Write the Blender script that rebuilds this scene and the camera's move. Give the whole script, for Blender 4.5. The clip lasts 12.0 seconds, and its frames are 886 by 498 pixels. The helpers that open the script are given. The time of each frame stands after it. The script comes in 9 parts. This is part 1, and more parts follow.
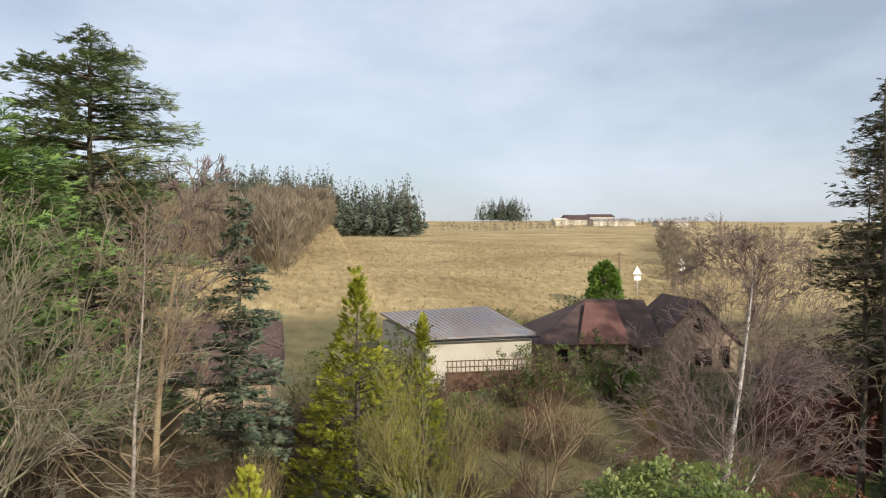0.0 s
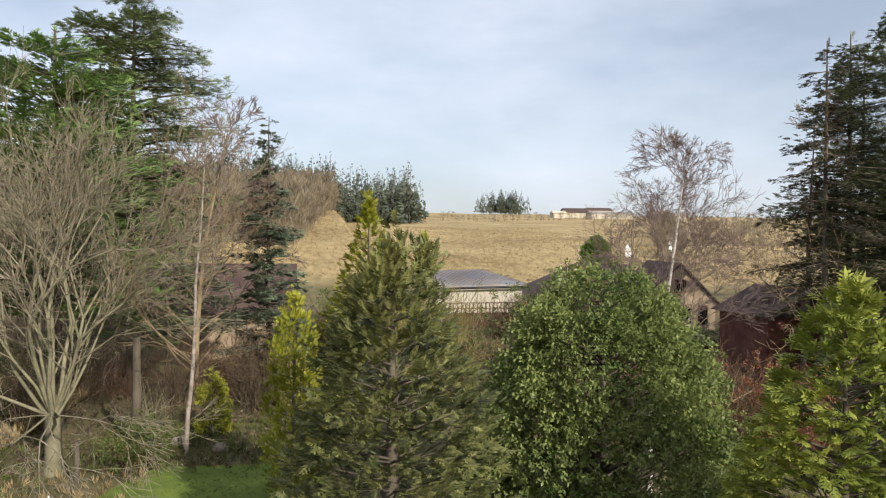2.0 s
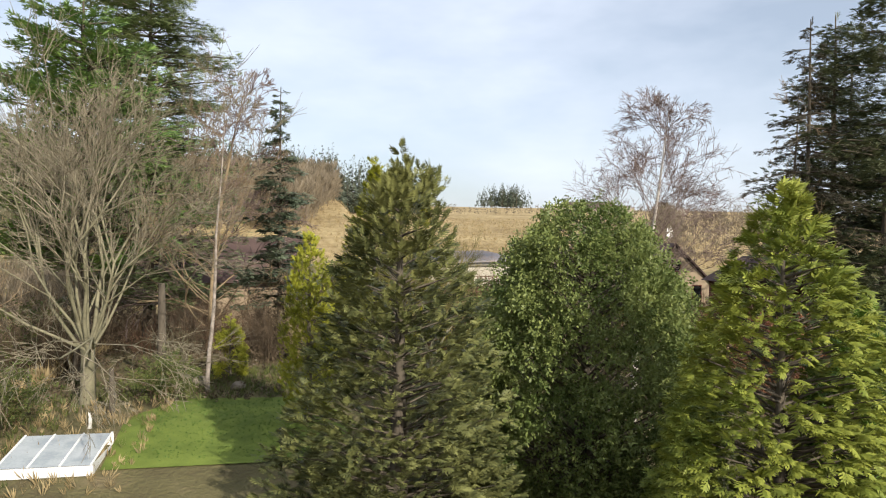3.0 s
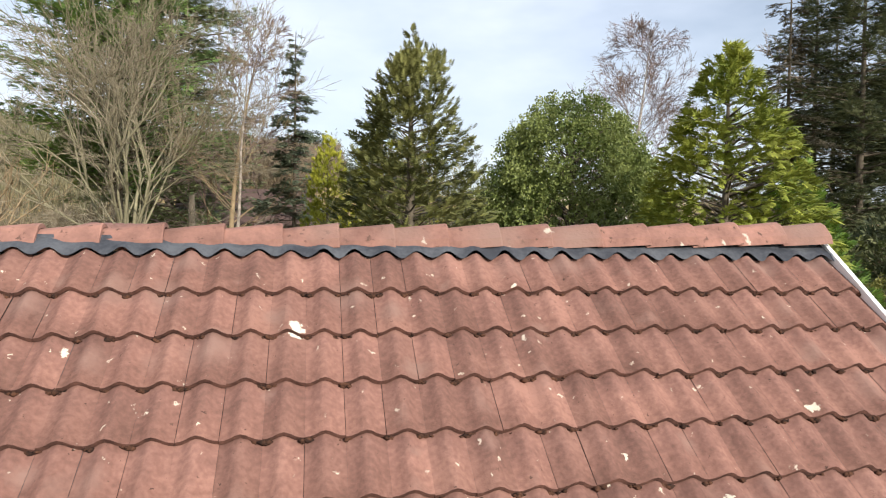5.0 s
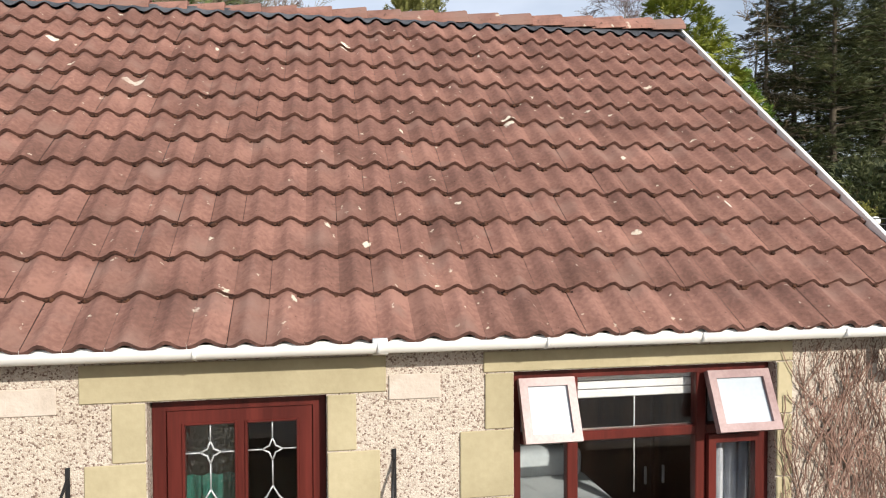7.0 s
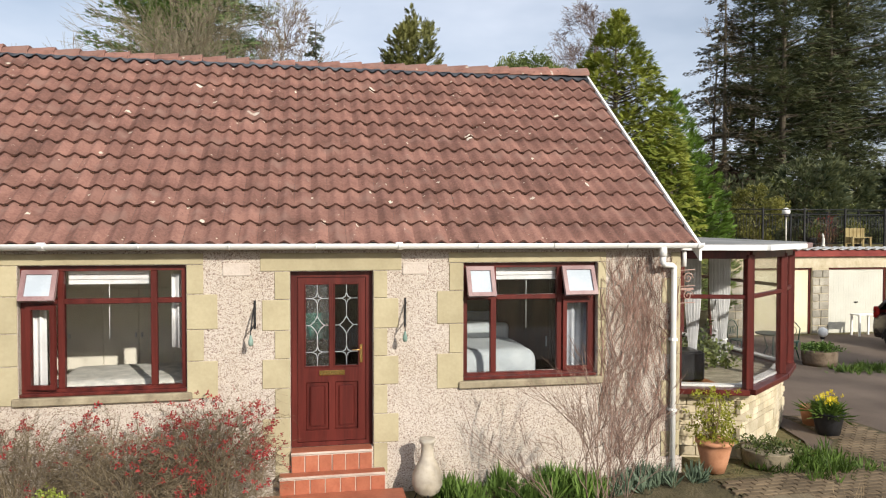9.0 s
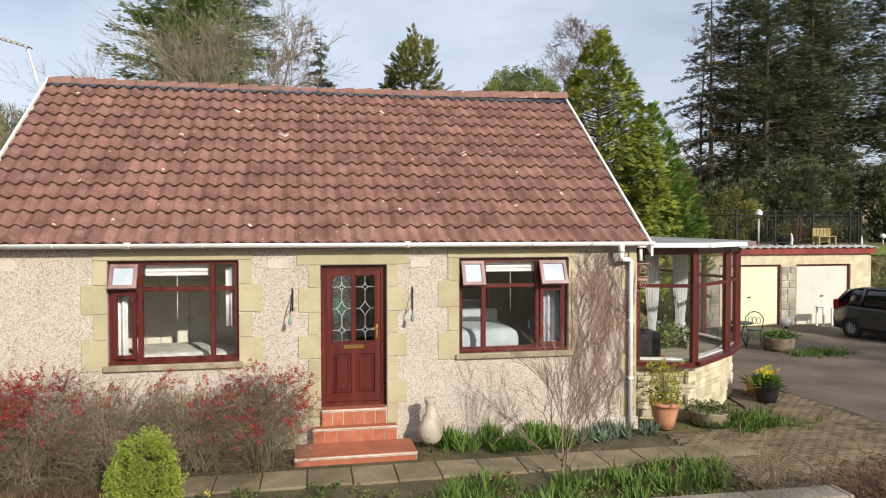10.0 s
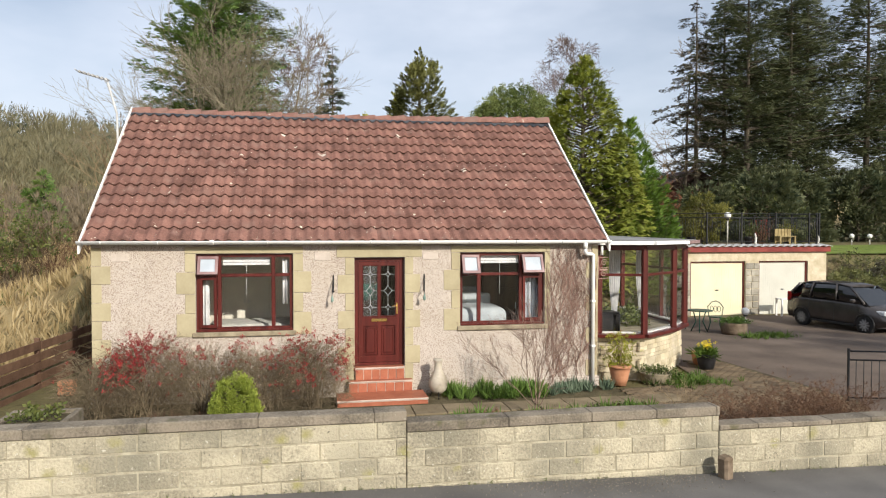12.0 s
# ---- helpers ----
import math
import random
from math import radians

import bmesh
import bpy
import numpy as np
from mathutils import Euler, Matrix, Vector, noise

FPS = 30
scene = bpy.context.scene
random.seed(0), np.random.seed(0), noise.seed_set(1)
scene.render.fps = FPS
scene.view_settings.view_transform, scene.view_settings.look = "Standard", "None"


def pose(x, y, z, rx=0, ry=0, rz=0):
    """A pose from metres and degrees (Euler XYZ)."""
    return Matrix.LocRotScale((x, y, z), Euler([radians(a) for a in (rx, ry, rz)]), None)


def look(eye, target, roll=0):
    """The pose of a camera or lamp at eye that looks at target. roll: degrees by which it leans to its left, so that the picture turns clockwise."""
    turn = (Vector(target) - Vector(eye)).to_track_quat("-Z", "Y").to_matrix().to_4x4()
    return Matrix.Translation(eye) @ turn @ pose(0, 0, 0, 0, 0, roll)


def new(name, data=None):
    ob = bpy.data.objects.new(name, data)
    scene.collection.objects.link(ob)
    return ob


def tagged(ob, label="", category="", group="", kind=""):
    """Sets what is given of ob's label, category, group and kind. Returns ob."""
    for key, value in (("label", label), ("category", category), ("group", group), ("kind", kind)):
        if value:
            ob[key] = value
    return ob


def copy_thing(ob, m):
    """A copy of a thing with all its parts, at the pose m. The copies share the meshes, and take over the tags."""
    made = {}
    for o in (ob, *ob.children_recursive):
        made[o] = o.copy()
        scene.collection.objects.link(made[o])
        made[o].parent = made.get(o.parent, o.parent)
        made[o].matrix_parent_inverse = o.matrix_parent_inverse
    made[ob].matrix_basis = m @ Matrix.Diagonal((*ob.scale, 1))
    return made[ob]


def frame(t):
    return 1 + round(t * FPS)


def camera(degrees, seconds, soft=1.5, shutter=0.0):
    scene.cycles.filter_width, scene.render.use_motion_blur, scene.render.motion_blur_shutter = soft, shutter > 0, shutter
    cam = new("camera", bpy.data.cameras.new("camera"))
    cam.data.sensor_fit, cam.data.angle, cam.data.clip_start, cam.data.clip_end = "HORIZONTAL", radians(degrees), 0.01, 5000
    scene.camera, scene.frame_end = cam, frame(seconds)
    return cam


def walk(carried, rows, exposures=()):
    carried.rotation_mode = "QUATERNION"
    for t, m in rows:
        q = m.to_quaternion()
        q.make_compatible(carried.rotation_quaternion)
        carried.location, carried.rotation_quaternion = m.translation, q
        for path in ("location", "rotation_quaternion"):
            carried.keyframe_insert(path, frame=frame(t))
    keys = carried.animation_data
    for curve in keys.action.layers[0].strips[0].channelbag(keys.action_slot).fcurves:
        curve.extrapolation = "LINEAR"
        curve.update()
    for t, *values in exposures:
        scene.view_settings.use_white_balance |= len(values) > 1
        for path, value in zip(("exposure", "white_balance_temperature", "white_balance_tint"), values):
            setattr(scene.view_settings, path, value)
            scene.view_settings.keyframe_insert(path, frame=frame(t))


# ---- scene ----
cam = camera(65.0, 12.0, soft=1.15)
PATH = [
    (0, (2.35, 7.067, 12.736), (2.734, 9.03, 12.727), -0.2),
    (0.5, (2.104, 5.982, 12.153), (2.488, 7.945, 12.136), 0.1),
    (1, (1.907, 4.917, 11.463), (2.291, 6.88, 11.443), 0.3),
    (1.5, (1.759, 3.896, 10.729), (2.144, 5.859, 10.708), 0.3),
    (2, (1.581, 2.919, 10.02), (1.966, 4.882, 9.999), 0.4),
    (2.5, (1.407, 2.015, 9.355), (1.79, 3.978, 9.328), 0.5),
    (4.5, (0.908, -0.574, 6.754), (1.286, 1.389, 6.703), 0.9),
    (5, (0.788, -1.087, 6.05), (1.165, 0.876, 5.996), 0.9),
    (5.5, (0.674, -1.64, 5.364), (1.05, 0.324, 5.306), 0.6),
    (6, (0.597, -2.306, 4.708), (0.96, -0.34, 4.637), 0.0),
    (6.5, (0.522, -3.047, 4.132), (0.879, -1.08, 4.073), 0.0),
    (7, (0.45, -3.943, 3.691), (0.804, -1.975, 3.64), -0.2),
    (7.5, (0.367, -5.004, 3.324), (0.717, -3.035, 3.28), -0.3),
    (7.7, (0.293, -5.427, 3.27), (0.649, -3.46, 3.219), -0.2),
    (9.3, (-0.341, -8.81, 3.234), (0.034, -6.846, 3.185), -0.0),
    (9.5, (-0.416, -9.21, 3.239), (-0.041, -7.246, 3.191), -0.1),
    (10, (-0.602, -10.164, 3.251), (-0.228, -8.2, 3.202), -0.1),
    (10.5, (-0.784, -11.077, 3.265), (-0.412, -9.112, 3.215), -0.0),
    (11, (-0.969, -11.896, 3.285), (-0.598, -9.931, 3.233), 0.0),
    (11.5, (-1.133, -12.617, 3.282), (-0.762, -10.652, 3.232), -0.0),
    (12, (-1.253, -13.236, 3.273), (-0.883, -11.272, 3.222), -0.0),
]
walk(cam, [(t, look(eye, target, roll)) for t, eye, target, roll in PATH],
     [(0, 0.18), (1.5, 0.22), (2.5, 0.36), (4.5, 0.54), (5.5, 0.52), (6.5, 0.38), (7.5, 0.28), (12, 0.22)])

# ---------- world and sun ----------
SUN_DIR = Vector((0.40, -0.97, 0.52)).normalized()      # towards the sun
world = bpy.data.worlds.new("sky")
scene.world = world
world.use_nodes = True
wn, wl = world.node_tree.nodes, world.node_tree.links
wn.clear()
sky = wn.new("ShaderNodeTexSky")
sky.sky_type, sky.sun_disc = "NISHITA", False
sky.sun_elevation = math.asin(SUN_DIR.z)
sky.sun_rotation = math.atan2(SUN_DIR.x, SUN_DIR.y)
sky.air_density, sky.dust_density, sky.ozone_density = 1.0, 2.0, 1.2
tc = wn.new("ShaderNodeTexCoord")
mp = wn.new("ShaderNodeMapping")
mp.inputs["Scale"].default_value = (1.0, 1.0, 2.6)
cn = wn.new("ShaderNodeTexNoise")
cn.inputs["Scale"].default_value, cn.inputs["Detail"].default_value, cn.inputs["Roughness"].default_value = 2.2, 5.0, 0.55
cr = wn.new("ShaderNodeValToRGB")
cr.color_ramp.elements[0].position, cr.color_ramp.elements[1].position = 0.30, 0.68
cr.color_ramp.elements[0].color, cr.color_ramp.elements[1].color = (0.32, 0.32, 0.32, 1), (0.80, 0.80, 0.80, 1)
mx = wn.new("ShaderNodeMixRGB")
mx.inputs["Color2"].default_value = (7.9, 8.5, 9.7, 1)
bg = wn.new("ShaderNodeBackground")
bg.inputs["Strength"].default_value = 0.097
wo = wn.new("ShaderNodeOutputWorld")
wl.new(tc.outputs["Generated"], mp.inputs["Vector"])
wl.new(mp.outputs["Vector"], cn.inputs["Vector"])
wl.new(cn.outputs["Fac"], cr.inputs["Fac"])
wl.new(cr.outputs["Color"], mx.inputs["Fac"])
wl.new(sky.outputs["Color"], mx.inputs["Color1"])
wl.new(mx.outputs["Color"], bg.inputs["Color"])
wl.new(bg.outputs["Background"], wo.inputs["Surface"])
sun = new("sun", bpy.data.lights.new("sun", "SUN"))
sun.data.energy, sun.data.angle, sun.data.color = 4.15, radians(0.8), (1.0, 0.94, 0.84)
sun.matrix_world = look(SUN_DIR * 60, (0, 0, 0))


# ---------- materials ----------
def mat(name, c1, c2=None, scale=3.0, fine=40.0, rough=0.8, metal=0.0, bump=0.2, contrast=0.5, c3=None, obj_var=0.0,
        island_var=0.0, dist=0.01, fine_amt=0.35, space="Position", stretch=(1, 1, 1), spec=0.3):
    m = bpy.data.materials.new(name)
    m.use_nodes = True
    n, l = m.node_tree.nodes, m.node_tree.links
    b = n["Principled BSDF"]
    b.inputs["Roughness"].default_value, b.inputs["Metallic"].default_value = rough, metal
    b.inputs["Specular IOR Level"].default_value = spec
    if space == "Position":
        vec = n.new("ShaderNodeNewGeometry").outputs["Position"]
    else:
        vec = n.new("ShaderNodeTexCoord").outputs["Object"]
    mapp = n.new("ShaderNodeMapping")
    mapp.inputs["Scale"].default_value = stretch
    l.new(vec, mapp.inputs["Vector"])
    vec = mapp.outputs["Vector"]
    big = n.new("ShaderNodeTexNoise")
    big.inputs["Scale"].default_value, big.inputs["Detail"].default_value = scale, 4
    sm = n.new("ShaderNodeTexNoise")
    sm.inputs["Scale"].default_value, sm.inputs["Detail"].default_value = fine, 3
    l.new(vec, big.inputs["Vector"])
    l.new(vec, sm.inputs["Vector"])
    add = n.new("ShaderNodeMath")
    add.operation = "MULTIPLY_ADD"
    l.new(sm.outputs["Fac"], add.inputs[0])
    add.inputs[1].default_value = fine_amt
    l.new(big.outputs["Fac"], add.inputs[2])
    ramp = n.new("ShaderNodeValToRGB")
    mid = 0.5 + fine_amt * 0.5
    lo, hi = mid - 0.5 * contrast * 0.6, mid + 0.5 * contrast * 0.6
    ramp.color_ramp.elements[0].position, ramp.color_ramp.elements[1].position = max(0, lo), min(1, hi)
    ramp.color_ramp.elements[0].color = (*c1, 1)
    ramp.color_ramp.elements[1].color = (*(c2 or c1), 1)
    if c3:
        e = ramp.color_ramp.elements.new(min(1, mid))
        e.color = (*c3, 1)
    l.new(add.outputs[0], ramp.inputs["Fac"])
    col = ramp.outputs["Color"]
    if obj_var or island_var:
        src = n.new("ShaderNodeObjectInfo").outputs["Random"] if obj_var else n.new("ShaderNodeNewGeometry").outputs["Random Per Island"]
        amt = obj_var or island_var
        rng_ = n.new("ShaderNodeMapRange")
        rng_.inputs["To Min"].default_value, rng_.inputs["To Max"].default_value = 1 - amt, 1 + amt
        l.new(src, rng_.inputs["Value"])
        hsv = n.new("ShaderNodeHueSaturation")
        l.new(rng_.outputs["Result"], hsv.inputs["Value"])
        l.new(col, hsv.inputs["Color"])
        col = hsv.outputs["Color"]
    l.new(col, b.inputs["Base Color"])
    if bump:
        bp = n.new("ShaderNodeBump")
        bp.inputs["Strength"].default_value, bp.inputs["Distance"].default_value = bump, dist
        l.new(sm.outputs["Fac"], bp.inputs["Height"])
        l.new(bp.outputs["Normal"], b.inputs["Normal"])
    return m


def specks(m, spots):
    """Ragged spots of lichen or moss over a material: cells a metre, inner and outer share, colour; sizes vary from spot to spot."""
    n, l = m.node_tree.nodes, m.node_tree.links
    b = n["Principled BSDF"]
    old = b.inputs["Base Color"].links[0].from_socket
    pos = n.new("ShaderNodeNewGeometry").outputs["Position"]
    warp = n.new("ShaderNodeTexNoise")
    warp.inputs["Scale"].default_value, warp.inputs["Detail"].default_value = 11, 6
    warp.inputs["Roughness"].default_value = 0.7
    l.new(pos, warp.inputs["Vector"])
    wadd = n.new("ShaderNodeVectorMath")
    wadd.operation = "MULTIPLY_ADD"
    wadd.inputs[1].default_value = (0.16, 0.16, 0.16)
    l.new(warp.outputs["Color"], wadd.inputs[0])
    l.new(pos, wadd.inputs[2])
    for vs, lo, hi, colr in spots:
        vo = n.new("ShaderNodeTexVoronoi")
        vo.inputs["Scale"].default_value = vs
        l.new(wadd.outputs[0], vo.inputs["Vector"])
        sz = n.new("ShaderNodeMapRange")
        sz.inputs["To Min"].default_value, sz.inputs["To Max"].default_value = 0.25, 1.5
        l.new(vo.outputs["Color"], sz.inputs["Value"])
        dv = n.new("ShaderNodeMath")
        dv.operation = "DIVIDE"
        l.new(vo.outputs["Distance"], dv.inputs[0])
        l.new(sz.outputs["Result"], dv.inputs[1])
        mr = n.new("ShaderNodeMapRange")
        mr.inputs["From Min"].default_value, mr.inputs["From Max"].default_value = lo, hi
        mr.inputs["To Min"].default_value, mr.inputs["To Max"].default_value = 1, 0
        l.new(dv.outputs[0], mr.inputs["Value"])
        mxx = n.new("ShaderNodeMixRGB")
        mxx.inputs["Color2"].default_value = (*colr, 1)
        l.new(mr.outputs["Result"], mxx.inputs["Fac"])
        l.new(old, mxx.inputs["Color1"])
        old = mxx.outputs["Color"]
    l.new(old, b.inputs["Base Color"])
    return m


def harl_mat(name):
    """Pebbledash: small pale pink and cream chips with a scatter of brown and grey ones, bedded in cream mortar."""
    m = bpy.data.materials.new(name)
    m.use_nodes = True
    n, l = m.node_tree.nodes, m.node_tree.links
    b = n["Principled BSDF"]
    b.inputs["Roughness"].default_value, b.inputs["Specular IOR Level"].default_value = 0.95, 0.2
    pos = n.new("ShaderNodeNewGeometry").outputs["Position"]
    vo = n.new("ShaderNodeTexVoronoi")
    vo.inputs["Scale"].default_value = 105
    l.new(pos, vo.inputs["Vector"])
    sep = n.new("ShaderNodeSeparateColor")
    l.new(vo.outputs["Color"], sep.inputs["Color"])
    ramp = n.new("ShaderNodeValToRGB")
    el = ramp.color_ramp.elements
    el[0].position, el[0].color = 0.0, (0.17, 0.115, 0.095, 1)
    el[1].position, el[1].color = 1.0, (0.62, 0.56, 0.495, 1)
    for p, c in ((0.13, (0.28, 0.215, 0.18)), (0.22, (0.46, 0.385, 0.33)), (0.5, (0.515, 0.455, 0.392))):
        e = el.new(p)
        e.color = (*c, 1)
    l.new(sep.outputs["Red"], ramp.inputs["Fac"])
    big = n.new("ShaderNodeTexNoise")
    big.inputs["Scale"].default_value, big.inputs["Detail"].default_value = 1.6, 5
    l.new(pos, big.inputs["Vector"])
    mr = n.new("ShaderNodeMapRange")
    mr.inputs["From Min"].default_value, mr.inputs["From Max"].default_value = 0.35, 0.68
    mr.inputs["To Min"].default_value, mr.inputs["To Max"].default_value = 0.0, 0.42
    l.new(big.outputs["Fac"], mr.inputs["Value"])
    stain = n.new("ShaderNodeMixRGB")
    stain.blend_type = "MULTIPLY"
    stain.inputs["Color2"].default_value = (0.80, 0.75, 0.66, 1)
    l.new(mr.outputs["Result"], stain.inputs["Fac"])
    l.new(ramp.outputs["Color"], stain.inputs["Color1"])
    l.new(stain.outputs["Color"], b.inputs["Base Color"])
    bp = n.new("ShaderNodeBump")
    bp.invert = True
    bp.inputs["Strength"].default_value, bp.inputs["Distance"].default_value = 0.7, 0.006
    l.new(vo.outputs["Distance"], bp.inputs["Height"])
    l.new(bp.outputs["Normal"], b.inputs["Normal"])
    return m


def leaf_mat(name, c1, c2, rough=0.55, trans=0.15, spec=0.3):
    """Foliage: colour changes from leaf to leaf and slowly through the crown; some light passes."""
    m = bpy.data.materials.new(name)
    m.use_nodes = True
    n, l = m.node_tree.nodes, m.node_tree.links
    b = n["Principled BSDF"]
    b.inputs["Roughness"].default_value = rough
    b.inputs["Specular IOR Level"].default_value = spec
    geo = n.new("ShaderNodeNewGeometry")
    big = n.new("ShaderNodeTexNoise")
    big.inputs["Scale"].default_value = 0.9
    l.new(geo.outputs["Position"], big.inputs["Vector"])
    add = n.new("ShaderNodeMath")
    add.operation = "MULTIPLY_ADD"
    l.new(geo.outputs["Random Per Island"], add.inputs[0])
    add.inputs[1].default_value = 0.34
    l.new(big.outputs["Fac"], add.inputs[2])
    ramp = n.new("ShaderNodeValToRGB")
    ramp.color_ramp.elements[0].position, ramp.color_ramp.elements[1].position = 0.42, 0.95
    ramp.color_ramp.elements[0].color, ramp.color_ramp.elements[1].color = (*c1, 1), (*c2, 1)
    l.new(add.outputs[0], ramp.inputs["Fac"])
    l.new(ramp.outputs["Color"], b.inputs["Base Color"])
    if trans:
        tr = n.new("ShaderNodeBsdfTranslucent")
        mix = n.new("ShaderNodeMixShader")
        mix.inputs["Fac"].default_value = trans
        l.new(ramp.outputs["Color"], tr.inputs["Color"])
        l.new(b.outputs["BSDF"], mix.inputs[1])
        l.new(tr.outputs["BSDF"], mix.inputs[2])
        l.new(mix.outputs["Shader"], n["Material Output"].inputs["Surface"])
    return m


def glass_mat(name, tint=(1, 1, 1), rough=0.0, gloss=0.05):
    m = bpy.data.materials.new(name)
    m.use_nodes = True
    n, l = m.node_tree.nodes, m.node_tree.links
    gl = n.new("ShaderNodeBsdfGlossy")
    gl.inputs["Roughness"].default_value = rough
    tp = n.new("ShaderNodeBsdfTransparent")
    tp.inputs["Color"].default_value = (*tint, 1)
    lw_ = n.new("ShaderNodeLayerWeight")
    lw_.inputs["Blend"].default_value = 0.5
    pw = n.new("ShaderNodeMath")
    pw.operation = "POWER"
    pw.inputs[1].default_value = 4.0
    l.new(lw_.outputs["Facing"], pw.inputs[0])
    fr = n.new("ShaderNodeMapRange")
    fr.inputs["To Min"].default_value, fr.inputs["To Max"].default_value = gloss, 0.9
    l.new(pw.outputs[0], fr.inputs["Value"])
    mixs = n.new("ShaderNodeMixShader")
    l.new(fr.outputs["Result"], mixs.inputs["Fac"])
    l.new(tp.outputs["BSDF"], mixs.inputs[1])
    l.new(gl.outputs["BSDF"], mixs.inputs[2])
    l.new(mixs.outputs["Shader"], n["Material Output"].inputs["Surface"])
    return m


def tile_mat(name, joined=False):
    """Weathered red concrete: mottled, with pale lichen patches and dark moss specks."""
    m = mat(name, (0.126, 0.065, 0.052), (0.242, 0.128, 0.101), scale=2.6, fine=34, rough=0.92, bump=0.7, contrast=0.8, obj_var=0.0 if joined else 0.17, island_var=0.17 if joined else 0.0, fine_amt=0.6,
            dist=0.006, c3=(0.184, 0.094, 0.075))
    return specks(m, ((1.3, 0.078, 0.090, (0.62, 0.575, 0.49)), (2.7, 0.062, 0.074, (0.57, 0.51, 0.42)), (8.0, 0.066, 0.092, (0.50, 0.42, 0.34)), (13.0, 0.06, 0.085, (0.060, 0.033, 0.026)), (3.1, 0.05, 0.42, (0.215, 0.128, 0.105))))


# Tile tails: moss colour, darkened further to draw the shadow line of each course.
M_MOSS_SHADE = mat("mossy_shaded_tile_tail", (0.036, 0.018, 0.014), (0.150, 0.072, 0.054), scale=11, fine=50, rough=1.0, bump=0.6, contrast=0.9)
M_TILE = tile_mat("roof_tile_red")
M_TILES = tile_mat("roof_tiles_red", True)
M_RIDGE = specks(mat("ridge_tile_red", (0.15, 0.078, 0.062), (0.31, 0.16, 0.125), scale=6, fine=40, rough=0.9, bump=0.5, contrast=1.0, obj_var=0.14), ((5.0, 0.07, 0.12, (0.50, 0.45, 0.37)), (14.0, 0.12, 0.24, (0.10, 0.055, 0.042)), (2.2, 0.05, 0.5, (0.22, 0.135, 0.11))))
M_FELT = mat("black_dry_ridge", (0.034, 0.037, 0.045), (0.085, 0.09, 0.10), scale=4, rough=0.6)
M_WHITE = mat("white_upvc", (0.74, 0.73, 0.69), (0.84, 0.84, 0.82), scale=1.2, fine=14, rough=0.45, bump=0.03, contrast=0.9)
M_HARL = harl_mat("pebbledash_harl")
M_STONE = mat("sandstone_margin", (0.345, 0.296, 0.185), (0.465, 0.405, 0.265), scale=2.2, fine=34, rough=0.9, bump=0.12, contrast=0.9, obj_var=0.07)
M_BLOCK = specks(mat("boundary_block", (0.155, 0.139, 0.101), (0.46, 0.41, 0.298), scale=1.7, fine=34, rough=0.95, bump=0.8, contrast=1.2, obj_var=0.17, dist=0.015, fine_amt=0.7), ((0.9, 0.05, 0.50, (0.21, 0.195, 0.145)), (2.7, 0.05, 0.22, (0.29, 0.265, 0.12)), (15.0, 0.06, 0.15, (0.13, 0.122, 0.092)), (20.0, 0.09, 0.13, (0.60, 0.575, 0.49)), (7.0, 0.06, 0.07, (0.57, 0.54, 0.45))))
M_CAP = specks(mat("cope_stone", (0.085, 0.072, 0.055), (0.245, 0.208, 0.158), scale=2.6, fine=34, rough=0.95, bump=0.8, contrast=1.0, obj_var=0.10, fine_amt=0.7), ((11.0, 0.06, 0.18, (0.34, 0.31, 0.25)), (3.0, 0.10, 0.3, (0.115, 0.105, 0.060))))
M_MORTAR = mat("mortar", (0.27, 0.24, 0.17), (0.42, 0.38, 0.28), scale=6, fine=50, rough=1.0, bump=0.4)
M_RUBBLE = mat("bay_stone", (0.42, 0.35, 0.22), (0.68, 0.60, 0.45), scale=4, fine=26, rough=0.95, bump=0.5, contrast=0.9, obj_var=0.18)
M_WINE = mat("mahogany_frame", (0.042, 0.008, 0.007), (0.135, 0.026, 0.020), scale=9, fine=70, rough=0.33, bump=0.06, contrast=0.9, stretch=(1, 1, 0.06))
M_GLASS = glass_mat("window_glass")
M_SKYGLASS = glass_mat("roof_glass", (0.55, 0.6, 0.65), gloss=0.62)
M_LEAD = mat("lead_came", (0.45, 0.46, 0.47), (0.6, 0.61, 0.62), rough=0.4, metal=0.4)
M_BRASS = mat("brass", (0.75, 0.48, 0.16), (0.85, 0.6, 0.25), rough=0.25, metal=1.0, bump=0)
M_STEP = mat("red_step_tile", (0.29, 0.088, 0.048), (0.42, 0.150, 0.085), scale=5, fine=40, rough=0.5, bump=0.08, obj_var=0.1, contrast=0.8)
M_GROUT = mat("grout", (0.45, 0.36, 0.30), (0.6, 0.52, 0.45), rough=0.9)
M_ROAD = mat("road_asphalt", (0.085, 0.080, 0.076), (0.175, 0.165, 0.152), scale=0.9, fine=60, rough=0.9, bump=0.5, contrast=0.9, dist=0.006)
M_DRIVE = mat("drive_asphalt", (0.082, 0.060, 0.046), (0.185, 0.140, 0.108), scale=0.7, fine=60, rough=0.9, bump=0.4, contrast=0.9)
M_PAVE = mat("paving", (0.12, 0.092, 0.055), (0.27, 0.215, 0.135), scale=2.5, fine=30, rough=0.95, bump=0.4, contrast=0.9, obj_var=0.12)
M_LAWN = mat("lawn", (0.080, 0.118, 0.018), (0.185, 0.235, 0.042), scale=1.2, fine=45, rough=0.95, bump=0.5, contrast=0.9, dist=0.02)
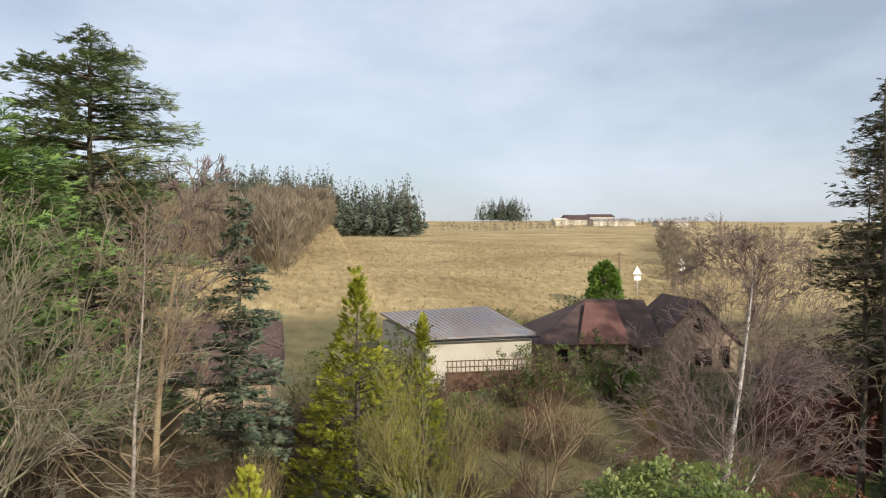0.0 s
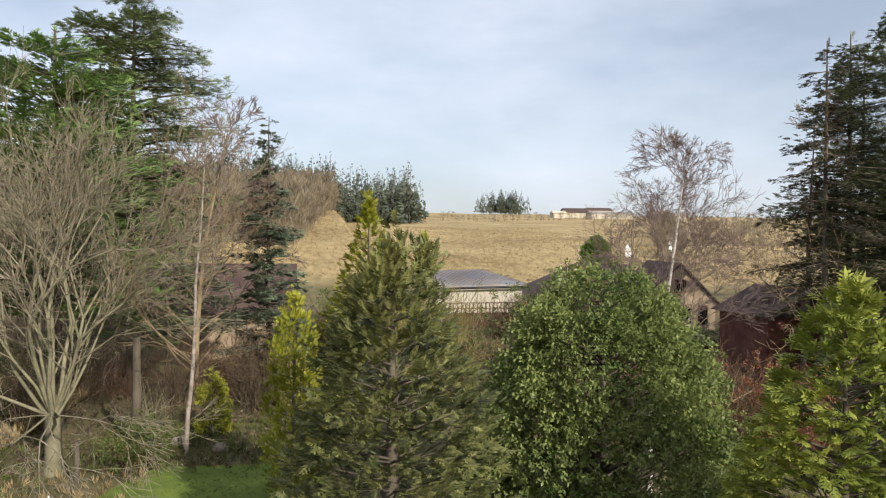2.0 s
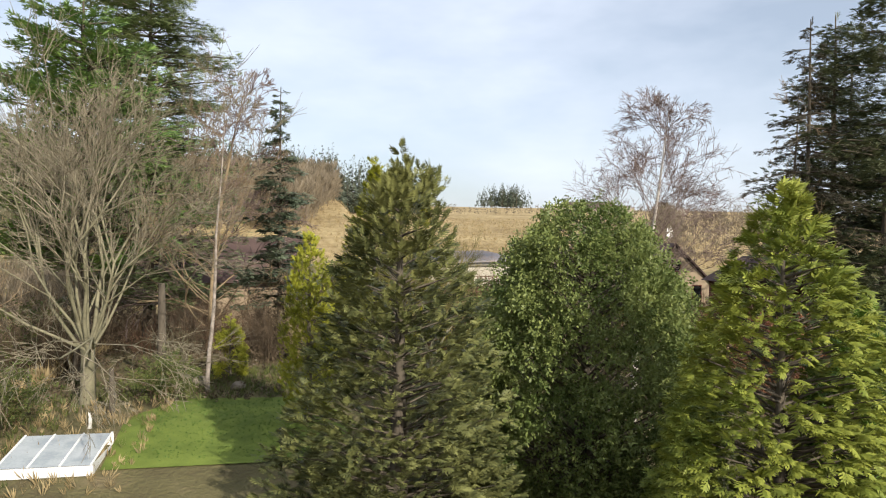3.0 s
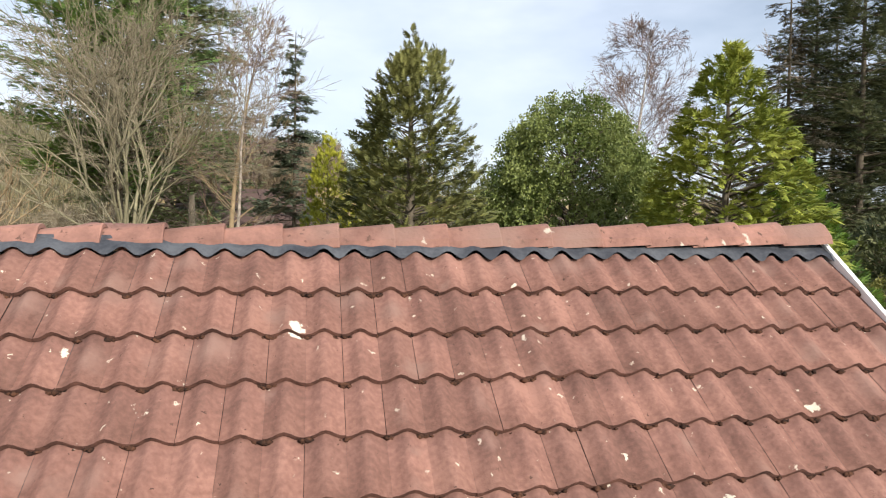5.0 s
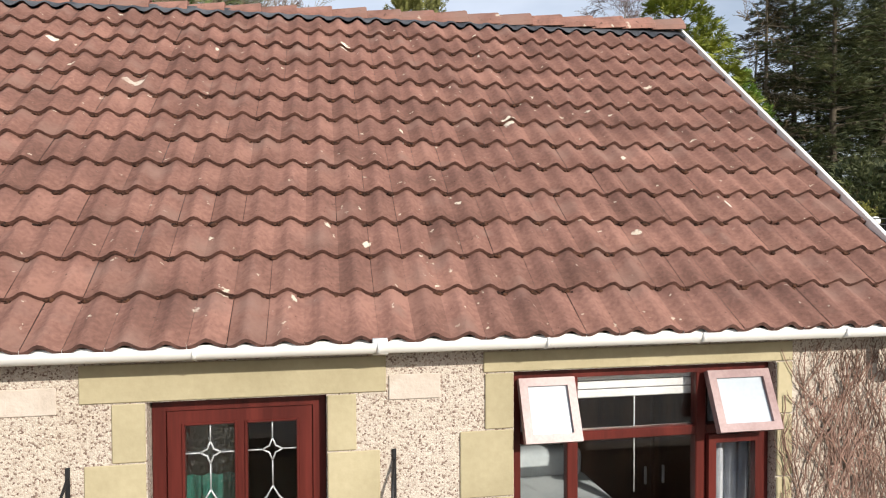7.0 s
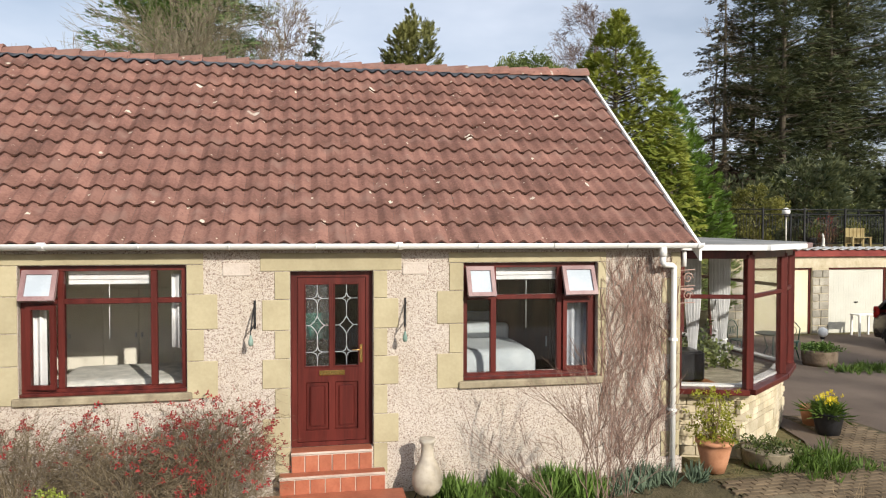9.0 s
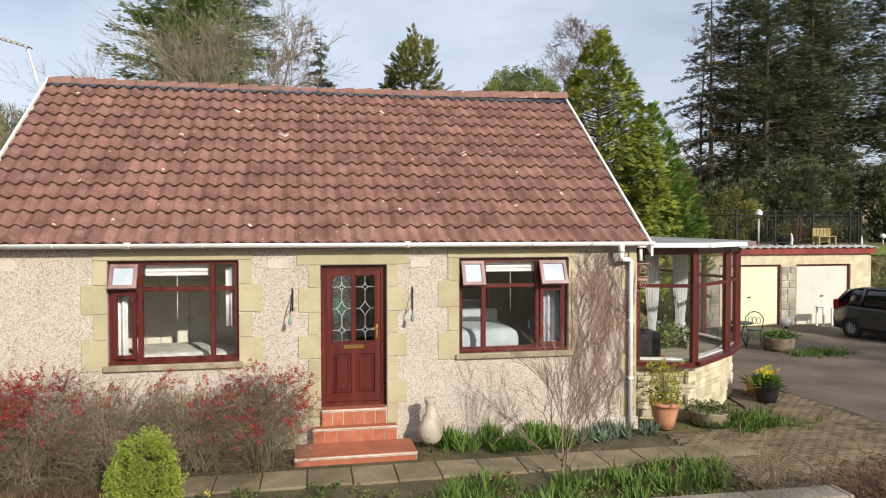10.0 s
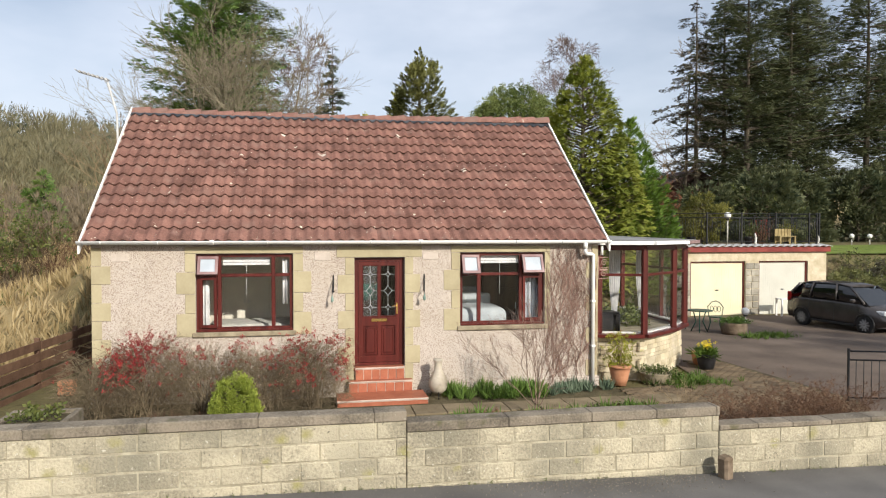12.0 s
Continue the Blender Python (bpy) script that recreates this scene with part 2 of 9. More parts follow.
M_SOIL = mat("soil", (0.050, 0.038, 0.024), (0.150, 0.118, 0.068), scale=2.4, fine=30, rough=1, bump=0.8, contrast=0.9, dist=0.03, c3=(0.092, 0.076, 0.038))
M_BARK = mat("bark", (0.055, 0.044, 0.033), (0.15, 0.125, 0.09), scale=4, fine=30, rough=0.95, bump=0.6, contrast=0.9, stretch=(1, 1, 0.3))
M_SYC = mat("sycamore_bark", (0.115, 0.105, 0.062), (0.27, 0.245, 0.155), scale=2, fine=20, rough=0.9, bump=0.3, contrast=0.9)
M_SYCTWIG = mat("sycamore_twig", (0.16, 0.136, 0.090), (0.31, 0.268, 0.185), rough=0.9, bump=0)
M_PALEBARK = mat("pale_pinkish_bark", (0.18, 0.15, 0.12), (0.37, 0.315, 0.265), scale=4, fine=20, rough=0.85)
M_BIRCH = mat("birch_bark", (0.28, 0.24, 0.20), (0.68, 0.63, 0.57), scale=3, fine=16, rough=0.8, bump=0.2, contrast=0.7, stretch=(1, 1, 2.2))
M_TANTWIG = mat("tan_twig", (0.10, 0.076, 0.046), (0.27, 0.212, 0.135), scale=2, rough=0.95, bump=0, contrast=0.9)
M_TWIG = mat("birch_twig", (0.125, 0.088, 0.074), (0.250, 0.182, 0.155), rough=0.9, bump=0)
M_BROWNTWIG = mat("brown_twig", (0.155, 0.108, 0.062), (0.33, 0.25, 0.15), scale=1, rough=0.95, bump=0, contrast=0.9)
M_OLIVETWIG = mat("olive_twig", (0.12, 0.105, 0.035), (0.26, 0.225, 0.085), scale=1, rough=0.95, bump=0, contrast=0.9)
M_THICKET = mat("dark_thicket_twig", (0.070, 0.050, 0.032), (0.185, 0.135, 0.085), scale=1, rough=0.95, bump=0, contrast=0.9)
M_REDTWIG = mat("red_twig", (0.085, 0.046, 0.030), (0.195, 0.112, 0.068), scale=1, rough=0.95, bump=0, contrast=0.9)
L_YEW = leaf_mat("dark_conifer_leaf", (0.052, 0.064, 0.024), (0.250, 0.252, 0.084), trans=0.08)
L_HOLLY = leaf_mat("holly_leaf", (0.090, 0.128, 0.034), (0.275, 0.310, 0.100), rough=0.45, trans=0.25, spec=0.25)
L_CYP = leaf_mat("golden_cypress_leaf", (0.130, 0.170, 0.026), (0.340, 0.360, 0.064), trans=0.15)
L_GREEN = leaf_mat("green_cypress_leaf", (0.075, 0.141, 0.021), (0.182, 0.283, 0.043))
L_GOLD = leaf_mat("gold_conifer_leaf", (0.137, 0.155, 0.014), (0.405, 0.398, 0.045))
L_FIR = leaf_mat("fir_needle", (0.075, 0.110, 0.042), (0.245, 0.285, 0.115))
L_FIRB = leaf_mat("bright_fir_needle", (0.075, 0.150, 0.040), (0.230, 0.330, 0.080))
L_SPRUCE = leaf_mat("blue_spruce_needle", (0.048, 0.071, 0.044), (0.184, 0.216, 0.136))
L_PINE = leaf_mat("pine_needle", (0.036, 0.054, 0.028), (0.175, 0.185, 0.085), trans=0.25)
L_LARCH = leaf_mat("larch_twig", (0.060, 0.044, 0.026), (0.17, 0.125, 0.075), trans=0.1)
L_DARKLARCH = leaf_mat("dark_larch_twig", (0.050, 0.048, 0.030), (0.15, 0.125, 0.078), trans=0.15)
L_GRASS = leaf_mat("grass_blade", (0.045, 0.085, 0.012), (0.125, 0.195, 0.035))
L_DRY = leaf_mat("dry_grass", (0.23, 0.165, 0.075), (0.46, 0.36, 0.19))
L_SHRUB = leaf_mat("shrub_leaf", (0.042, 0.068, 0.015), (0.15, 0.163, 0.046))
L_RED = leaf_mat("red_leaf", (0.20, 0.020, 0.022), (0.42, 0.055, 0.05))
L_LITTER = leaf_mat("russet_litter", (0.085, 0.045, 0.028), (0.23, 0.135, 0.075), trans=0.1)
L_MOSSGRASS = leaf_mat("mossy_grass_blade", (0.13, 0.135, 0.035), (0.32, 0.29, 0.095))
L_DAFF = leaf_mat("daffodil_leaf", (0.060, 0.115, 0.020), (0.150, 0.235, 0.050))
L_OLIVE = leaf_mat("olive_gold_leaf", (0.085, 0.090, 0.018), (0.25, 0.235, 0.055))
L_YELLOW = leaf_mat("yellow_flower", (0.65, 0.48, 0.01), (0.85, 0.70, 0.04))


# ---------- mesh helpers ----------
def part(name, src, material, parent=None, label=""):
    """Links a bmesh or a mesh as one object under a thing or part."""
    if isinstance(src, bmesh.types.BMesh):
        me = bpy.data.meshes.new(name)
        src.to_mesh(me)
        src.free()
    else:
        me = src
    if material and not me.materials:
        me.materials.append(material)
    ob = new(name, me)
    if parent:
        ob.parent = parent
    if label:
        tagged(ob, label)
    return ob


def empty(name, at=(0, 0, 0), label="", category="", group="", kind=""):
    ob = new(name)
    ob.location = at
    ob.empty_display_size = 0.2
    return tagged(ob, label, category, group, kind)


def box(bm, x0, x1, y0, y1, z0, z1, bevel=0.0):
    vs = [bm.verts.new(v) for v in ((x0, y0, z0), (x1, y0, z0), (x1, y1, z0), (x0, y1, z0), (x0, y0, z1), (x1, y0, z1), (x1, y1, z1), (x0, y1, z1))]
    fs = [bm.faces.new([vs[i] for i in f]) for f in ((0, 3, 2, 1), (4, 5, 6, 7), (0, 1, 5, 4), (1, 2, 6, 5), (2, 3, 7, 6), (3, 0, 4, 7))]
    if bevel:
        es = {e for f in fs for e in f.edges}
        bmesh.ops.bevel(bm, geom=list(es), offset=bevel, segments=1, affect="EDGES")
    return bm


def boxmesh(x0, x1, y0, y1, z0, z1, bevel=0.0):
    return box(bmesh.new(), x0, x1, y0, y1, z0, z1, bevel)


def tube(bm, pts, r, seg=8, cap=True):
    """A round bar through the points; r: one radius or one a point."""
    pts = [Vector(p) for p in pts]
    rs = r if isinstance(r, (list, tuple)) else [r] * len(pts)
    rings = []
    for i, p in enumerate(pts):
        d = (pts[min(i + 1, len(pts) - 1)] - pts[max(i - 1, 0)]).normalized()
        a = d.orthogonal().normalized() if i == 0 else (ref - d * ref.dot(d)).normalized()
        ref = a
        b = d.cross(a)
        rings.append([bm.verts.new(p + (a * math.cos(k * 2 * math.pi / seg) + b * math.sin(k * 2 * math.pi / seg)) * rs[i]) for k in range(seg)])
    for u, v in zip(rings, rings[1:]):
        for k in range(seg):
            bm.faces.new((u[k], u[(k + 1) % seg], v[(k + 1) % seg], v[k])).smooth = True
    if cap:
        bm.faces.new(rings[0][::-1])
        bm.faces.new(rings[-1])
    return bm


def lathe(bm, prof, seg=20, at=(0, 0, 0)):
    """Turned body from (radius, height) pairs."""
    rings = [[bm.verts.new((at[0] + r * math.cos(k * 2 * math.pi / seg), at[1] + r * math.sin(k * 2 * math.pi / seg), at[2] + z)) for k in range(seg)] for r, z in prof]
    for u, v in zip(rings, rings[1:]):
        for k in range(seg):
            bm.faces.new((u[k], u[(k + 1) % seg], v[(k + 1) % seg], v[k])).smooth = True
    bm.faces.new(rings[0][::-1])
    bm.faces.new(rings[-1])
    return bm


def tri_mesh(name, V, F, smooth=False):
    me = bpy.data.meshes.new(name)
    V, F = np.asarray(V, dtype=np.float32), np.asarray(F, dtype=np.int32)
    me.vertices.add(len(V))
    me.vertices.foreach_set("co", V.ravel())
    k = F.shape[1]
    me.loops.add(F.size)
    me.loops.foreach_set("vertex_index", F.ravel())
    me.polygons.add(len(F))
    me.polygons.foreach_set("loop_start", np.arange(0, F.size, k, dtype=np.int32))
    if smooth:
        me.polygons.foreach_set("use_smooth", np.ones(len(F), dtype=bool))
    me.update(calc_edges=True)
    me.validate()
    return me


def smooth01(a, b, v):
    t = np.clip((v - a) / (b - a), 0, 1)
    return t * t * (3 - 2 * t)


# ---------- the ground ----------
def lumps(x, y, s):
    return np.sin(x * s + 1.3 * np.sin(y * s * 0.7)) * np.cos(y * s * 1.1 + np.sin(x * s * 0.6))


def ground_z(x, y):
    """Height of the ground: road and garden in front, a bank behind the house, then a dip and the hill field."""
    x, y = np.asarray(x, dtype=float), np.asarray(y, dtype=float)
    front = np.where(y < -4.8, 0.17 - 0.022 * np.clip(x, -12, 12), 0.14)
    behind = np.interp(y, [4, 8, 9.5, 14, 20, 28, 40, 52, 64, 82, 110, 150, 187, 240, 330, 480, 900, 1500],
                       [0.14, 0.15, 0.5, 3.0, 3.8, 3.7, 3.4, 2.9, 2.7, 6.0, 9.8, 14.6, 18.0, 20.0, 22.0, 33.0, 36.0, 36.0])
    yard = np.interp(y, [4, 8.0, 16.2, 17.0, 24, 40, 64, 82, 110, 187, 330, 480, 1500], [0.08, 0.0, 0.0, 1.6, 2.2, 2.6, 2.7, 5.0, 8.0, 14.0, 20.0, 31, 34])
    east = smooth01(9.0, 11.0, x)
    side = smooth01(20.2, 24.0, x) * smooth01(4.0, 15.0, y) * 0.5
    west = smooth01(-7.0, -12.0, x)
    dip = np.interp(y, [-4.8, 2, 12, 40, 60, 95, 140, 190, 330, 480, 1500], [0.1, 0.0, 0.6, 1.9, 2.5, 9.0, 15.0, 18.0, 24.0, 33, 36])
    z = behind * (1 - east) + yard * east
    z = z * (1 - west) + dip * west
    z = np.where(y < 4, np.where(y < -4.8, front, 0.14 + (dip - 0.14) * west - 0.06 * east), z)
    z = z + np.where(y >= 4, side * (y < 60) * np.clip(1 - (y - 20) / 20, 0, 1), 0)
    z = z + 2.1 * np.exp(-((x - 13.5) / 8.0) ** 2 - ((y - 44.5) / 4.5) ** 2)
    far = smooth01(70, 130, np.hypot(x, y))
    fall = smooth01(60, 260, x) * smooth01(150, 60, y) * 0
    return z + far * 0.5 * lumps(x, y, 0.045) - fall + smooth01(-30, -140, x) * smooth01(60, 160, y) * 12


def gz(x, y):
    return float(ground_z(x, y))


# ---------- ground sheets ----------
def axis(near, step, far):
    a = list(np.arange(-near, near + 1e-6, step))
    v, s = near, step
    while v < far:
        s *= 1.18
        v += s
        a.append(v)
        a.insert(0, -v)
    return np.array(a)


def ground_mat():
    """Rough ground: earth and leaf litter near the houses, straw-coloured grass on the fields."""
    m = mat("rough_ground", (0.085, 0.064, 0.034), (0.200, 0.152, 0.083), scale=0.6, fine=9, rough=1.0, bump=0.8, contrast=1.0, dist=0.08, c3=(0.128, 0.112, 0.048))
    n, l = m.node_tree.nodes, m.node_tree.links
    b = n["Principled BSDF"]
    old = b.inputs["Base Color"].links[0].from_socket
    pos = n.new("ShaderNodeNewGeometry").outputs["Position"]
    nz = n.new("ShaderNodeTexNoise")
    nz.inputs["Scale"].default_value, nz.inputs["Detail"].default_value = 0.06, 6
    l.new(pos, nz.inputs["Vector"])
    nf = n.new("ShaderNodeTexNoise")
    nf.inputs["Scale"].default_value, nf.inputs["Detail"].default_value = 1.1, 5
    mp2 = n.new("ShaderNodeMapping")
    mp2.inputs["Scale"].default_value = (1, 0.35, 1)
    l.new(pos, mp2.inputs["Vector"])
    l.new(mp2.outputs["Vector"], nf.inputs["Vector"])
    av = n.new("ShaderNodeMath")
    av.operation = "ADD"
    l.new(nz.outputs["Fac"], av.inputs[0])
    l.new(nf.outputs["Fac"], av.inputs[1])
    ramp = n.new("ShaderNodeValToRGB")
    for p, c in ((0.0, (0.20, 0.135, 0.055)), (1.0, (0.52, 0.40, 0.20))):
        ramp.color_ramp.elements[int(p)].color = (*c, 1)
    ramp.color_ramp.elements[0].position, ramp.color_ramp.elements[1].position = 0.34, 0.68
    hv = n.new("ShaderNodeMath")
    hv.operation = "MULTIPLY"
    hv.inputs[1].default_value = 0.5
    l.new(av.outputs[0], hv.inputs[0])
    l.new(hv.outputs[0], ramp.inputs["Fac"])
    sep = n.new("ShaderNodeSeparateXYZ")
    l.new(pos, sep.inputs[0])
    mr = n.new("ShaderNodeMapRange")
    mr.inputs["From Min"].default_value, mr.inputs["From Max"].default_value = 76, 84
    l.new(sep.outputs["Y"], mr.inputs["Value"])
    mw = n.new("ShaderNodeMapRange")
    mw.inputs["From Min"].default_value, mw.inputs["From Max"].default_value = -8, -11
    l.new(sep.outputs["X"], mw.inputs["Value"])
    mm = n.new("ShaderNodeMath")
    mm.operation = "MAXIMUM"
    l.new(mr.outputs["Result"], mm.inputs[0])
    l.new(mw.outputs["Result"], mm.inputs[1])
    mxx = n.new("ShaderNodeMixRGB")
    l.new(mm.outputs[0], mxx.inputs["Fac"])
    l.new(old, mxx.inputs["Color1"])
    l.new(ramp.outputs["Color"], mxx.inputs["Color2"])
    l.new(mxx.outputs["Color"], b.inputs["Base Color"])
    return m


M_GROUND = ground_mat()
gx, gy = axis(40, 0.8, 1600), axis(40, 0.8, 1600) + 12
GX, GY = np.meshgrid(gx, gy)
GZ = ground_z(GX, GY)
nx, ny = len(gx), len(gy)
idx = np.arange(nx * ny).reshape(ny, nx)
quads = np.stack([idx[:-1, :-1].ravel(), idx[:-1, 1:].ravel(), idx[1:, 1:].ravel(), idx[1:, :-1].ravel()], 1)
ground = part("ground", tri_mesh("ground", np.stack([GX.ravel(), GY.ravel(), GZ.ravel() - 0.012], 1), quads, True), M_GROUND)
tagged(ground, "sloping ground of earth, leaf litter and straw-coloured grass", "ground", kind="structure")


def sheet(name, poly, step, material, lift, label, category, thick=0.0):
    """A piece of ground cover that follows the ground within a polygon."""
    bm = bmesh.new()
    xs, ys = [p[0] for p in poly], [p[1] for p in poly]
    f = bm.faces.new([bm.verts.new((p[0], p[1], 0)) for p in poly])
    for k in np.arange(min(xs) + step, max(xs), step):
        bmesh.ops.bisect_plane(bm, geom=bm.verts[:] + bm.edges[:] + bm.faces[:], plane_co=(k, 0, 0), plane_no=(1, 0, 0))
    for k in np.arange(min(ys) + step, max(ys), step):
        bmesh.ops.bisect_plane(bm, geom=bm.verts[:] + bm.edges[:] + bm.faces[:], plane_co=(0, k, 0), plane_no=(0, 1, 0))
    for v in bm.verts:
        v.co.z = gz(v.co.x, v.co.y) + lift
    for f in bm.faces:
        if f.normal.z < 0:
            f.normal_flip()
        f.smooth = True
    return tagged(part(name, bm, material), label, category, kind="structure")


sheet("road", [(-60, -14), (60, -14), (60, -5.0), (-60, -5.0)], 2.0, M_ROAD, 0.012, "grey worn asphalt road beside the garden wall", "road")
sheet("driveway", [(5.0, -4.55), (20.5, -4.55), (21.0, 4.0), (20.0, 10.9), (10.6, 10.9), (8.4, 9.0), (7.6, 4.0), (6.9, 0.8), (5.6, -1.6)], 1.0, M_DRIVE, 0.02,
      "brown-grey asphalt driveway in front of the garage", "driveway")
sheet("lawn", [(-3.2, 17.6), (1.2, 17.6), (2.6, 19.5), (1.4, 22.8), (-2.4, 23.1), (-3.4, 21.0)], 0.5, M_LAWN, 0.02, "small mown green lawn in the back garden", "lawn")
sheet("bank_lawn", [(22.5, 17.5), (34, 17.0), (36, 22), (23, 21.5)], 1.0, M_LAWN, 0.02, "mown green bank beside the garage", "lawn")
sheet("far_verge", [(10, 70), (36, 70), (36, 79), (10, 79)], 2.0, M_LAWN, 0.05, "green grass strip below the hill field", "grass")
sheet("flower_bed", [(-6.2, -4.55), (4.7, -4.55), (4.7, -0.05), (-6.2, -0.05)], 0.6, M_SOIL, 0.006, "dark soil of the front flower beds", "soil")

# ---------- the house ----------
EAVE_Y, RIDGE_Y, SLOPE = -0.20, 3.60, 0.79
VL, VR = -5.225, 4.575


def roof_z(y):
    return 3.175 + SLOPE * (y if y <= RIDGE_Y else 2 * RIDGE_Y - y)


house = empty("house", label="single-storey pebbledashed cottage with a red pantile roof", category="house")

WX = [-5.10, -3.335, -1.605, -0.465, 0.490, 1.58, 3.30, 4.43]


def wall_grid(xs, zs, is_open, y0, y1):
    bm = bmesh.new()
    solid = lambda i, k: 0 <= i < len(xs) - 1 and 0 <= k < len(zs) - 1 and not is_open(i, k)
    q = lambda *p: bm.faces.new([bm.verts.new(v) for v in p])
    for i in range(len(xs) - 1):
        for k in range(len(zs) - 1):
            if not solid(i, k):
                continue
            a, b, c, d = xs[i], xs[i + 1], zs[k], zs[k + 1]
            q((a, y0, c), (b, y0, c), (b, y0, d), (a, y0, d))
            q((a, y1, d), (b, y1, d), (b, y1, c), (a, y1, c))
            if not solid(i - 1, k):
                q((a, y1, c), (a, y0, c), (a, y0, d), (a, y1, d))
            if not solid(i + 1, k):
                q((b, y0, c), (b, y1, c), (b, y1, d), (b, y0, d))
            if not solid(i, k - 1):
                q((a, y1, c), (b, y1, c), (b, y0, c), (a, y0, c))
            if not solid(i, k + 1):
                q((a, y0, d), (b, y0, d), (b, y1, d), (a, y1, d))
    bmesh.ops.remove_doubles(bm, verts=bm.verts, dist=0.0005)
    return bm


zs = [-0.1, 0.69, 1.425, 2.775, 2.86, 3.075]
front = part("front_wall", wall_grid(WX, zs, lambda i, k: (i in (1, 5) and k in (2, 3)) or (i == 3 and k in (1, 2)), 0.0, 0.30), M_HARL, house, "cream pebbledash front wall")


def gable(x0, x1):
    bm = bmesh.new()
    prof = [(0.30, -0.1), (6.9, -0.1), (6.9, 2.95), (RIDGE_Y, 5.88), (0.30, 3.2)]
    a = [bm.verts.new((x0, y, z)) for y, z in prof]
    b = [bm.verts.new((x1, y, z)) for y, z in prof]
    bm.faces.new(a)
    bm.faces.new(b[::-1])
    for i in range(5):
        j = (i + 1) % 5
        bm.faces.new((a[j], a[i], b[i], b[j]))
    bmesh.ops.recalc_face_normals(bm, faces=bm.faces)
    return bm


part("gable_wall", gable(-5.10, -4.80), M_HARL, house)
part("gable_wall", gable(4.13, 4.43), M_HARL, house)
part("back_wall", boxmesh(-4.80, 4.13, 6.60, 6.90, -0.1, 3.1), M_HARL, house)
part("base_course", boxmesh(-5.13, 4.46, -0.025, -0.003, -0.1, 0.34, 0.006), M_HARL, house, "weathered base course")
# rooms behind the windows
M_ROOM = mat("room_plaster", (0.68, 0.64, 0.55), (0.78, 0.74, 0.65), rough=0.9, bump=0)
M_CARPET = mat("carpet", (0.30, 0.26, 0.21), (0.40, 0.35, 0.29), fine=90, rough=1.0)
part("room_floor", boxmesh(-4.80, 4.13, 0.30, 6.60, 0.45, 0.62), M_CARPET, house)
part("room_ceiling", boxmesh(-4.80, 4.13, 0.30, 6.60, 2.93, 3.0), M_WHITE, house)
for px in (-1.15, 1.05):
    part("partition", boxmesh(px - 0.05, px + 0.05, 0.30, 4.4, 0.62, 2.93), M_ROOM, house)
part("inner_wall", boxmesh(-4.80, 4.13, 4.4, 4.5, 0.62, 2.93), M_ROOM, house)

M_PLAQUE = mat("smooth_pale_render", (0.47, 0.40, 0.34), (0.60, 0.53, 0.47), scale=9, fine=40, rough=0.95, bump=0.5, contrast=0.9)
# stone margins round openings and at the corners


def quoin(x0, x1, z0, z1, y0=-0.014):
    part("margin_stone", boxmesh(x0, x1, y0, -0.002, z0, z1, 0.005), M_STONE, front)


WINDOW_JOINTS = (1.345, 1.772, 2.128, 2.528, 2.862)
DOOR_JOINTS = (0.36, 0.735, 1.08, 1.425, 1.766, 2.095, 2.452, 2.777)
for w0, w1, joints, narrow, wide, far in ((-3.335, -1.605, WINDOW_JOINTS, 0.185, 0.335, 1.0), (1.58, 3.30, WINDOW_JOINTS, 0.175, 0.325, 0.0), (-0.465, 0.490, DOOR_JOINTS, 0.175, 0.315, 1.0)):
    for k, (z0, z1) in enumerate(zip(joints, joints[1:])):
        wd = narrow if (len(joints) - k) % 2 == 0 else wide
        quoin(w0 - wd, w0 - 0.004, z0 + 0.004, z1 - 0.004)
        quoin(w1 + 0.004, w1 + (wd * (0.95 if w0 > -1 else 1) if far else 0.11), z0 + 0.004, z1 - 0.004)
    lap = 0.335 if joints is DOOR_JOINTS else 0.185
    quoin(w0 - lap, w1 + (lap if far else 0.11), joints[-1] + 0.004, 2.988)
for k in range(8):
    wd = 0.17 if k % 2 else 0.32
    quoin(-5.098, -5.098 + wd, 0.36 + k * 0.328, 0.36 + k * 0.328 + 0.32)
    quoin(4.428 - wd * 0.8, 4.428, 0.36 + k * 0.328, 0.36 + k * 0.328 + 0.32)
# rendered-over plaques under the eaves
for px in (-4.62, -1.06, 0.99):
    part("plaque", boxmesh(px - 0.15, px + 0.15, -0.012, -0.002, 2.73, 2.875, 0.005), M_PLAQUE, front, "pale rendered-over patch")

# ---------- windows ----------


def frame_bar(parent, name, x0, x1, z0, z1, y0=0.075, y1=0.145):
    return part(name, boxmesh(x0, x1, y0, y1, z0, z1, 0.006), M_WINE, parent)


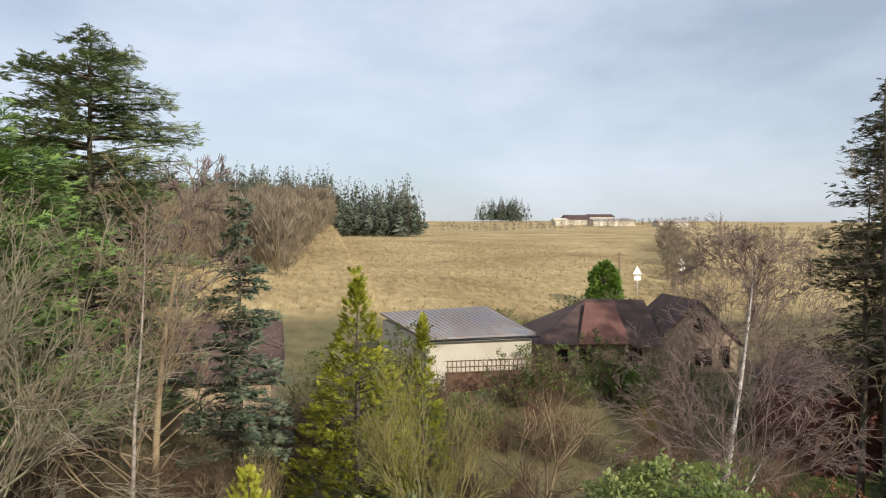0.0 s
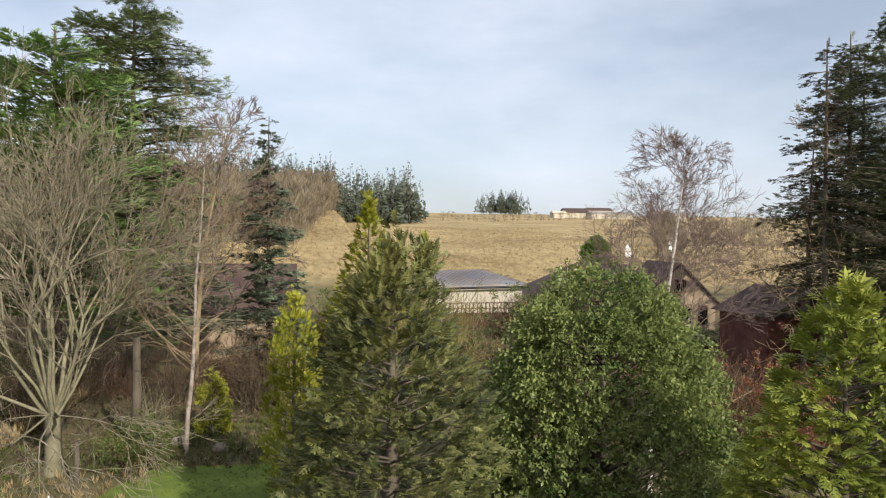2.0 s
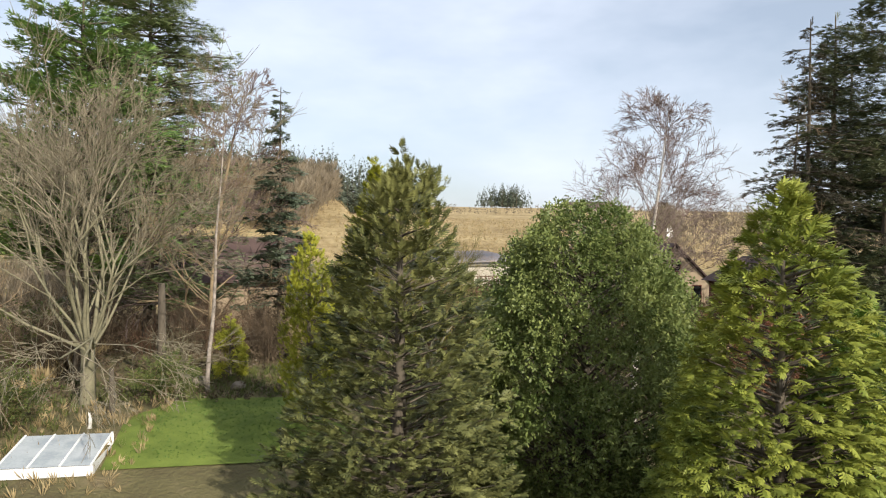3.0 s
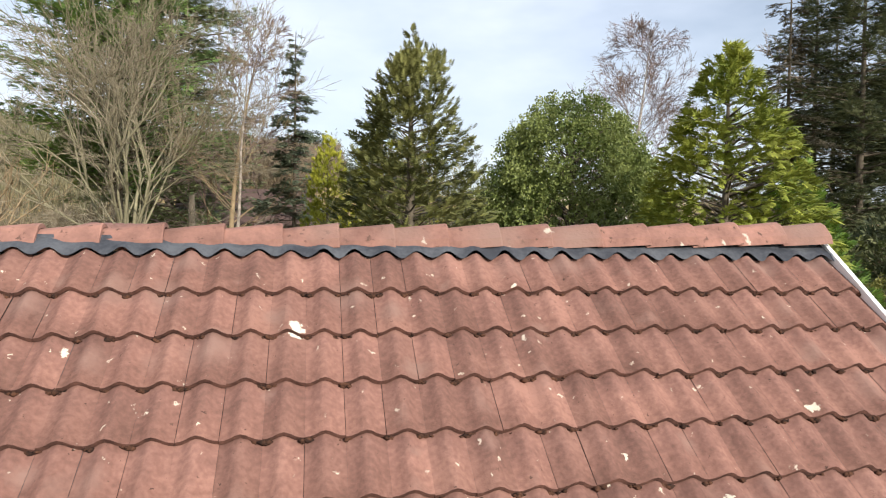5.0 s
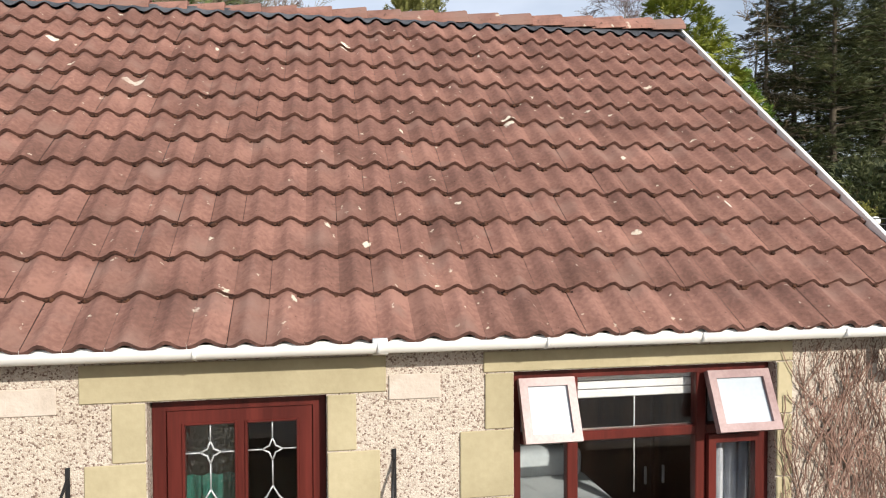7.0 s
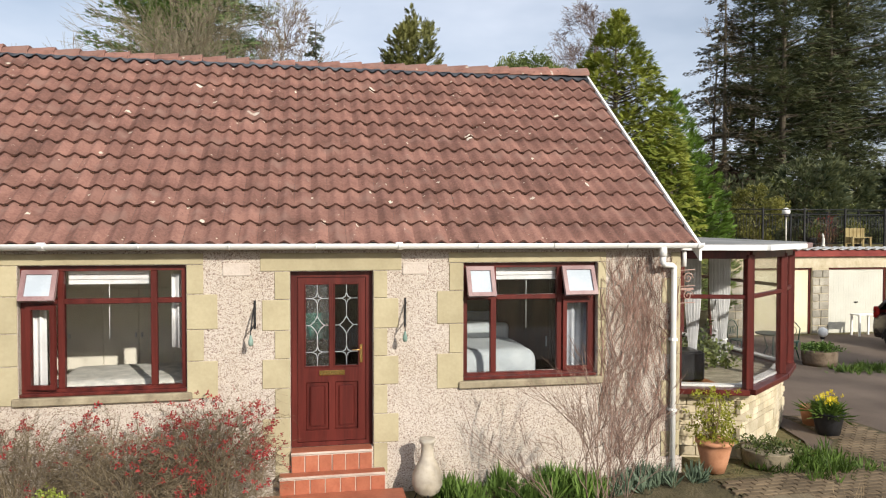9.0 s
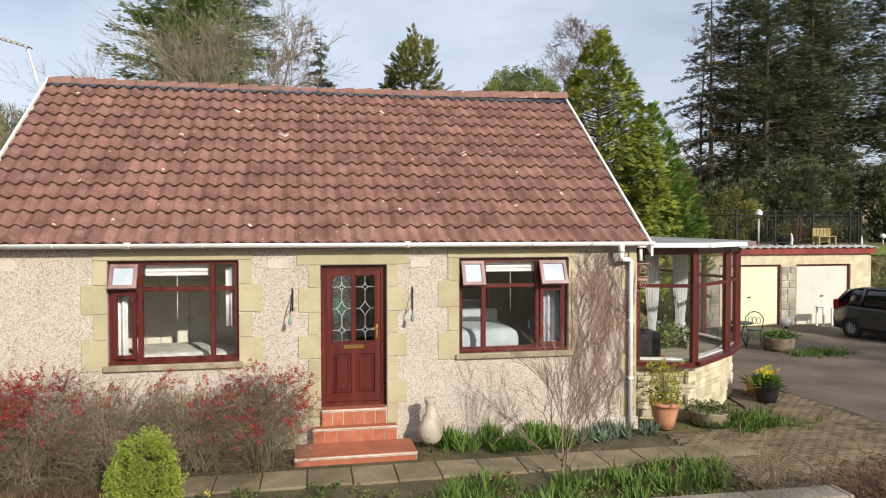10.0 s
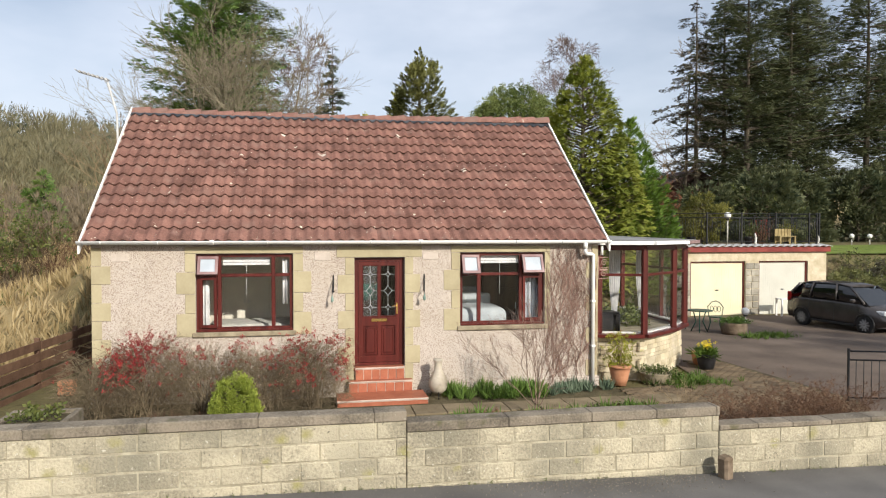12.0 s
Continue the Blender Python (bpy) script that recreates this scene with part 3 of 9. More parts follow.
def window(x0, x1, z0, z1, mull, trans_z, sashes, ajar=False):
    w = part("window", wall_grid([x0 + 0.004, x0 + 0.062, x1 - 0.062, x1 - 0.004], [z0 + 0.02, z0 + 0.078, z1 - 0.062, z1 - 0.004], lambda i, k: i == 1 and k == 1, 0.07, 0.15), M_WINE, house,
             "dark red-brown framed window")
    xs = [x0 + 0.062] + mull + [x1 - 0.062]
    for m_ in mull:
        frame_bar(w, "mullion", m_ - 0.035, m_ + 0.035, z0 + 0.078, z1 - 0.062)
    for i in range(len(xs) - 1):
        a, b = xs[i] + (0.035 if i else 0), xs[i + 1] - (0.035 if i < len(xs) - 2 else 0)
        frame_bar(w, "transom", a, b, trans_z - 0.03, trans_z + 0.03)
        part("pane", boxmesh(a, b, 0.108, 0.114, z0 + 0.078, trans_z - 0.03), M_GLASS, w).visible_shadow = False
        if i not in sashes:
            part("pane", boxmesh(a, b, 0.108, 0.114, trans_z + 0.03, z1 - 0.062), M_GLASS, w).visible_shadow = False
        else:
            # top-hung sash standing ajar
            hh, ww = z1 - 0.05 - trans_z, b - a + 0.05
            s = part("open_sash", wall_grid([-ww / 2, -ww / 2 + 0.05, ww / 2 - 0.05, ww / 2], [-hh, -hh + 0.05, -0.05, 0], lambda i, k: i == 1 and k == 1, -0.025, 0.025), M_SASH, w, "opened top-hung sash")
            s.matrix_local = pose((a + b) / 2, 0.045, z1 - 0.055, 0, 0, 0) @ pose(0, 0, 0, -24, 0, 0)
            g = part("sash_pane", boxmesh(-ww / 2 + 0.05, ww / 2 - 0.05, -0.003, 0.003, -hh + 0.05, -0.05), M_SKYPANE, s)
    part("timber_sill", boxmesh(x0 + 0.004, x1 - 0.004, 0.0, 0.069, z0 + 0.004, z0 + 0.042, 0.008), M_WINE, w)
    part("sill", boxmesh(x0 - 0.06, x1 + 0.06, -0.055, 0.068, z0 - 0.085, z0 + 0.002, 0.012), M_SILL, w, "weathered stone sill")
    # side-hung casement in the last bay or, where it stands ajar, the first
    i = 0 if ajar else len(xs) - 2
    a, b = xs[i] + (0.035 if i else 0), xs[i + 1] - (0.035 if i < len(xs) - 2 else 0)
    ww, z2 = b - a, trans_z - 0.03
    cs = part("casement", wall_grid([0, 0.05, ww - 0.05, ww], [z0 + 0.08, z0 + 0.13, z2 - 0.05, z2], lambda i, k: i == 1 and k == 1, -0.02, 0.03), M_WINE, w, "side-hung casement")
    cs.matrix_local = pose(a, 0.06, 0, 0, 0, -9 if ajar else 0)
    return w


M_SILL = mat("weathered_sill_stone", (0.16, 0.13, 0.085), (0.40, 0.34, 0.235), scale=5, fine=30, rough=0.95, bump=0.5, contrast=1.0)
M_SASH = mat("faded_frame", (0.22, 0.125, 0.125), (0.34, 0.23, 0.225), scale=3, fine=50, rough=0.35, bump=0.03)
# opaque sash pane; the reflected sky is painted in as pale blue-grey
M_SKYPANE = mat("sky_toned_sash_glass", (0.42, 0.47, 0.52), (0.50, 0.55, 0.60), rough=0.08, bump=0, spec=0.6)
window(-3.335, -1.605, 1.425, 2.86, [-2.93, -1.965], 2.46, [0], True)
window(1.58, 3.30, 1.425, 2.86, [1.975, 2.83], 2.43, [0, 2])

M_CLOTH = mat("white_cloth", (0.60, 0.60, 0.60), (0.75, 0.75, 0.75), scale=4, fine=30, rough=0.95, bump=0.1)
M_DUVET = mat("pale_blue_grey_duvet", (0.36, 0.40, 0.42), (0.46, 0.50, 0.51), scale=3, fine=30, rough=0.95, bump=0.15)
M_CURTAIN = mat("grey_curtain", (0.30, 0.32, 0.36), (0.45, 0.47, 0.5), scale=4, fine=60, rough=0.95, bump=0.1)


def curtain(x, y, w, z0, z1, material, label):
    bm = bmesh.new()
    n = 28
    cols = []
    for i in range(n + 1):
        u = i / n
        yy = y + 0.035 * math.sin(u * w * 60)
        cols.append((bm.verts.new((x + u * w, yy, z0)), bm.verts.new((x + u * w, yy * 0.5 + y * 0.5, z1))))
    for a, b in zip(cols, cols[1:]):
        bm.faces.new((a[0], b[0], b[1], a[1])).smooth = True
    ob = part("curtain", bm, material)
    ob.modifiers.new("thick", "SOLIDIFY").thickness = 0.006
    return tagged(ob, label, "curtain", "curtains")


curtain(-3.26, 0.22, 0.13, 0.95, 2.75, M_CLOTH, "white gathered net curtain at the window")
curtain(-1.80, 0.22, 0.12, 1.9, 2.75, M_CLOTH, "white gathered net curtain at the window")
curtain(2.98, 0.24, 0.28, 0.7, 2.75, M_CURTAIN, "grey lined bedroom curtain")
for bx0, bx1 in ((-2.88, -2.03), (2.02, 2.82)):
    bm = bmesh.new()
    for k in range(3):
        box(bm, bx0, bx1, 0.17, 0.185, 2.64 + k * 0.055, 2.69 + k * 0.055, 0.006)
    rb = tagged(part("roller_blind", bm, M_CLOTH), "white roller blind drawn up above the window", "blind", "blinds")
    part("pull_cord", tube(bmesh.new(), [((bx0 + bx1) / 2, 0.165, 2.64), ((bx0 + bx1) / 2, 0.165, 2.03)], 0.004, 5), M_CLOTH, rb)


def soft_box(x0, x1, y0, y1, z0, z1, r):
    """A padded box: rounded well at every edge, with slight folds."""
    bm = box(bmesh.new(), x0, x1, y0, y1, z0, z1)
    bmesh.ops.bevel(bm, geom=bm.edges[:], offset=r, segments=5, profile=0.5, affect="EDGES")
    bmesh.ops.subdivide_edges(bm, edges=[e for e in bm.edges if e.calc_length() > 0.3], cuts=6, use_grid_fill=True)
    for v in bm.verts:
        v.co.z += 0.018 * noise.noise(v.co * 3.2) + 0.008 * noise.noise(v.co * 9)
        v.co.x += 0.012 * noise.noise(v.co * 4 + Vector((7, 0, 0)))
    for f in bm.faces:
        f.smooth = True
    return bm


def bed(x, y, w, l, high, label, pillows=2, cover=M_DUVET):
    e = empty("bed", (x, y, 0.62), label, "bed", "beds")
    part("base", boxmesh(0, w, 0, l, 0.05, 0.38 * high, 0.02), M_CURTAIN, e)
    part("duvet", soft_box(-0.06, w + 0.06, -0.05, l, 0.18, 0.74 * high, 0.17), cover, e)
    for k in range(pillows):
        part("pillow", soft_box(0.1 + k * w / 2, w / 2 - 0.05 + k * w / 2, l - 0.55, l - 0.1, 0.70 * high, 0.88 * high, 0.07), M_DUVET, e)
    if pillows:
        part("headboard", boxmesh(0, w, l + 0.02, l + 0.08, 0, 0.95 * high, 0.02), M_CURTAIN, e)


bed(-3.22, 0.42, 1.72, 1.25, 1.18, "made double bed with a pale cover beside the window", 0, mat("mottled_pale_bedcover", (0.46, 0.46, 0.42), (0.68, 0.66, 0.60), scale=9, fine=30, rough=0.95, bump=0.2))
bed(0.98, 0.40, 1.62, 1.5, 1.50, "high made bed with a rumpled white duvet beside the window")
M_DARKWOOD = mat("dark_wardrobe_wood", (0.030, 0.014, 0.010), (0.075, 0.036, 0.024), scale=6, fine=40, rough=0.45, stretch=(1, 1, 0.12))
wd_ = empty("wardrobe", (3.25, 1.72, 0.62), "dark brown wooden wardrobe in the bedroom", "wardrobe")
part("carcass", boxmesh(-0.85, 0.75, -0.25, 0.30, 0.0, 2.05, 0.01), M_DARKWOOD, wd_)
for k in range(2):
    dd = part("door", boxmesh(-0.83 + k * 0.79, -0.06 + k * 0.79, -0.275, -0.252, 0.06, 2.0, 0.008), M_DARKWOOD, wd_)
    part("handle", boxmesh(-0.13 + k * 0.16, -0.11 + k * 0.16, -0.295, -0.276, 0.95, 1.1, 0.004), M_LEAD, dd)

M_CREAM = mat("cream_wardrobe_paint", (0.66, 0.62, 0.52), (0.75, 0.71, 0.60), scale=3, fine=30, rough=0.55, bump=0.03)
fw = empty("fitted_wardrobe", (-4.09, 2.40, 0.62), "cream fitted wardrobe with paired knobs behind the bed", "wardrobe")
part("carcass", boxmesh(0.0, 2.88, 0.0, 0.55, 0.0, 2.28, 0.006), M_CREAM, fw)
for k in range(6):
    dd = part("door", boxmesh(0.004 + k * 0.48, 0.476 + k * 0.48, -0.024, -0.003, 0.08, 1.80, 0.006), M_CREAM, fw)
    kx = 0.44 + k * 0.48 if k % 2 == 0 else 0.04 + k * 0.48
    part("knob", boxmesh(kx - 0.014, kx + 0.014, -0.05, -0.0245, 1.10, 1.17, 0.008), M_LEAD, dd, "dark metal knob")
    part("cupboard_door", boxmesh(0.004 + k * 0.48, 0.476 + k * 0.48, -0.024, -0.003, 1.82, 2.26, 0.006), M_CREAM, fw)

# ---------- the door ----------
M_RIPPLE = glass_mat("rippled_glass", (0.75, 0.80, 0.80), rough=0.12, gloss=0.22)
_n, _l = M_RIPPLE.node_tree.nodes, M_RIPPLE.node_tree.links
_w = _n.new("ShaderNodeTexNoise")
_w.inputs["Scale"].default_value, _w.inputs["Detail"].default_value = 1.0, 3
_m = _n.new("ShaderNodeMapping")
_m.inputs["Scale"].default_value = (110, 10, 22)
_l.new(_n.new("ShaderNodeNewGeometry").outputs["Position"], _m.inputs["Vector"])
_l.new(_m.outputs["Vector"], _w.inputs["Vector"])
_b = _n.new("ShaderNodeBump")
_b.inputs["Strength"].default_value, _b.inputs["Distance"].default_value = 1.0, 0.01
_l.new(_w.outputs["Fac"], _b.inputs["Height"])
_l.new(_b.outputs["Normal"], _n["Glossy BSDF"].inputs["Normal"])
door = empty("door", label="", category="")
door.parent = house
tagged(door, "dark red panelled front door with leaded glass")
X0, X1, Z0, Z1 = -0.459, 0.484, 0.70, 2.769
part("door_frame", wall_grid([X0, X0 + 0.07, X1 - 0.07, X1], [Z0, Z0 + 0.05, Z1 - 0.07, Z1], lambda i, k: i == 1 and k == 1, 0.10, 0.18), M_WINE, door)
lx0, lx1, lz0, lz1 = X0 + 0.075, X1 - 0.075, Z0 + 0.055, Z1 - 0.075
mid_x = (lx0 + lx1) / 2
gz0, gz1 = lz0 + 0.89, lz1 - 0.085
leaf = part("leaf", wall_grid([lx0, lx0 + 0.092, mid_x - 0.035, mid_x + 0.035, lx1 - 0.088, lx1], [lz0, lz0 + 0.13, lz0 + 0.70, gz0, gz1, lz1],
            lambda i, k: i in (1, 3) and k in (1, 3), 0.115, 0.165), M_WINE, door)
for a, b in ((lx0 + 0.092, mid_x - 0.035), (mid_x + 0.035, lx1 - 0.088)):
    part("panel", boxmesh(a, b, 0.138, 0.155, lz0 + 0.13, lz0 + 0.70, 0.012), M_WINE, leaf)
    part("panel_field", boxmesh(a + 0.045, b - 0.045, 0.120, 0.1375, lz0 + 0.175, lz0 + 0.655, 0.015), M_WINE, leaf)
    part("pane", boxmesh(a, b, 0.138, 0.144, gz0, gz1), M_RIPPLE if a < mid_x - 0.1 else M_GLASS, leaf, "rippled obscure glass" if a < mid_x - 0.1 else "").visible_shadow = False
    for q0, q1, r0, r1 in ((a, b, gz1, gz1 + 0.016), (a, b, gz0 - 0.016, gz0), (a - 0.016, a, gz0 - 0.016, gz1 + 0.016), (b, b + 0.016, gz0 - 0.016, gz1 + 0.016)):
        part("glazing_bead", boxmesh(q0, q1, 0.104, 0.114, r0, r1, 0.004), M_WINE, leaf)
    bm = bmesh.new()
    cx = (a + b) / 2
    stops = [gz0]
    for k, wd, ht in ((0.17, 0.055, 0.062), (0.5, 0.080, 0.105), (0.83, 0.055, 0.062)):
        zc = gz0 + (gz1 - gz0) * k
        tube(bm, [(a, 0.132, zc), (cx - wd, 0.132, zc)], 0.0045, 5)
        tube(bm, [(cx + wd, 0.132, zc), (b, 0.132, zc)], 0.0045, 5)
        bow = 0.62 if k != 0.5 else 0.86
        for sx in (-1, 1):
            for sz in (-1, 1):
                tube(bm, [(cx + sx * wd * (1 - u) * (bow + (1 - bow) * abs(2 * u - 1)), 0.131, zc + sz * ht * u * (bow + (1 - bow) * abs(2 * u - 1))) for u in (0, 0.25, 0.5, 0.75, 1)], 0.005, 5)
        stops += [zc - ht, zc + ht]
    stops.append(gz1)
    for z0, z1 in zip(stops[::2], stops[1::2]):
        tube(bm, [(cx, 0.132, z0), (cx, 0.132, z1)], 0.0045, 5)
    part("leading", bm, M_LEAD, leaf, "white lead strips")
part("letter_plate", boxmesh(mid_x - 0.15, mid_x + 0.15, 0.098, 0.113, lz0 + 0.78, lz0 + 0.84, 0.004), M_BRASS, leaf, "brass letter plate")
part("handle_plate", boxmesh(lx1 - 0.072, lx1 - 0.036, 0.098, 0.113, lz0 + 0.92, lz0 + 1.14, 0.004), M_BRASS, leaf, "brass handle plate")
part("lever", tube(bmesh.new(), [(lx1 - 0.054, 0.10, lz0 + 1.08), (lx1 - 0.054, 0.055, lz0 + 1.08), (lx1 - 0.16, 0.055, lz0 + 1.08)], 0.010, 8), M_BRASS, leaf, "brass lever handle")
M_TEAL = mat("teal_cloth", (0.02, 0.15, 0.11), (0.05, 0.24, 0.19), scale=5, rough=0.9)
curtain(lx0 + 0.06, 0.34, 0.34, 1.93, 2.25, M_TEAL, "teal cloth hanging behind the door glass")
# the hall's gloom is put into the wall colour, borrowing the wardrobe wood
part("hall_wall", boxmesh(-1.09, 0.99, 1.9, 2.05, 0.63, 2.92), M_DARKWOOD, house, "hall end wall coloured dark for the unlit hall")

# ---------- doorsteps ----------
steps = empty("doorsteps", (0.01, 0, 0), "red quarry-tiled doorsteps with pale nosing", "steps")


def step(x0, x1, y0, y1, z0, z1, riser_tiles):
    s = part("step", boxmesh(x0, x1, y0, y1, z0, z1 - 0.014, 0.004), M_GROUT, steps)
    if riser_tiles:
        n = riser_tiles
        w = (x1 - x0) / n
        for k in range(n):
            part("riser_tile", boxmesh(x0 + k * w + 0.006, x0 + (k + 1) * w - 0.006, y0 - 0.012, y0 - 0.001, z0 + 0.01, z1 - 0.045, 0.002), M_STEP, s)
    part("tread", boxmesh(x0, x1, y0 - 0.012, y1, z1 - 0.012, z1, 0.003), M_STEP, s)
    part("nosing", boxmesh(x0 - 0.003, x1 + 0.003, y0 - 0.020, y0 - 0.0125, z1 - 0.028, z1 - 0.003, 0.002), M_GROUT, s, "pale nosing strip")


step(-0.47, 0.46, -0.08, 0.10, 0.44, 0.695, 6)
step(-0.60, 0.60, -0.22, -0.09, 0.24, 0.465, 7)
step(-0.84, 0.80, -0.84, -0.23, 0.05, 0.262, 1)
part("back_fill", boxmesh(-0.60, 0.60, -0.075, -0.03, 0.0, 0.45), M_GROUT, steps)

# ---------- gutter, downpipe, verges ----------
gut = empty("rain_gutter", label="white plastic gutter and downpipe along the eaves", category="gutter")
bm = bmesh.new()
segs = 10
ring = []
for xx in (VL - 0.04, VR + 0.03):
    row_o = [bm.verts.new((xx, -0.205 + 0.066 * math.cos(math.pi + a * math.pi / segs), 3.098 + 0.066 * math.sin(math.pi + a * math.pi / segs))) for a in range(segs + 1)]
    row_i = [bm.verts.new((xx, -0.205 + 0.060 * math.cos(math.pi + a * math.pi / segs), 3.098 + 0.060 * math.sin(math.pi + a * math.pi / segs))) for a in range(segs + 1)]
    ring.append((row_o, row_i))
for k in range(2):
    for a in range(segs):
        f = bm.faces.new((ring[0][k][a], ring[0][k][a + 1], ring[1][k][a + 1], ring[1][k][a]))
        f.smooth = True
for e in ring:
    for a in range(segs):
        bm.faces.new((e[0][a], e[0][a + 1], e[1][a + 1], e[1][a]))
for a in (0, segs):
    bm.faces.new((ring[0][0][a], ring[1][0][a], ring[1][1][a], ring[0][1][a]))
bmesh.ops.recalc_face_normals(bm, faces=bm.faces)
part("trough", bm, M_WHITE, gut)
# added strip; its dark colour stands for the shadowed wall top below the gutter
part("fascia", boxmesh(VL, VR, -0.128, -0.005, 3.03, 3.06, 0.004), M_WINE, gut, "eaves filler strip coloured dark for the shadow under the gutter")
for k in range(11):
    bx = VL + 0.35 + k * 0.94
    bm = bmesh.new()
    tube(bm, [(bx, -0.277, 3.10), (bx, -0.268, 3.06), (bx, -0.205, 3.035), (bx, -0.14, 3.05)], 0.011, 5)
    part("bracket", bm, M_WHITE, gut)
for k in (2.2, 6.0):
    bm = bmesh.new()
    tube(bm, [(VL + k - 0.04, -0.205, 3.070), (VL + k + 0.04, -0.205, 3.070)], 0.046, 10)
    part("joint", bm, M_WHITE, gut)
DPX = 4.30
part("outlet", tube(bmesh.new(), [(DPX - 0.22, -0.205, 3.07), (DPX - 0.22, -0.205, 2.93)], 0.046, 10), M_WHITE, gut)
part("downpipe", tube(bmesh.new(), [(DPX - 0.22, -0.205, 2.94), (DPX - 0.22, -0.20, 2.86), (DPX - 0.19, -0.175, 2.825), (DPX - 0.04, -0.095, 2.815), (DPX - 0.005, -0.08, 2.79), (DPX, -0.075, 2.74), (DPX, -0.075, 0.15)], 0.036, 10), M_WHITE, gut, "white downpipe")
for z in (0.95, 1.85):
    part("pipe_clip", boxmesh(DPX - 0.042, DPX + 0.042, -0.115, -0.01, z, z + 0.035, 0.004), M_WHITE, gut)

for vx, nm in ((VL, "left"), (VR, "right")):
    bm = bmesh.new()
    s = -1 if nm == "left" else 1
    a0, a1 = (vx, vx - 0.035) if s < 0 else (vx, vx + 0.035)
    for y0, y1 in ((EAVE_Y, RIDGE_Y), (RIDGE_Y, 7.4)):
        pr = [(y0, roof_z(y0) - 0.14), (y1, roof_z(y1) - 0.14), (y1, roof_z(y1) + 0.055), (y0, roof_z(y0) + 0.055)]
        A = [bm.verts.new((a0, y, z)) for y, z in pr]
        B = [bm.verts.new((a1, y, z)) for y, z in pr]
        bm.faces.new(A), bm.faces.new(B[::-1])
        for i in range(4):
            bm.faces.new((A[i], B[i], B[(i + 1) % 4], A[(i + 1) % 4]))
    bmesh.ops.recalc_face_normals(bm, faces=bm.faces)
    part("verge_board", bm, M_WHITE, house, "white verge capping")

# ---------- roofs ----------
bm = bmesh.new()
pr = [(0.03, roof_z(0.03) - 0.11), (RIDGE_Y, roof_z(RIDGE_Y) - 0.11), (7.3, roof_z(7.3) - 0.11), (7.3, roof_z(7.3) - 0.05), (RIDGE_Y, roof_z(RIDGE_Y) - 0.05), (0.03, roof_z(0.03) - 0.05)]
A = [bm.verts.new((VL, y, z)) for y, z in pr]
B = [bm.verts.new((VR, y, z)) for y, z in pr]
for q in ((0, 1, 4, 5), (1, 2, 3, 4)):
    bm.faces.new([A[i] for i in q])
    bm.faces.new([B[i] for i in q][::-1])
for i in range(6):
    bm.faces.new((A[i], B[i], B[(i + 1) % 6], A[(i + 1) % 6]))
bmesh.ops.recalc_face_normals(bm, faces=bm.faces)
roof = part("roof", bm, M_FELT, house, "red pantiled roof")

ROLL, GAUGE = 0.2, 0.3425
ANG = math.atan(SLOPE)


def pantile_mesh(length=GAUGE + 0.05, seg=8):
    """One pantile: a wave across, a thick tail that rides on the course below."""
    V, F = [], []
    for u, lift in ((0.0, 0.037), (length, 0.0)):
        for t_ in (0, -0.027):
            for i in range(seg + 1):
                x = i / seg
                w = 0.025 * math.cos(2 * math.pi * (x - 0.5)) + 0.003 * math.cos(4 * math.pi * (x - 0.5))
                V.append((x * ROLL, u, w + lift + t_))
    n = seg + 1
    for i in range(seg):
        F.append((i, i + 1, 2 * n + i + 1, 2 * n + i))
    for i in range(seg):
        F.append((n + i, n + i + 1, i + 1, i))
    return V, F


TV, TF = pantile_mesh()
TILE_ME = tri_mesh("tile", np.array(TV), np.array(TF), True)
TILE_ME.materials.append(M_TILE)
TILE_ME.materials.append(M_MOSS_SHADE)
# tail faces take the moss colour with the course shadow painted in
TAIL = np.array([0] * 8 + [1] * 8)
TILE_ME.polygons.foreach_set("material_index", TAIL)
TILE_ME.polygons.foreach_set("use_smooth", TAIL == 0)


def slope_frame(x, s, front=True):
    """Pose on the slope: x along the eaves, s metres up from them."""
    y = EAVE_Y + s * math.cos(ANG)
    z = roof_z(EAVE_Y) + s * math.sin(ANG)
    return pose(x, y, z, math.degrees(ANG), 0, 0)


rt = random.Random(4)
rest_V, rest_F = [], []
TVa, TFa = np.array(TV), np.array(TF)


def add_rest(m):
    R = np.array(m.to_3x3())
    rest_F.append(TFa + sum(len(v) for v in rest_V))
    rest_V.append(TVa @ R.T + np.array(m.translation))


tile_rows = []
for c in range(13):
    for k in range(49):
        s = 0.075 + rt.uniform(-0.006, 0.006) if c == 0 else 0.148 + c * GAUGE + rt.uniform(-0.006, 0.006)
        m = slope_frame(VL + k * ROLL, s) @ pose(0, 0, rt.uniform(-0.0015, 0.0015), rt.uniform(-0.4, 0.4), rt.uniform(-0.3, 0.3), 0)
        m = m @ Matrix.Diagonal((0.986 if rt.random() < 0.3 else 0.998, 1, 1, 1))
        if c == 0:
            m = m @ pose(0, 0, 0.026, -3.2, 0, 0) @ Matrix.Diagonal((1, 1.22, 1, 1))
        if c == 12:
            m = m @ Matrix.Diagonal((1, 0.92, 1, 1))
        tile_rows.append((c, k, m))
for c, k, m in tile_rows:
    if 1 <= c < 11 and 18 <= k < 48:
        continue
    add_rest(m)
# rear slope, never seen from near
for c in range(12):
    for k in range(49):
        y = 7.35 - c * GAUGE * math.cos(ANG)
        add_rest(pose(VL + (k + 1) * ROLL, y, roof_z(y), 0, 0, 180) @ pose(0, 0, 0, math.degrees(ANG), 0, 0))
REST_ME = tri_mesh("roof_tiles", np.concatenate(rest_V), np.concatenate(rest_F), True)
REST_ME.materials.append(M_TILES)
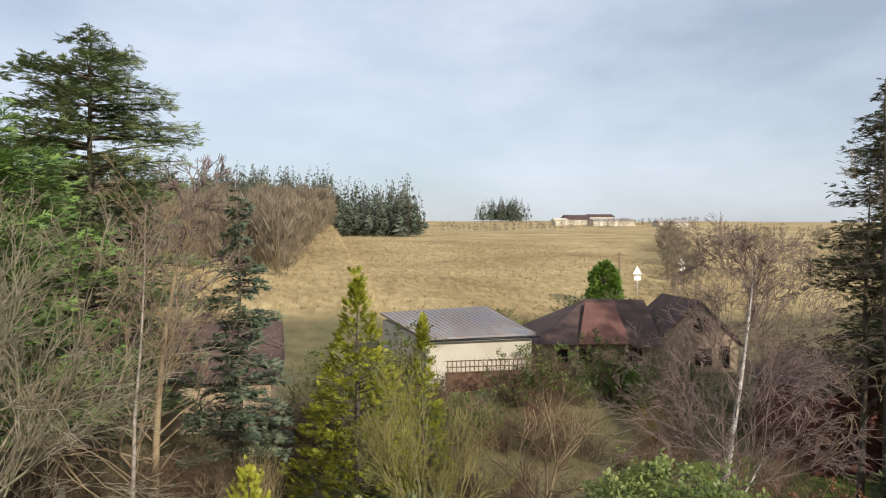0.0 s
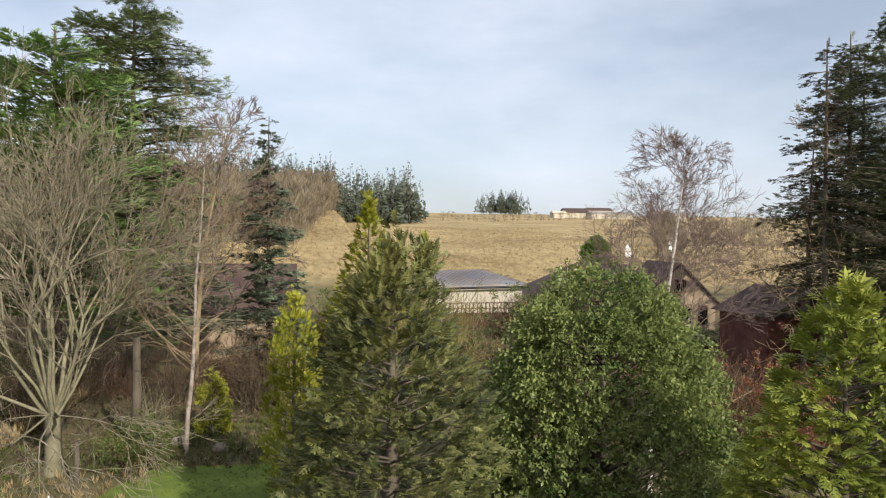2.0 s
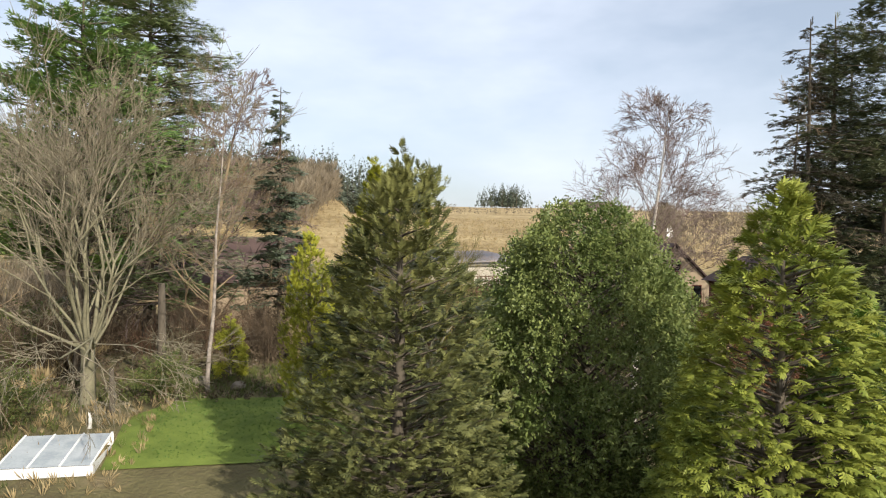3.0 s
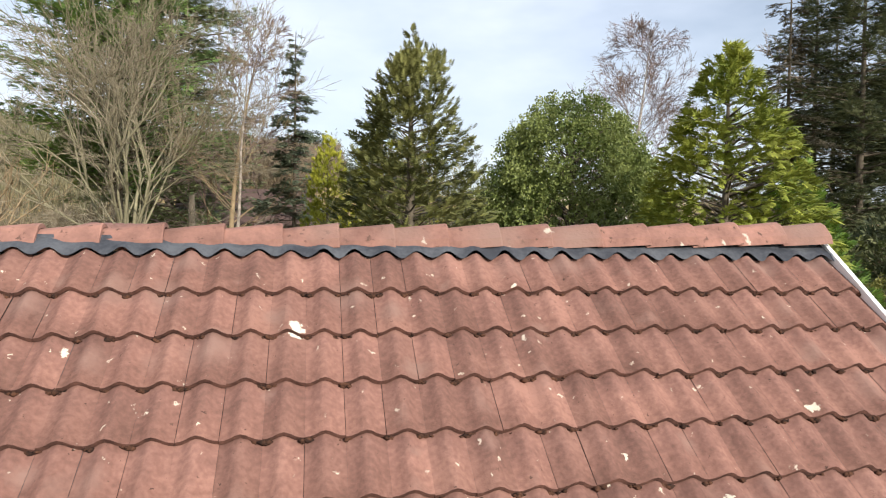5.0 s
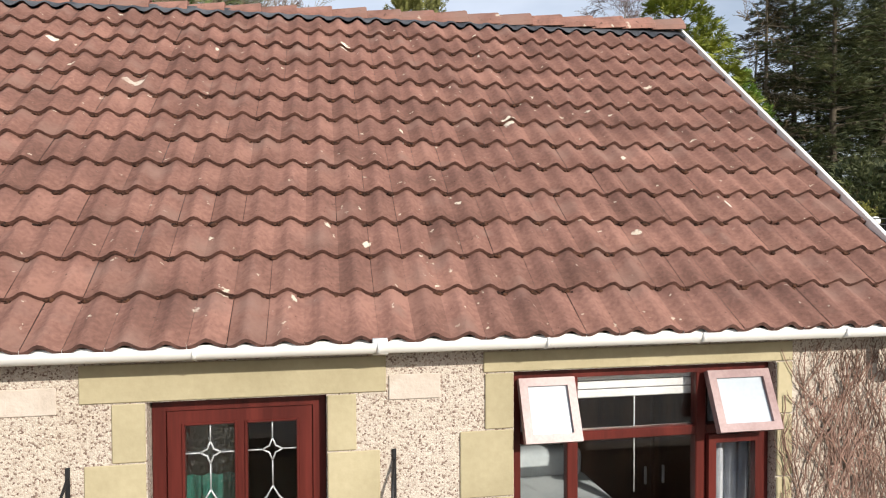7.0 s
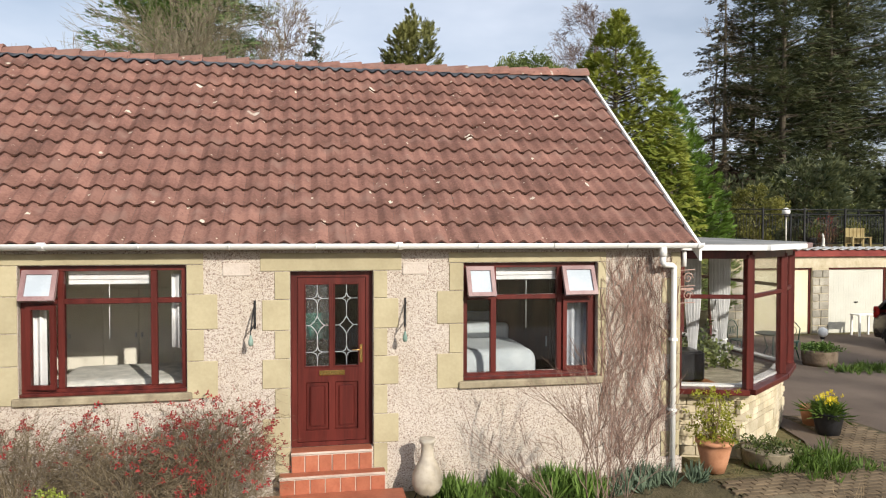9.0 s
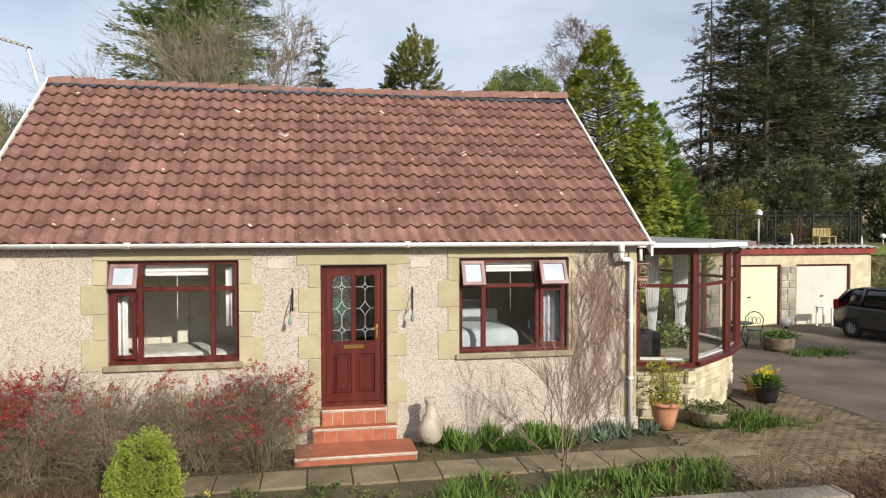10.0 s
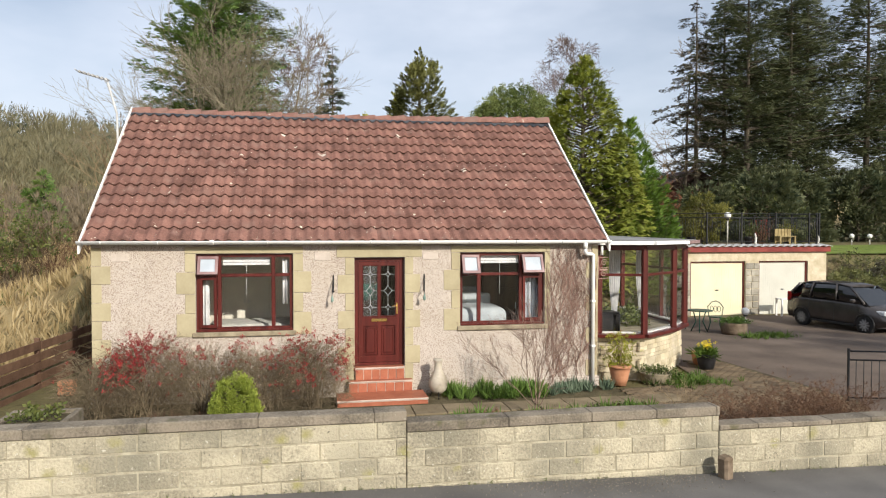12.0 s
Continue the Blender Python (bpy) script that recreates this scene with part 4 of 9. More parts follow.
REST_ME.materials.append(M_MOSS_SHADE)
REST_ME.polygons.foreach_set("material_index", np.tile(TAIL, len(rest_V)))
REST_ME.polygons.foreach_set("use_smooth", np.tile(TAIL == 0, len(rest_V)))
tagged(part("roof_tiles", REST_ME, None, roof), kind="stuff")


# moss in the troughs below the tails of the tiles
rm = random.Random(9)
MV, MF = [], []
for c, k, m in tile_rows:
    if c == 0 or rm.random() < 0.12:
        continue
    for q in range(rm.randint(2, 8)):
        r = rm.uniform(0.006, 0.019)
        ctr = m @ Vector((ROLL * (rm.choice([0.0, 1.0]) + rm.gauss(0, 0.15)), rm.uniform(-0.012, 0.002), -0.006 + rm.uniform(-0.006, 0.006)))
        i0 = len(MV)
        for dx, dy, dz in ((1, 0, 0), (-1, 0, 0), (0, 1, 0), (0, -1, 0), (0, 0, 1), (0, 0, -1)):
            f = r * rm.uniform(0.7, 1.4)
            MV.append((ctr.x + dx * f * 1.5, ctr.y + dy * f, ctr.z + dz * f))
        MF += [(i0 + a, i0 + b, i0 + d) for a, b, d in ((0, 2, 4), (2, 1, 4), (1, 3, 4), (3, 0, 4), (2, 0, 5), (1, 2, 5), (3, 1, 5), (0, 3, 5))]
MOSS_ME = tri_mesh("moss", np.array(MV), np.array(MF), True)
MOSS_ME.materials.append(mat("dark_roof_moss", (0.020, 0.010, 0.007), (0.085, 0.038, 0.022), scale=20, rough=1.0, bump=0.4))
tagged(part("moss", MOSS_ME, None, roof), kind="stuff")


def ridge_tile_mesh(length=0.40, r=0.136):
    """An angular ridge tile whose wide end laps over its neighbour."""
    prof = [(-1.06, -0.30), (-0.95, 0.12), (-0.42, 0.70), (-0.18, 0.80), (0.18, 0.80), (0.42, 0.70), (0.95, 0.12), (1.06, -0.30)]
    bm = bmesh.new()
    rows = [[bm.verts.new((x, r * g * y, r * g * z + up)) for y, z in prof] for x, g, up in ((0, 0.95, -0.010), (length - 0.012, 1.06, 0.010), (length, 1.03, 0.008), (length, 0.86, 0.002), (0.0, 0.80, -0.016))]
    for u, v in zip(rows, rows[1:]):
        for i in range(len(prof) - 1):
            bm.faces.new((u[i], v[i], v[i + 1], u[i + 1]))
    bmesh.ops.recalc_face_normals(bm, faces=bm.faces)
    me = bpy.data.meshes.new("ridge_tile")
    bm.to_mesh(me)
    bm.free()
    me.materials.append(M_RIDGE)
    return me


RIDGE_ME = ridge_tile_mesh()
ridge = part("dry_ridge", boxmesh(VL + 0.02, VR - 0.02, RIDGE_Y - 0.10, RIDGE_Y + 0.10, roof_z(RIDGE_Y) - 0.08, roof_z(RIDGE_Y) - 0.03, 0.02), M_FELT, roof, "black ridge seal")
bm = bmesh.new()
n = 49 * 8
rows = []
for s, h, wave in ((0.06, 0.020, 0.0), (0.165, 0.028, 0.002), (0.22, 0.046, 0.010), (0.268, 0.040, 0.018)):
    rw = []
    for i in range(n + 1):
        xx = VL + i * (VR - VL) / n
        ph = 2 * math.pi * ((xx - VL) / ROLL - 0.5)
        jit = noise.noise(Vector((xx * 2.7, s * 3, 0.0)))
        y = RIDGE_Y - s * math.cos(ANG) + wave * (0.45 + 0.6 * jit) * math.cos(ph) + wave * 0.9 * noise.noise(Vector((xx * 9, 5.0, s)))
        rw.append(bm.verts.new((xx, y, roof_z(y) + h + wave * (1 + 0.4 * jit) * math.cos(ph))))
    rows.append(rw)
for u, v in zip(rows, rows[1:]):
    for i in range(n):
        bm.faces.new((u[i], v[i], v[i + 1], u[i + 1])).smooth = True
part("ridge_flashing", bm, M_FELT, roof, "black rubber ridge flashing pressed over the tiles")


# ---------- plants: shared builders ----------
def spray_template(kind):
    """A small twig of leaves, pointing along +y, about 1 long."""
    V, F = [], []

    def blade(a, b, w, lift=0.0):
        a, b = np.array(a, float), np.array(b, float)
        d = b - a
        s = np.array([-d[1], d[0], 0]) / max(1e-6, np.hypot(d[0], d[1])) * w
        i = len(V)
        V.extend([a, a + d * 0.5 + s + [0, 0, lift], b, a + d * 0.5 - s + [0, 0, -lift]])
        F.extend([(i, i + 2, i + 1), (i, i + 3, i + 2)])

    if kind == "fan":          # flat cypress spray
        for ang, ln in ((-50, 0.6), (-25, 0.85), (0, 1.0), (25, 0.85), (50, 0.6)):
            r = math.radians(ang)
            blade((0, 0, 0), (math.sin(r) * ln, math.cos(r) * ln, 0.12 * abs(math.sin(r))), 0.082, 0.03)
    elif kind == "frond":      # flat feathery frond
        blade((0, 0, 0), (0, 1, 0), 0.085, 0.02)
        for k, ln in ((0.12, 0.42), (0.34, 0.40), (0.56, 0.30)):
            for s in (-1, 1):
                blade((0, k, 0), (s * ln * 0.75, k + ln * 0.72, -0.05), 0.062, 0.015)
    elif kind == "needle":     # short fir twig
        blade((0, 0, 0), (0, 1, 0), 0.075, 0.03)
        for s in (-1, 1):
            blade((0, 0.25, 0), (s * 0.42, 0.62, 0.03), 0.055, 0.02)
            blade((0, 0.5, 0), (s * 0.36, 0.88, -0.03), 0.05, 0.02)
    elif kind == "tuft":       # pine tuft
        for k in range(7):
            a = k * 2.4
            blade((0, 0, 0), (0.45 * math.cos(a), 0.5 + 0.5 * ((k * 0.37) % 1), 0.45 * math.sin(a)), 0.055, 0.05)
    elif kind == "leaves":     # broad evergreen leaves on a twig
        for k in range(6):
            a = k * 2.4
            y = 0.12 + 0.13 * k
            blade((0, y, 0), (0.38 * math.cos(a), y + 0.26, 0.38 * math.sin(a)), 0.12, 0.05)
    elif kind == "blades":     # a tuft of grass
        for k in range(6):
            a = k * 1.05
            blade((0.06 * math.cos(a), 0, 0.06 * math.sin(a)), (0.36 * math.cos(a), 0.8 + 0.2 * math.sin(k * 2.0), 0.36 * math.sin(a)), 0.045, 0.0)
    elif kind == "sprig":      # three broad strokes, for far trees
        blade((0, 0, 0), (0, 1, 0), 0.12, 0.05)
        for s in (-1, 1):
            blade((0, 0.1, 0), (s * 0.5, 0.7, 0.05 * s), 0.10, 0.05)
    elif kind == "fine_twigs":  # five thin upward strokes, for far bare woods
        for k in range(5):
            a = k * 2.4
            blade((0, 0.2 * ((k * 0.29) % 1), 0), (0.32 * math.cos(a), 0.7 + 0.35 * ((k * 0.37) % 1), 0.32 * math.sin(a)), 0.030, 0.0)
    elif kind == "twigs":      # a spray of bare twigs
        for k in range(8):
            a = k * 2.4
            w = 0.15 + 0.35 * ((k * 0.61) % 1)
            blade((0.1 * w * math.cos(a), 0.3 * ((k * 0.29) % 1), 0.1 * w * math.sin(a)), (w * math.cos(a), 0.65 + 0.4 * ((k * 0.37) % 1), w * math.sin(a)), 0.022, 0.0)
    return np.array(V), np.array(F)


TEMPL = {k: spray_template(k) for k in ("frond", "sprig", "twigs", "fine_twigs", "fan", "needle", "tuft", "leaves", "blades")}


def scatter(kind, P, D, S, rng, level=0.0):
    """Vertices and faces of one spray at each point P, along D, S long; level: how far the sprays lie with their faces up."""
    T, F = TEMPL[kind]
    n = len(P)
    D = D / np.maximum(1e-6, np.linalg.norm(D, axis=1))[:, None]
    R = rng.normal(size=(n, 3)) * (0.30 if level else 1.0) + np.array([0, 0, level])
    A = np.cross(D, R)
    A /= np.maximum(1e-6, np.linalg.norm(A, axis=1))[:, None]
    B = np.cross(A, D)
    S = np.broadcast_to(S, (n,))
    V = P[:, None, :] + S[:, None, None] * (A[:, None, :] * T[None, :, 0:1] + D[:, None, :] * T[None, :, 1:2] + B[:, None, :] * T[None, :, 2:3])
    FF = F[None] + (np.arange(n) * len(T))[:, None, None]
    return V.reshape(-1, 3), FF.reshape(-1, 3)


def tubes(segs, sides):
    """Tapered bars: rows of ax, ay, az, bx, by, bz, ra, rb."""
    S = np.array(segs, dtype=float)
    a, b, ra, rb = S[:, :3], S[:, 3:6], S[:, 6], S[:, 7]
    d = b - a
    d /= np.maximum(1e-6, np.linalg.norm(d, axis=1))[:, None]
    ref = np.where(np.abs(d[:, 2:3]) > 0.9, [[1.0, 0, 0]], [[0, 0, 1.0]])
    u = np.cross(d, ref)
    u /= np.linalg.norm(u, axis=1)[:, None]
    v = np.cross(d, u)
    ang = np.arange(sides) * 2 * np.pi / sides
    c, s = np.cos(ang), np.sin(ang)
    off = u[:, None, :] * c[None, :, None] + v[:, None, :] * s[None, :, None]
    V = np.concatenate([a[:, None, :] + off * ra[:, None, None], b[:, None, :] + off * rb[:, None, None]], 1)
    k = np.arange(sides)
    q = np.stack([k, (k + 1) % sides, sides + (k + 1) % sides, sides + k], 1)
    F = q[None] + (np.arange(len(S)) * 2 * sides)[:, None, None]
    return V.reshape(-1, 3), F.reshape(-1, 4)


def trunk_segs(h, r, rng, lean=0.02, n=8, top=0.12):
    segs, p = [], np.zeros(3)
    p[2] = -0.3
    for i in range(n):
        q = np.array([rng.normal() * lean * h * 0.2, rng.normal() * lean * h * 0.2, h * (i + 1) / n])
        q[:2] = p[:2] + (q[:2]) * 0.5
        segs.append((*p, *q, r * (1 - i / n * (1 - top)) * (1.35 if i == 0 else 1), r * (1 - (i + 1) / n * (1 - top))))
        p = q
    return segs


def plant(name, x, y, label, category, group="", z=None):
    return empty(name, (x, y, gz(x, y) if z is None else z), label, category, group)


def conifer(x, y, h, prof, leafm, label, seed, spray="needle", size=0.30, whorl=0.55, limbs=7, rise=-0.15, per_m=9, trunk_r=0.2, clear=0.06, bark=None, group="",
            z=None, droop=0.25, rough=0.25, name="conifer", width=0.34, puff=0.04):
    """A conifer of limbs set round a trunk; prof(u): limb length at the height share u."""
    rng = np.random.default_rng(seed)
    e = plant(name, x, y, label, "tree", group, z)
    segs = trunk_segs(h, trunk_r, rng, 0.01)
    P, D = [], []
    zc = h * clear
    while zc < h * 0.985:
        u = zc / h
        L0 = prof(u)
        for k in range(max(3, int(limbs * (0.5 + 0.5 * min(1, L0 / 1.2))))):
            a = rng.uniform(0, 2 * np.pi)
            L = L0 * rng.uniform(1 - rough * 1.5, 1 + rough)
            if L < 0.12:
                continue
            st = np.array([0, 0, zc + rng.uniform(-0.5, 0.5) * whorl])
            out = np.array([np.cos(a), np.sin(a), 0])
            m = max(3, int(L * per_m))
            t = np.sort(rng.uniform(0.12, 1.0, m) ** 0.75)
            curve = lambda s: st + out * L * s + np.array([0, 0, 1]) * (rise * L * s - droop * L * s * s + 0.25 * droop * L * s ** 3)
            pts = np.array([curve(s) for s in t])
            side = np.array([-out[1], out[0], 0])
            sg = rng.choice([-1, 1], m)
            wd = width * L * (1 - t * 0.75)
            pts = pts + side * (sg * wd * rng.uniform(0, 1, m))[:, None] + rng.normal(size=(m, 3)) * puff * L ** 0.5
            dirs = out[None] * 0.8 + side[None] * sg[:, None] * 0.6 + np.array([0, 0, rise * 0.8 - droop * 0.6])[None] + rng.normal(size=(m, 3)) * 0.25
            P.append(pts)
            D.append(dirs)
            q = [curve(s) for s in (0, 0.35, 0.7, 0.96)]
            rr = 0.012 + 0.012 * L
            for i in range(3):
                segs.append((*q[i], *q[i + 1], rr * (1 - 0.3 * i), rr * (0.7 - 0.3 * i) + 0.002))
        zc += whorl * rng.uniform(0.7, 1.3) * (0.55 + 0.45 * min(1, L0))
    P.append(np.array([[0, 0, h - 0.15], [0, 0, h - 0.35]]))
    D.append(np.array([[0.05, 0, 1], [0, 0.05, 1.0]]))
    P, D = np.concatenate(P), np.concatenate(D)
    V, F = scatter(spray, P, D, size * rng.uniform(0.7, 1.3, len(P)), rng, 1.0)
    tv, tf = tubes(segs, 5)
    tagged(part("trunk", tri_mesh("trunk", tv, tf, True), bark or M_BARK, e, "trunk and limbs"), kind="stuff")
    part("crown", tri_mesh("crown", V, F), leafm, e, "needled crown")
    return e


def clump_tree(x, y, h, prof, leafm, label, seed, spray="fan", size=0.16, clumps=260, per=60, clump_r=0.34, up=0.5, trunk_r=0.15, category="tree", name="conifer", z=None, z0=0.02, group="", squash=1.0, jut=0.12, flat=1.0, tips=0.0):
    """A dense evergreen: sprays gathered into clumps over the crown's outside."""
    rng = np.random.default_rng(seed)
    e = plant(name, x, y, label, category, group, z)
    us = np.linspace(z0, 1, 200)
    wts = np.array([max(0.02, prof(u)) for u in us])
    u = rng.choice(us, clumps, p=wts / wts.sum()) + rng.uniform(-0.004, 0.004, clumps)
    a = rng.uniform(0, 2 * np.pi, clumps)
    r = np.array([prof(v) for v in u]) * rng.uniform(0.80, 1.0 + jut, clumps)
    C = np.stack([np.cos(a) * r, np.sin(a) * r * squash, np.clip(u, 0, 1) * h], 1)
    out = np.stack([np.cos(a), np.sin(a), np.full(clumps, up)], 1)
    cr_ = clump_r * rng.uniform(0.6, 1.35, clumps)
    n = per
    off = rng.normal(size=(clumps, n, 3))
    off /= np.linalg.norm(off, axis=2)[:, :, None]
    off *= rng.uniform(0.35, 1.0, (clumps, n, 1)) * cr_[:, None, None]
    off[:, :, 2] *= flat
    # clump ends reach outwards and turn up
    reach = rng.uniform(0, 1, (clumps, n, 1)) ** 2 * tips * cr_[:, None, None]
    off += reach * out[:, None, :] + np.array([0, 0, 0.7]) * reach ** 2
    P = (C[:, None, :] + off).reshape(-1, 3)
    D = (out[:, None, :] * 0.9 + off / cr_[:, None, None] * 0.8 + rng.normal(size=(clumps, n, 3)) * 0.25).reshape(-1, 3)
    keep = P[:, 2] > 0.0
    P, D = P[keep], D[keep]
    V, F = scatter(spray, P, D, size * rng.uniform(0.7, 1.3, len(P)), rng)
    segs = trunk_segs(h * 0.92, trunk_r, rng, 0.01)
    for i in range(0, clumps, 2):
        b = np.array([0, 0, max(0.1, C[i, 2] - r[i] * 0.6)])
        q = b + (C[i] - b) * 0.95
        segs.append((*b, *q, 0.012 + trunk_r * 0.12, 0.006))
    tv, tf = tubes(segs, 5)
    tagged(part("trunk", tri_mesh("trunk", tv, tf, True), M_BARK, e, "trunk and limbs"), kind="stuff")
    part("crown", tri_mesh("crown", V, F), leafm, e)
    return e


def plume_tree(x, y, h, prof, leafm, label, seed, plumes=900, length=0.45, per=22, spray="needle", size=0.15, up=0.35, curl=0.5, spread=0.34, z=None, trunk_r=0.18, name="conifer", category="tree", group="", tips=(), jut=0.16):
    """A dense conifer whose outside is laid with pointed plumes of leafy sprays; curl: how far the plume ends rise or, below nought, hang."""
    rng = np.random.default_rng(seed)
    e = plant(name, x, y, label, category, group, z)
    us = np.linspace(0.015, 0.985, 240)
    wts = np.array([max(0.03, prof(u)) for u in us])
    n = plumes
    u = rng.choice(us, n, p=wts / wts.sum()) + rng.uniform(-0.004, 0.004, n)
    a = rng.uniform(0, 2 * np.pi, n)
    lobe = 1 + 0.07 * np.sin(3 * a + 5 * u + seed) + 0.05 * np.sin(7 * a - 9 * u)
    L = length * rng.uniform(0.55, 1.3, n) * (1 - 0.35 * u)
    inner = rng.uniform(0, 1, n) < 0.30
    R = np.array([max(0.02, prof(v)) for v in u]) * lobe * rng.uniform(1 - jut, 1 + jut * 0.6, n) * np.where(inner, 0.72, 1.0)
    r0 = np.maximum(0.0, R - L * 0.75)
    C = np.stack([np.cos(a) * r0, np.sin(a) * r0, u * h], 1)
    A = np.stack([np.cos(a), np.sin(a), up + 1.2 * u ** 6 + rng.normal(size=n) * 0.18], 1)
    A += rng.normal(size=(n, 3)) * 0.16
    if len(tips):
        T = np.array(tips)
        T = T[rng.integers(0, len(T), 26 * len(tips))]
        C = np.concatenate([C, T + rng.normal(size=T.shape) * [0.07, 0.07, 0.26] - [0, 0, 0.25]])
        A = np.concatenate([A, rng.normal(size=T.shape) * 0.35 + [0, 0, 1.0]])
        L = np.concatenate([L, np.full(len(T), length * 0.6)])
        n = len(L)
    A /= np.linalg.norm(A, axis=1)[:, None]
    side = np.cross(A, [0, 0, 1.0])
    side /= np.maximum(1e-3, np.linalg.norm(side, axis=1))[:, None]
    t = np.sort(rng.uniform(0.05, 1.0, (n, per)), axis=1)
    lat = rng.uniform(-1, 1, (n, per)) * spread * (1 - t) ** 0.7 * L[:, None]
    P = C[:, None, :] + A[:, None, :] * (L[:, None] * t)[:, :, None] + side[:, None, :] * lat[:, :, None] + rng.normal(size=(n, per, 3)) * 0.022
    P[:, :, 2] += curl * L[:, None] * t ** 2 * 0.6
    D = A[:, None, :] * 0.9 + side[:, None, :] * (np.sign(lat) * 0.55 * (1 - t))[:, :, None] + np.array([0, 0, 1.0]) * (curl * t)[:, :, None] + rng.normal(size=(n, per, 3)) * 0.22
    S = size * (1.15 - 0.5 * t) * rng.uniform(0.75, 1.25, (n, per))
    P, D, S = P.reshape(-1, 3), D.reshape(-1, 3), S.reshape(-1)
    keep = P[:, 2] > 0.0
    V, F = scatter(spray, P[keep], D[keep], S[keep], rng, 1.0)
    segs = trunk_segs(h * 0.93, trunk_r, rng, 0.01)
    for i in range(0, plumes, 7):
        b = np.array([0, 0, max(0.1, C[i, 2] - r0[i] * 0.35)])
        segs.append((*b, *C[i], 0.010 + trunk_r * 0.09, 0.006))
    tv, tf = tubes(segs, 4)
    tagged(part("trunk", tri_mesh("trunk", tv, tf, True), M_BARK, e, "trunk and limbs"), kind="stuff")
    part("crown", tri_mesh("crown", V, F), leafm, e)
    return e


def bare_tree(x, y, h, label, seed, bark, twig=None, trunk_r=0.16, fork=0.22, spread=0.6, levels=5, kids=(3, 4), twigs=0.02, rise=0.12, z=None, name="bare_tree", category="tree",
              group="", lean=(0, 0), stems=1, len_k=0.68, start=0.30, single=False, limb_len=0.45, min_r=0.004, droop=0.0, limbs=(4, 7), el=(0.55, 1.25), taper=0.66, limb_r=(0.38, 0.58), wander=0.13):
    """A leafless tree: limbs divide again and again down to fine twigs."""
    rng = np.random.default_rng(seed)
    e = plant(name, x, y, label, category, group, z)
    thick, thin = [], []

    el_ = el

    def grow(p, d, ln, r, lev):
        n = 3 if lev < 2 else 2
        q = p
        pts = [p]
        for i in range(n):
            d = d + rng.normal(size=3) * wander + np.array([0, 0, rise * (1 if lev < levels - 1 else 1 - droop)])
            d = d / np.linalg.norm(d)
            q2 = q + d * ln / n
            r2 = max(min_r * 0.6, r * (1 - 0.13 * (i + 1)))
            (thick if r > 0.022 else thin).append((*q, *q2, max(min_r, r * (1 - 0.13 * i)), r2))
            q = q2
            pts.append(q)
        if lev >= levels:
            return
        m = rng.integers(kids[0], kids[1] + 1)
        for k in range(m):
            base = pts[-1] if k < 2 else pts[rng.integers(1, len(pts))]
            ax = rng.normal(size=3)
            ax -= d * ax.dot(d)
            ax /= np.linalg.norm(ax)
            sp = spread * rng.uniform(0.55, 1.25)
            nd = d * math.cos(sp) + ax * math.sin(sp)
            grow(base, nd, ln * len_k * rng.uniform(0.75, 1.2), max(min_r, r * (taper if k < 2 else taper * 0.76)), lev + 1)

    for s in range(stems):
        off = np.zeros(3) if stems == 1 else np.array([rng.normal() * 0.12, rng.normal() * 0.12, 0])
        tilt = np.array([lean[0] + (rng.normal() * 0.22 if stems > 1 else 0), lean[1] + (rng.normal() * 0.22 if stems > 1 else 0), 1.0])
        if single:
            # one leader with limbs along it
            p, r, n = off + np.array([0, 0, -0.2]), trunk_r, 14
            d = tilt / np.linalg.norm(tilt)
            for i in range(n):
                d = d + rng.normal(size=3) * 0.035 + np.array([0, 0, 0.06])
                d /= np.linalg.norm(d)
                q = p + d * h / n
                r2 = trunk_r * (1 - (i + 1) / n * 0.93)
                thick.append((*p, *q, r, r2))
                if (i + 1) / n > start:
                    for k in range(rng.integers(2, 5)):
                        a = rng.uniform(0, 2 * np.pi)
                        el = rng.uniform(0.25, 0.9)
                        nd = np.array([np.cos(a) * math.cos(el), np.sin(a) * math.cos(el), math.sin(el)])
                        ln = h * limb_len * (1.05 - (i + 1) / n * 0.75) * rng.uniform(0.5, 0.9) * 0.5
                        grow(p + (q - p) * rng.uniform(0, 1), nd, ln, max(0.012, r2 * 0.32), 2)
                p, r = q, r2
        else:
            d = tilt / np.linalg.norm(tilt)
            p = off + np.array([0, 0, -0.2])
            q = p + d * h * fork
            thick.append((*p, *(p + (q - p) * 0.25), trunk_r * 1.35, trunk_r))
            thick.append((*(p + (q - p) * 0.25), *q, trunk_r, trunk_r * 0.85))
            m = rng.integers(*limbs)
            for k in range(m):
                a = 2 * np.pi * (k + rng.uniform(-0.3, 0.3)) / m
                el = rng.uniform(*el_)
                nd = np.array([np.cos(a) * math.cos(el), np.sin(a) * math.cos(el), math.sin(el)])
                grow(p + (q - p) * rng.uniform(0.8, 1.0), nd, h * limb_len * rng.uniform(0.6, 0.85), trunk_r * rng.uniform(*limb_r), 1)
    tv, tf = tubes(thick, 6)
    tagged(part("trunk", tri_mesh("trunk", tv, tf, True), bark, e, "trunk and limbs"), kind="stuff")
    if thin:
        tv, tf = tubes(thin, 3)
        tagged(part("twig_spray", tri_mesh("twig_spray", tv, tf, True), twig or bark, e, "leafless twigs"), kind="stuff")
    return e


# ---------- trees of the back garden ----------
def yew_prof(u):
    return 2.40 * min(1, 0.86 + u) * max(0.01, 1 - u) ** 0.54


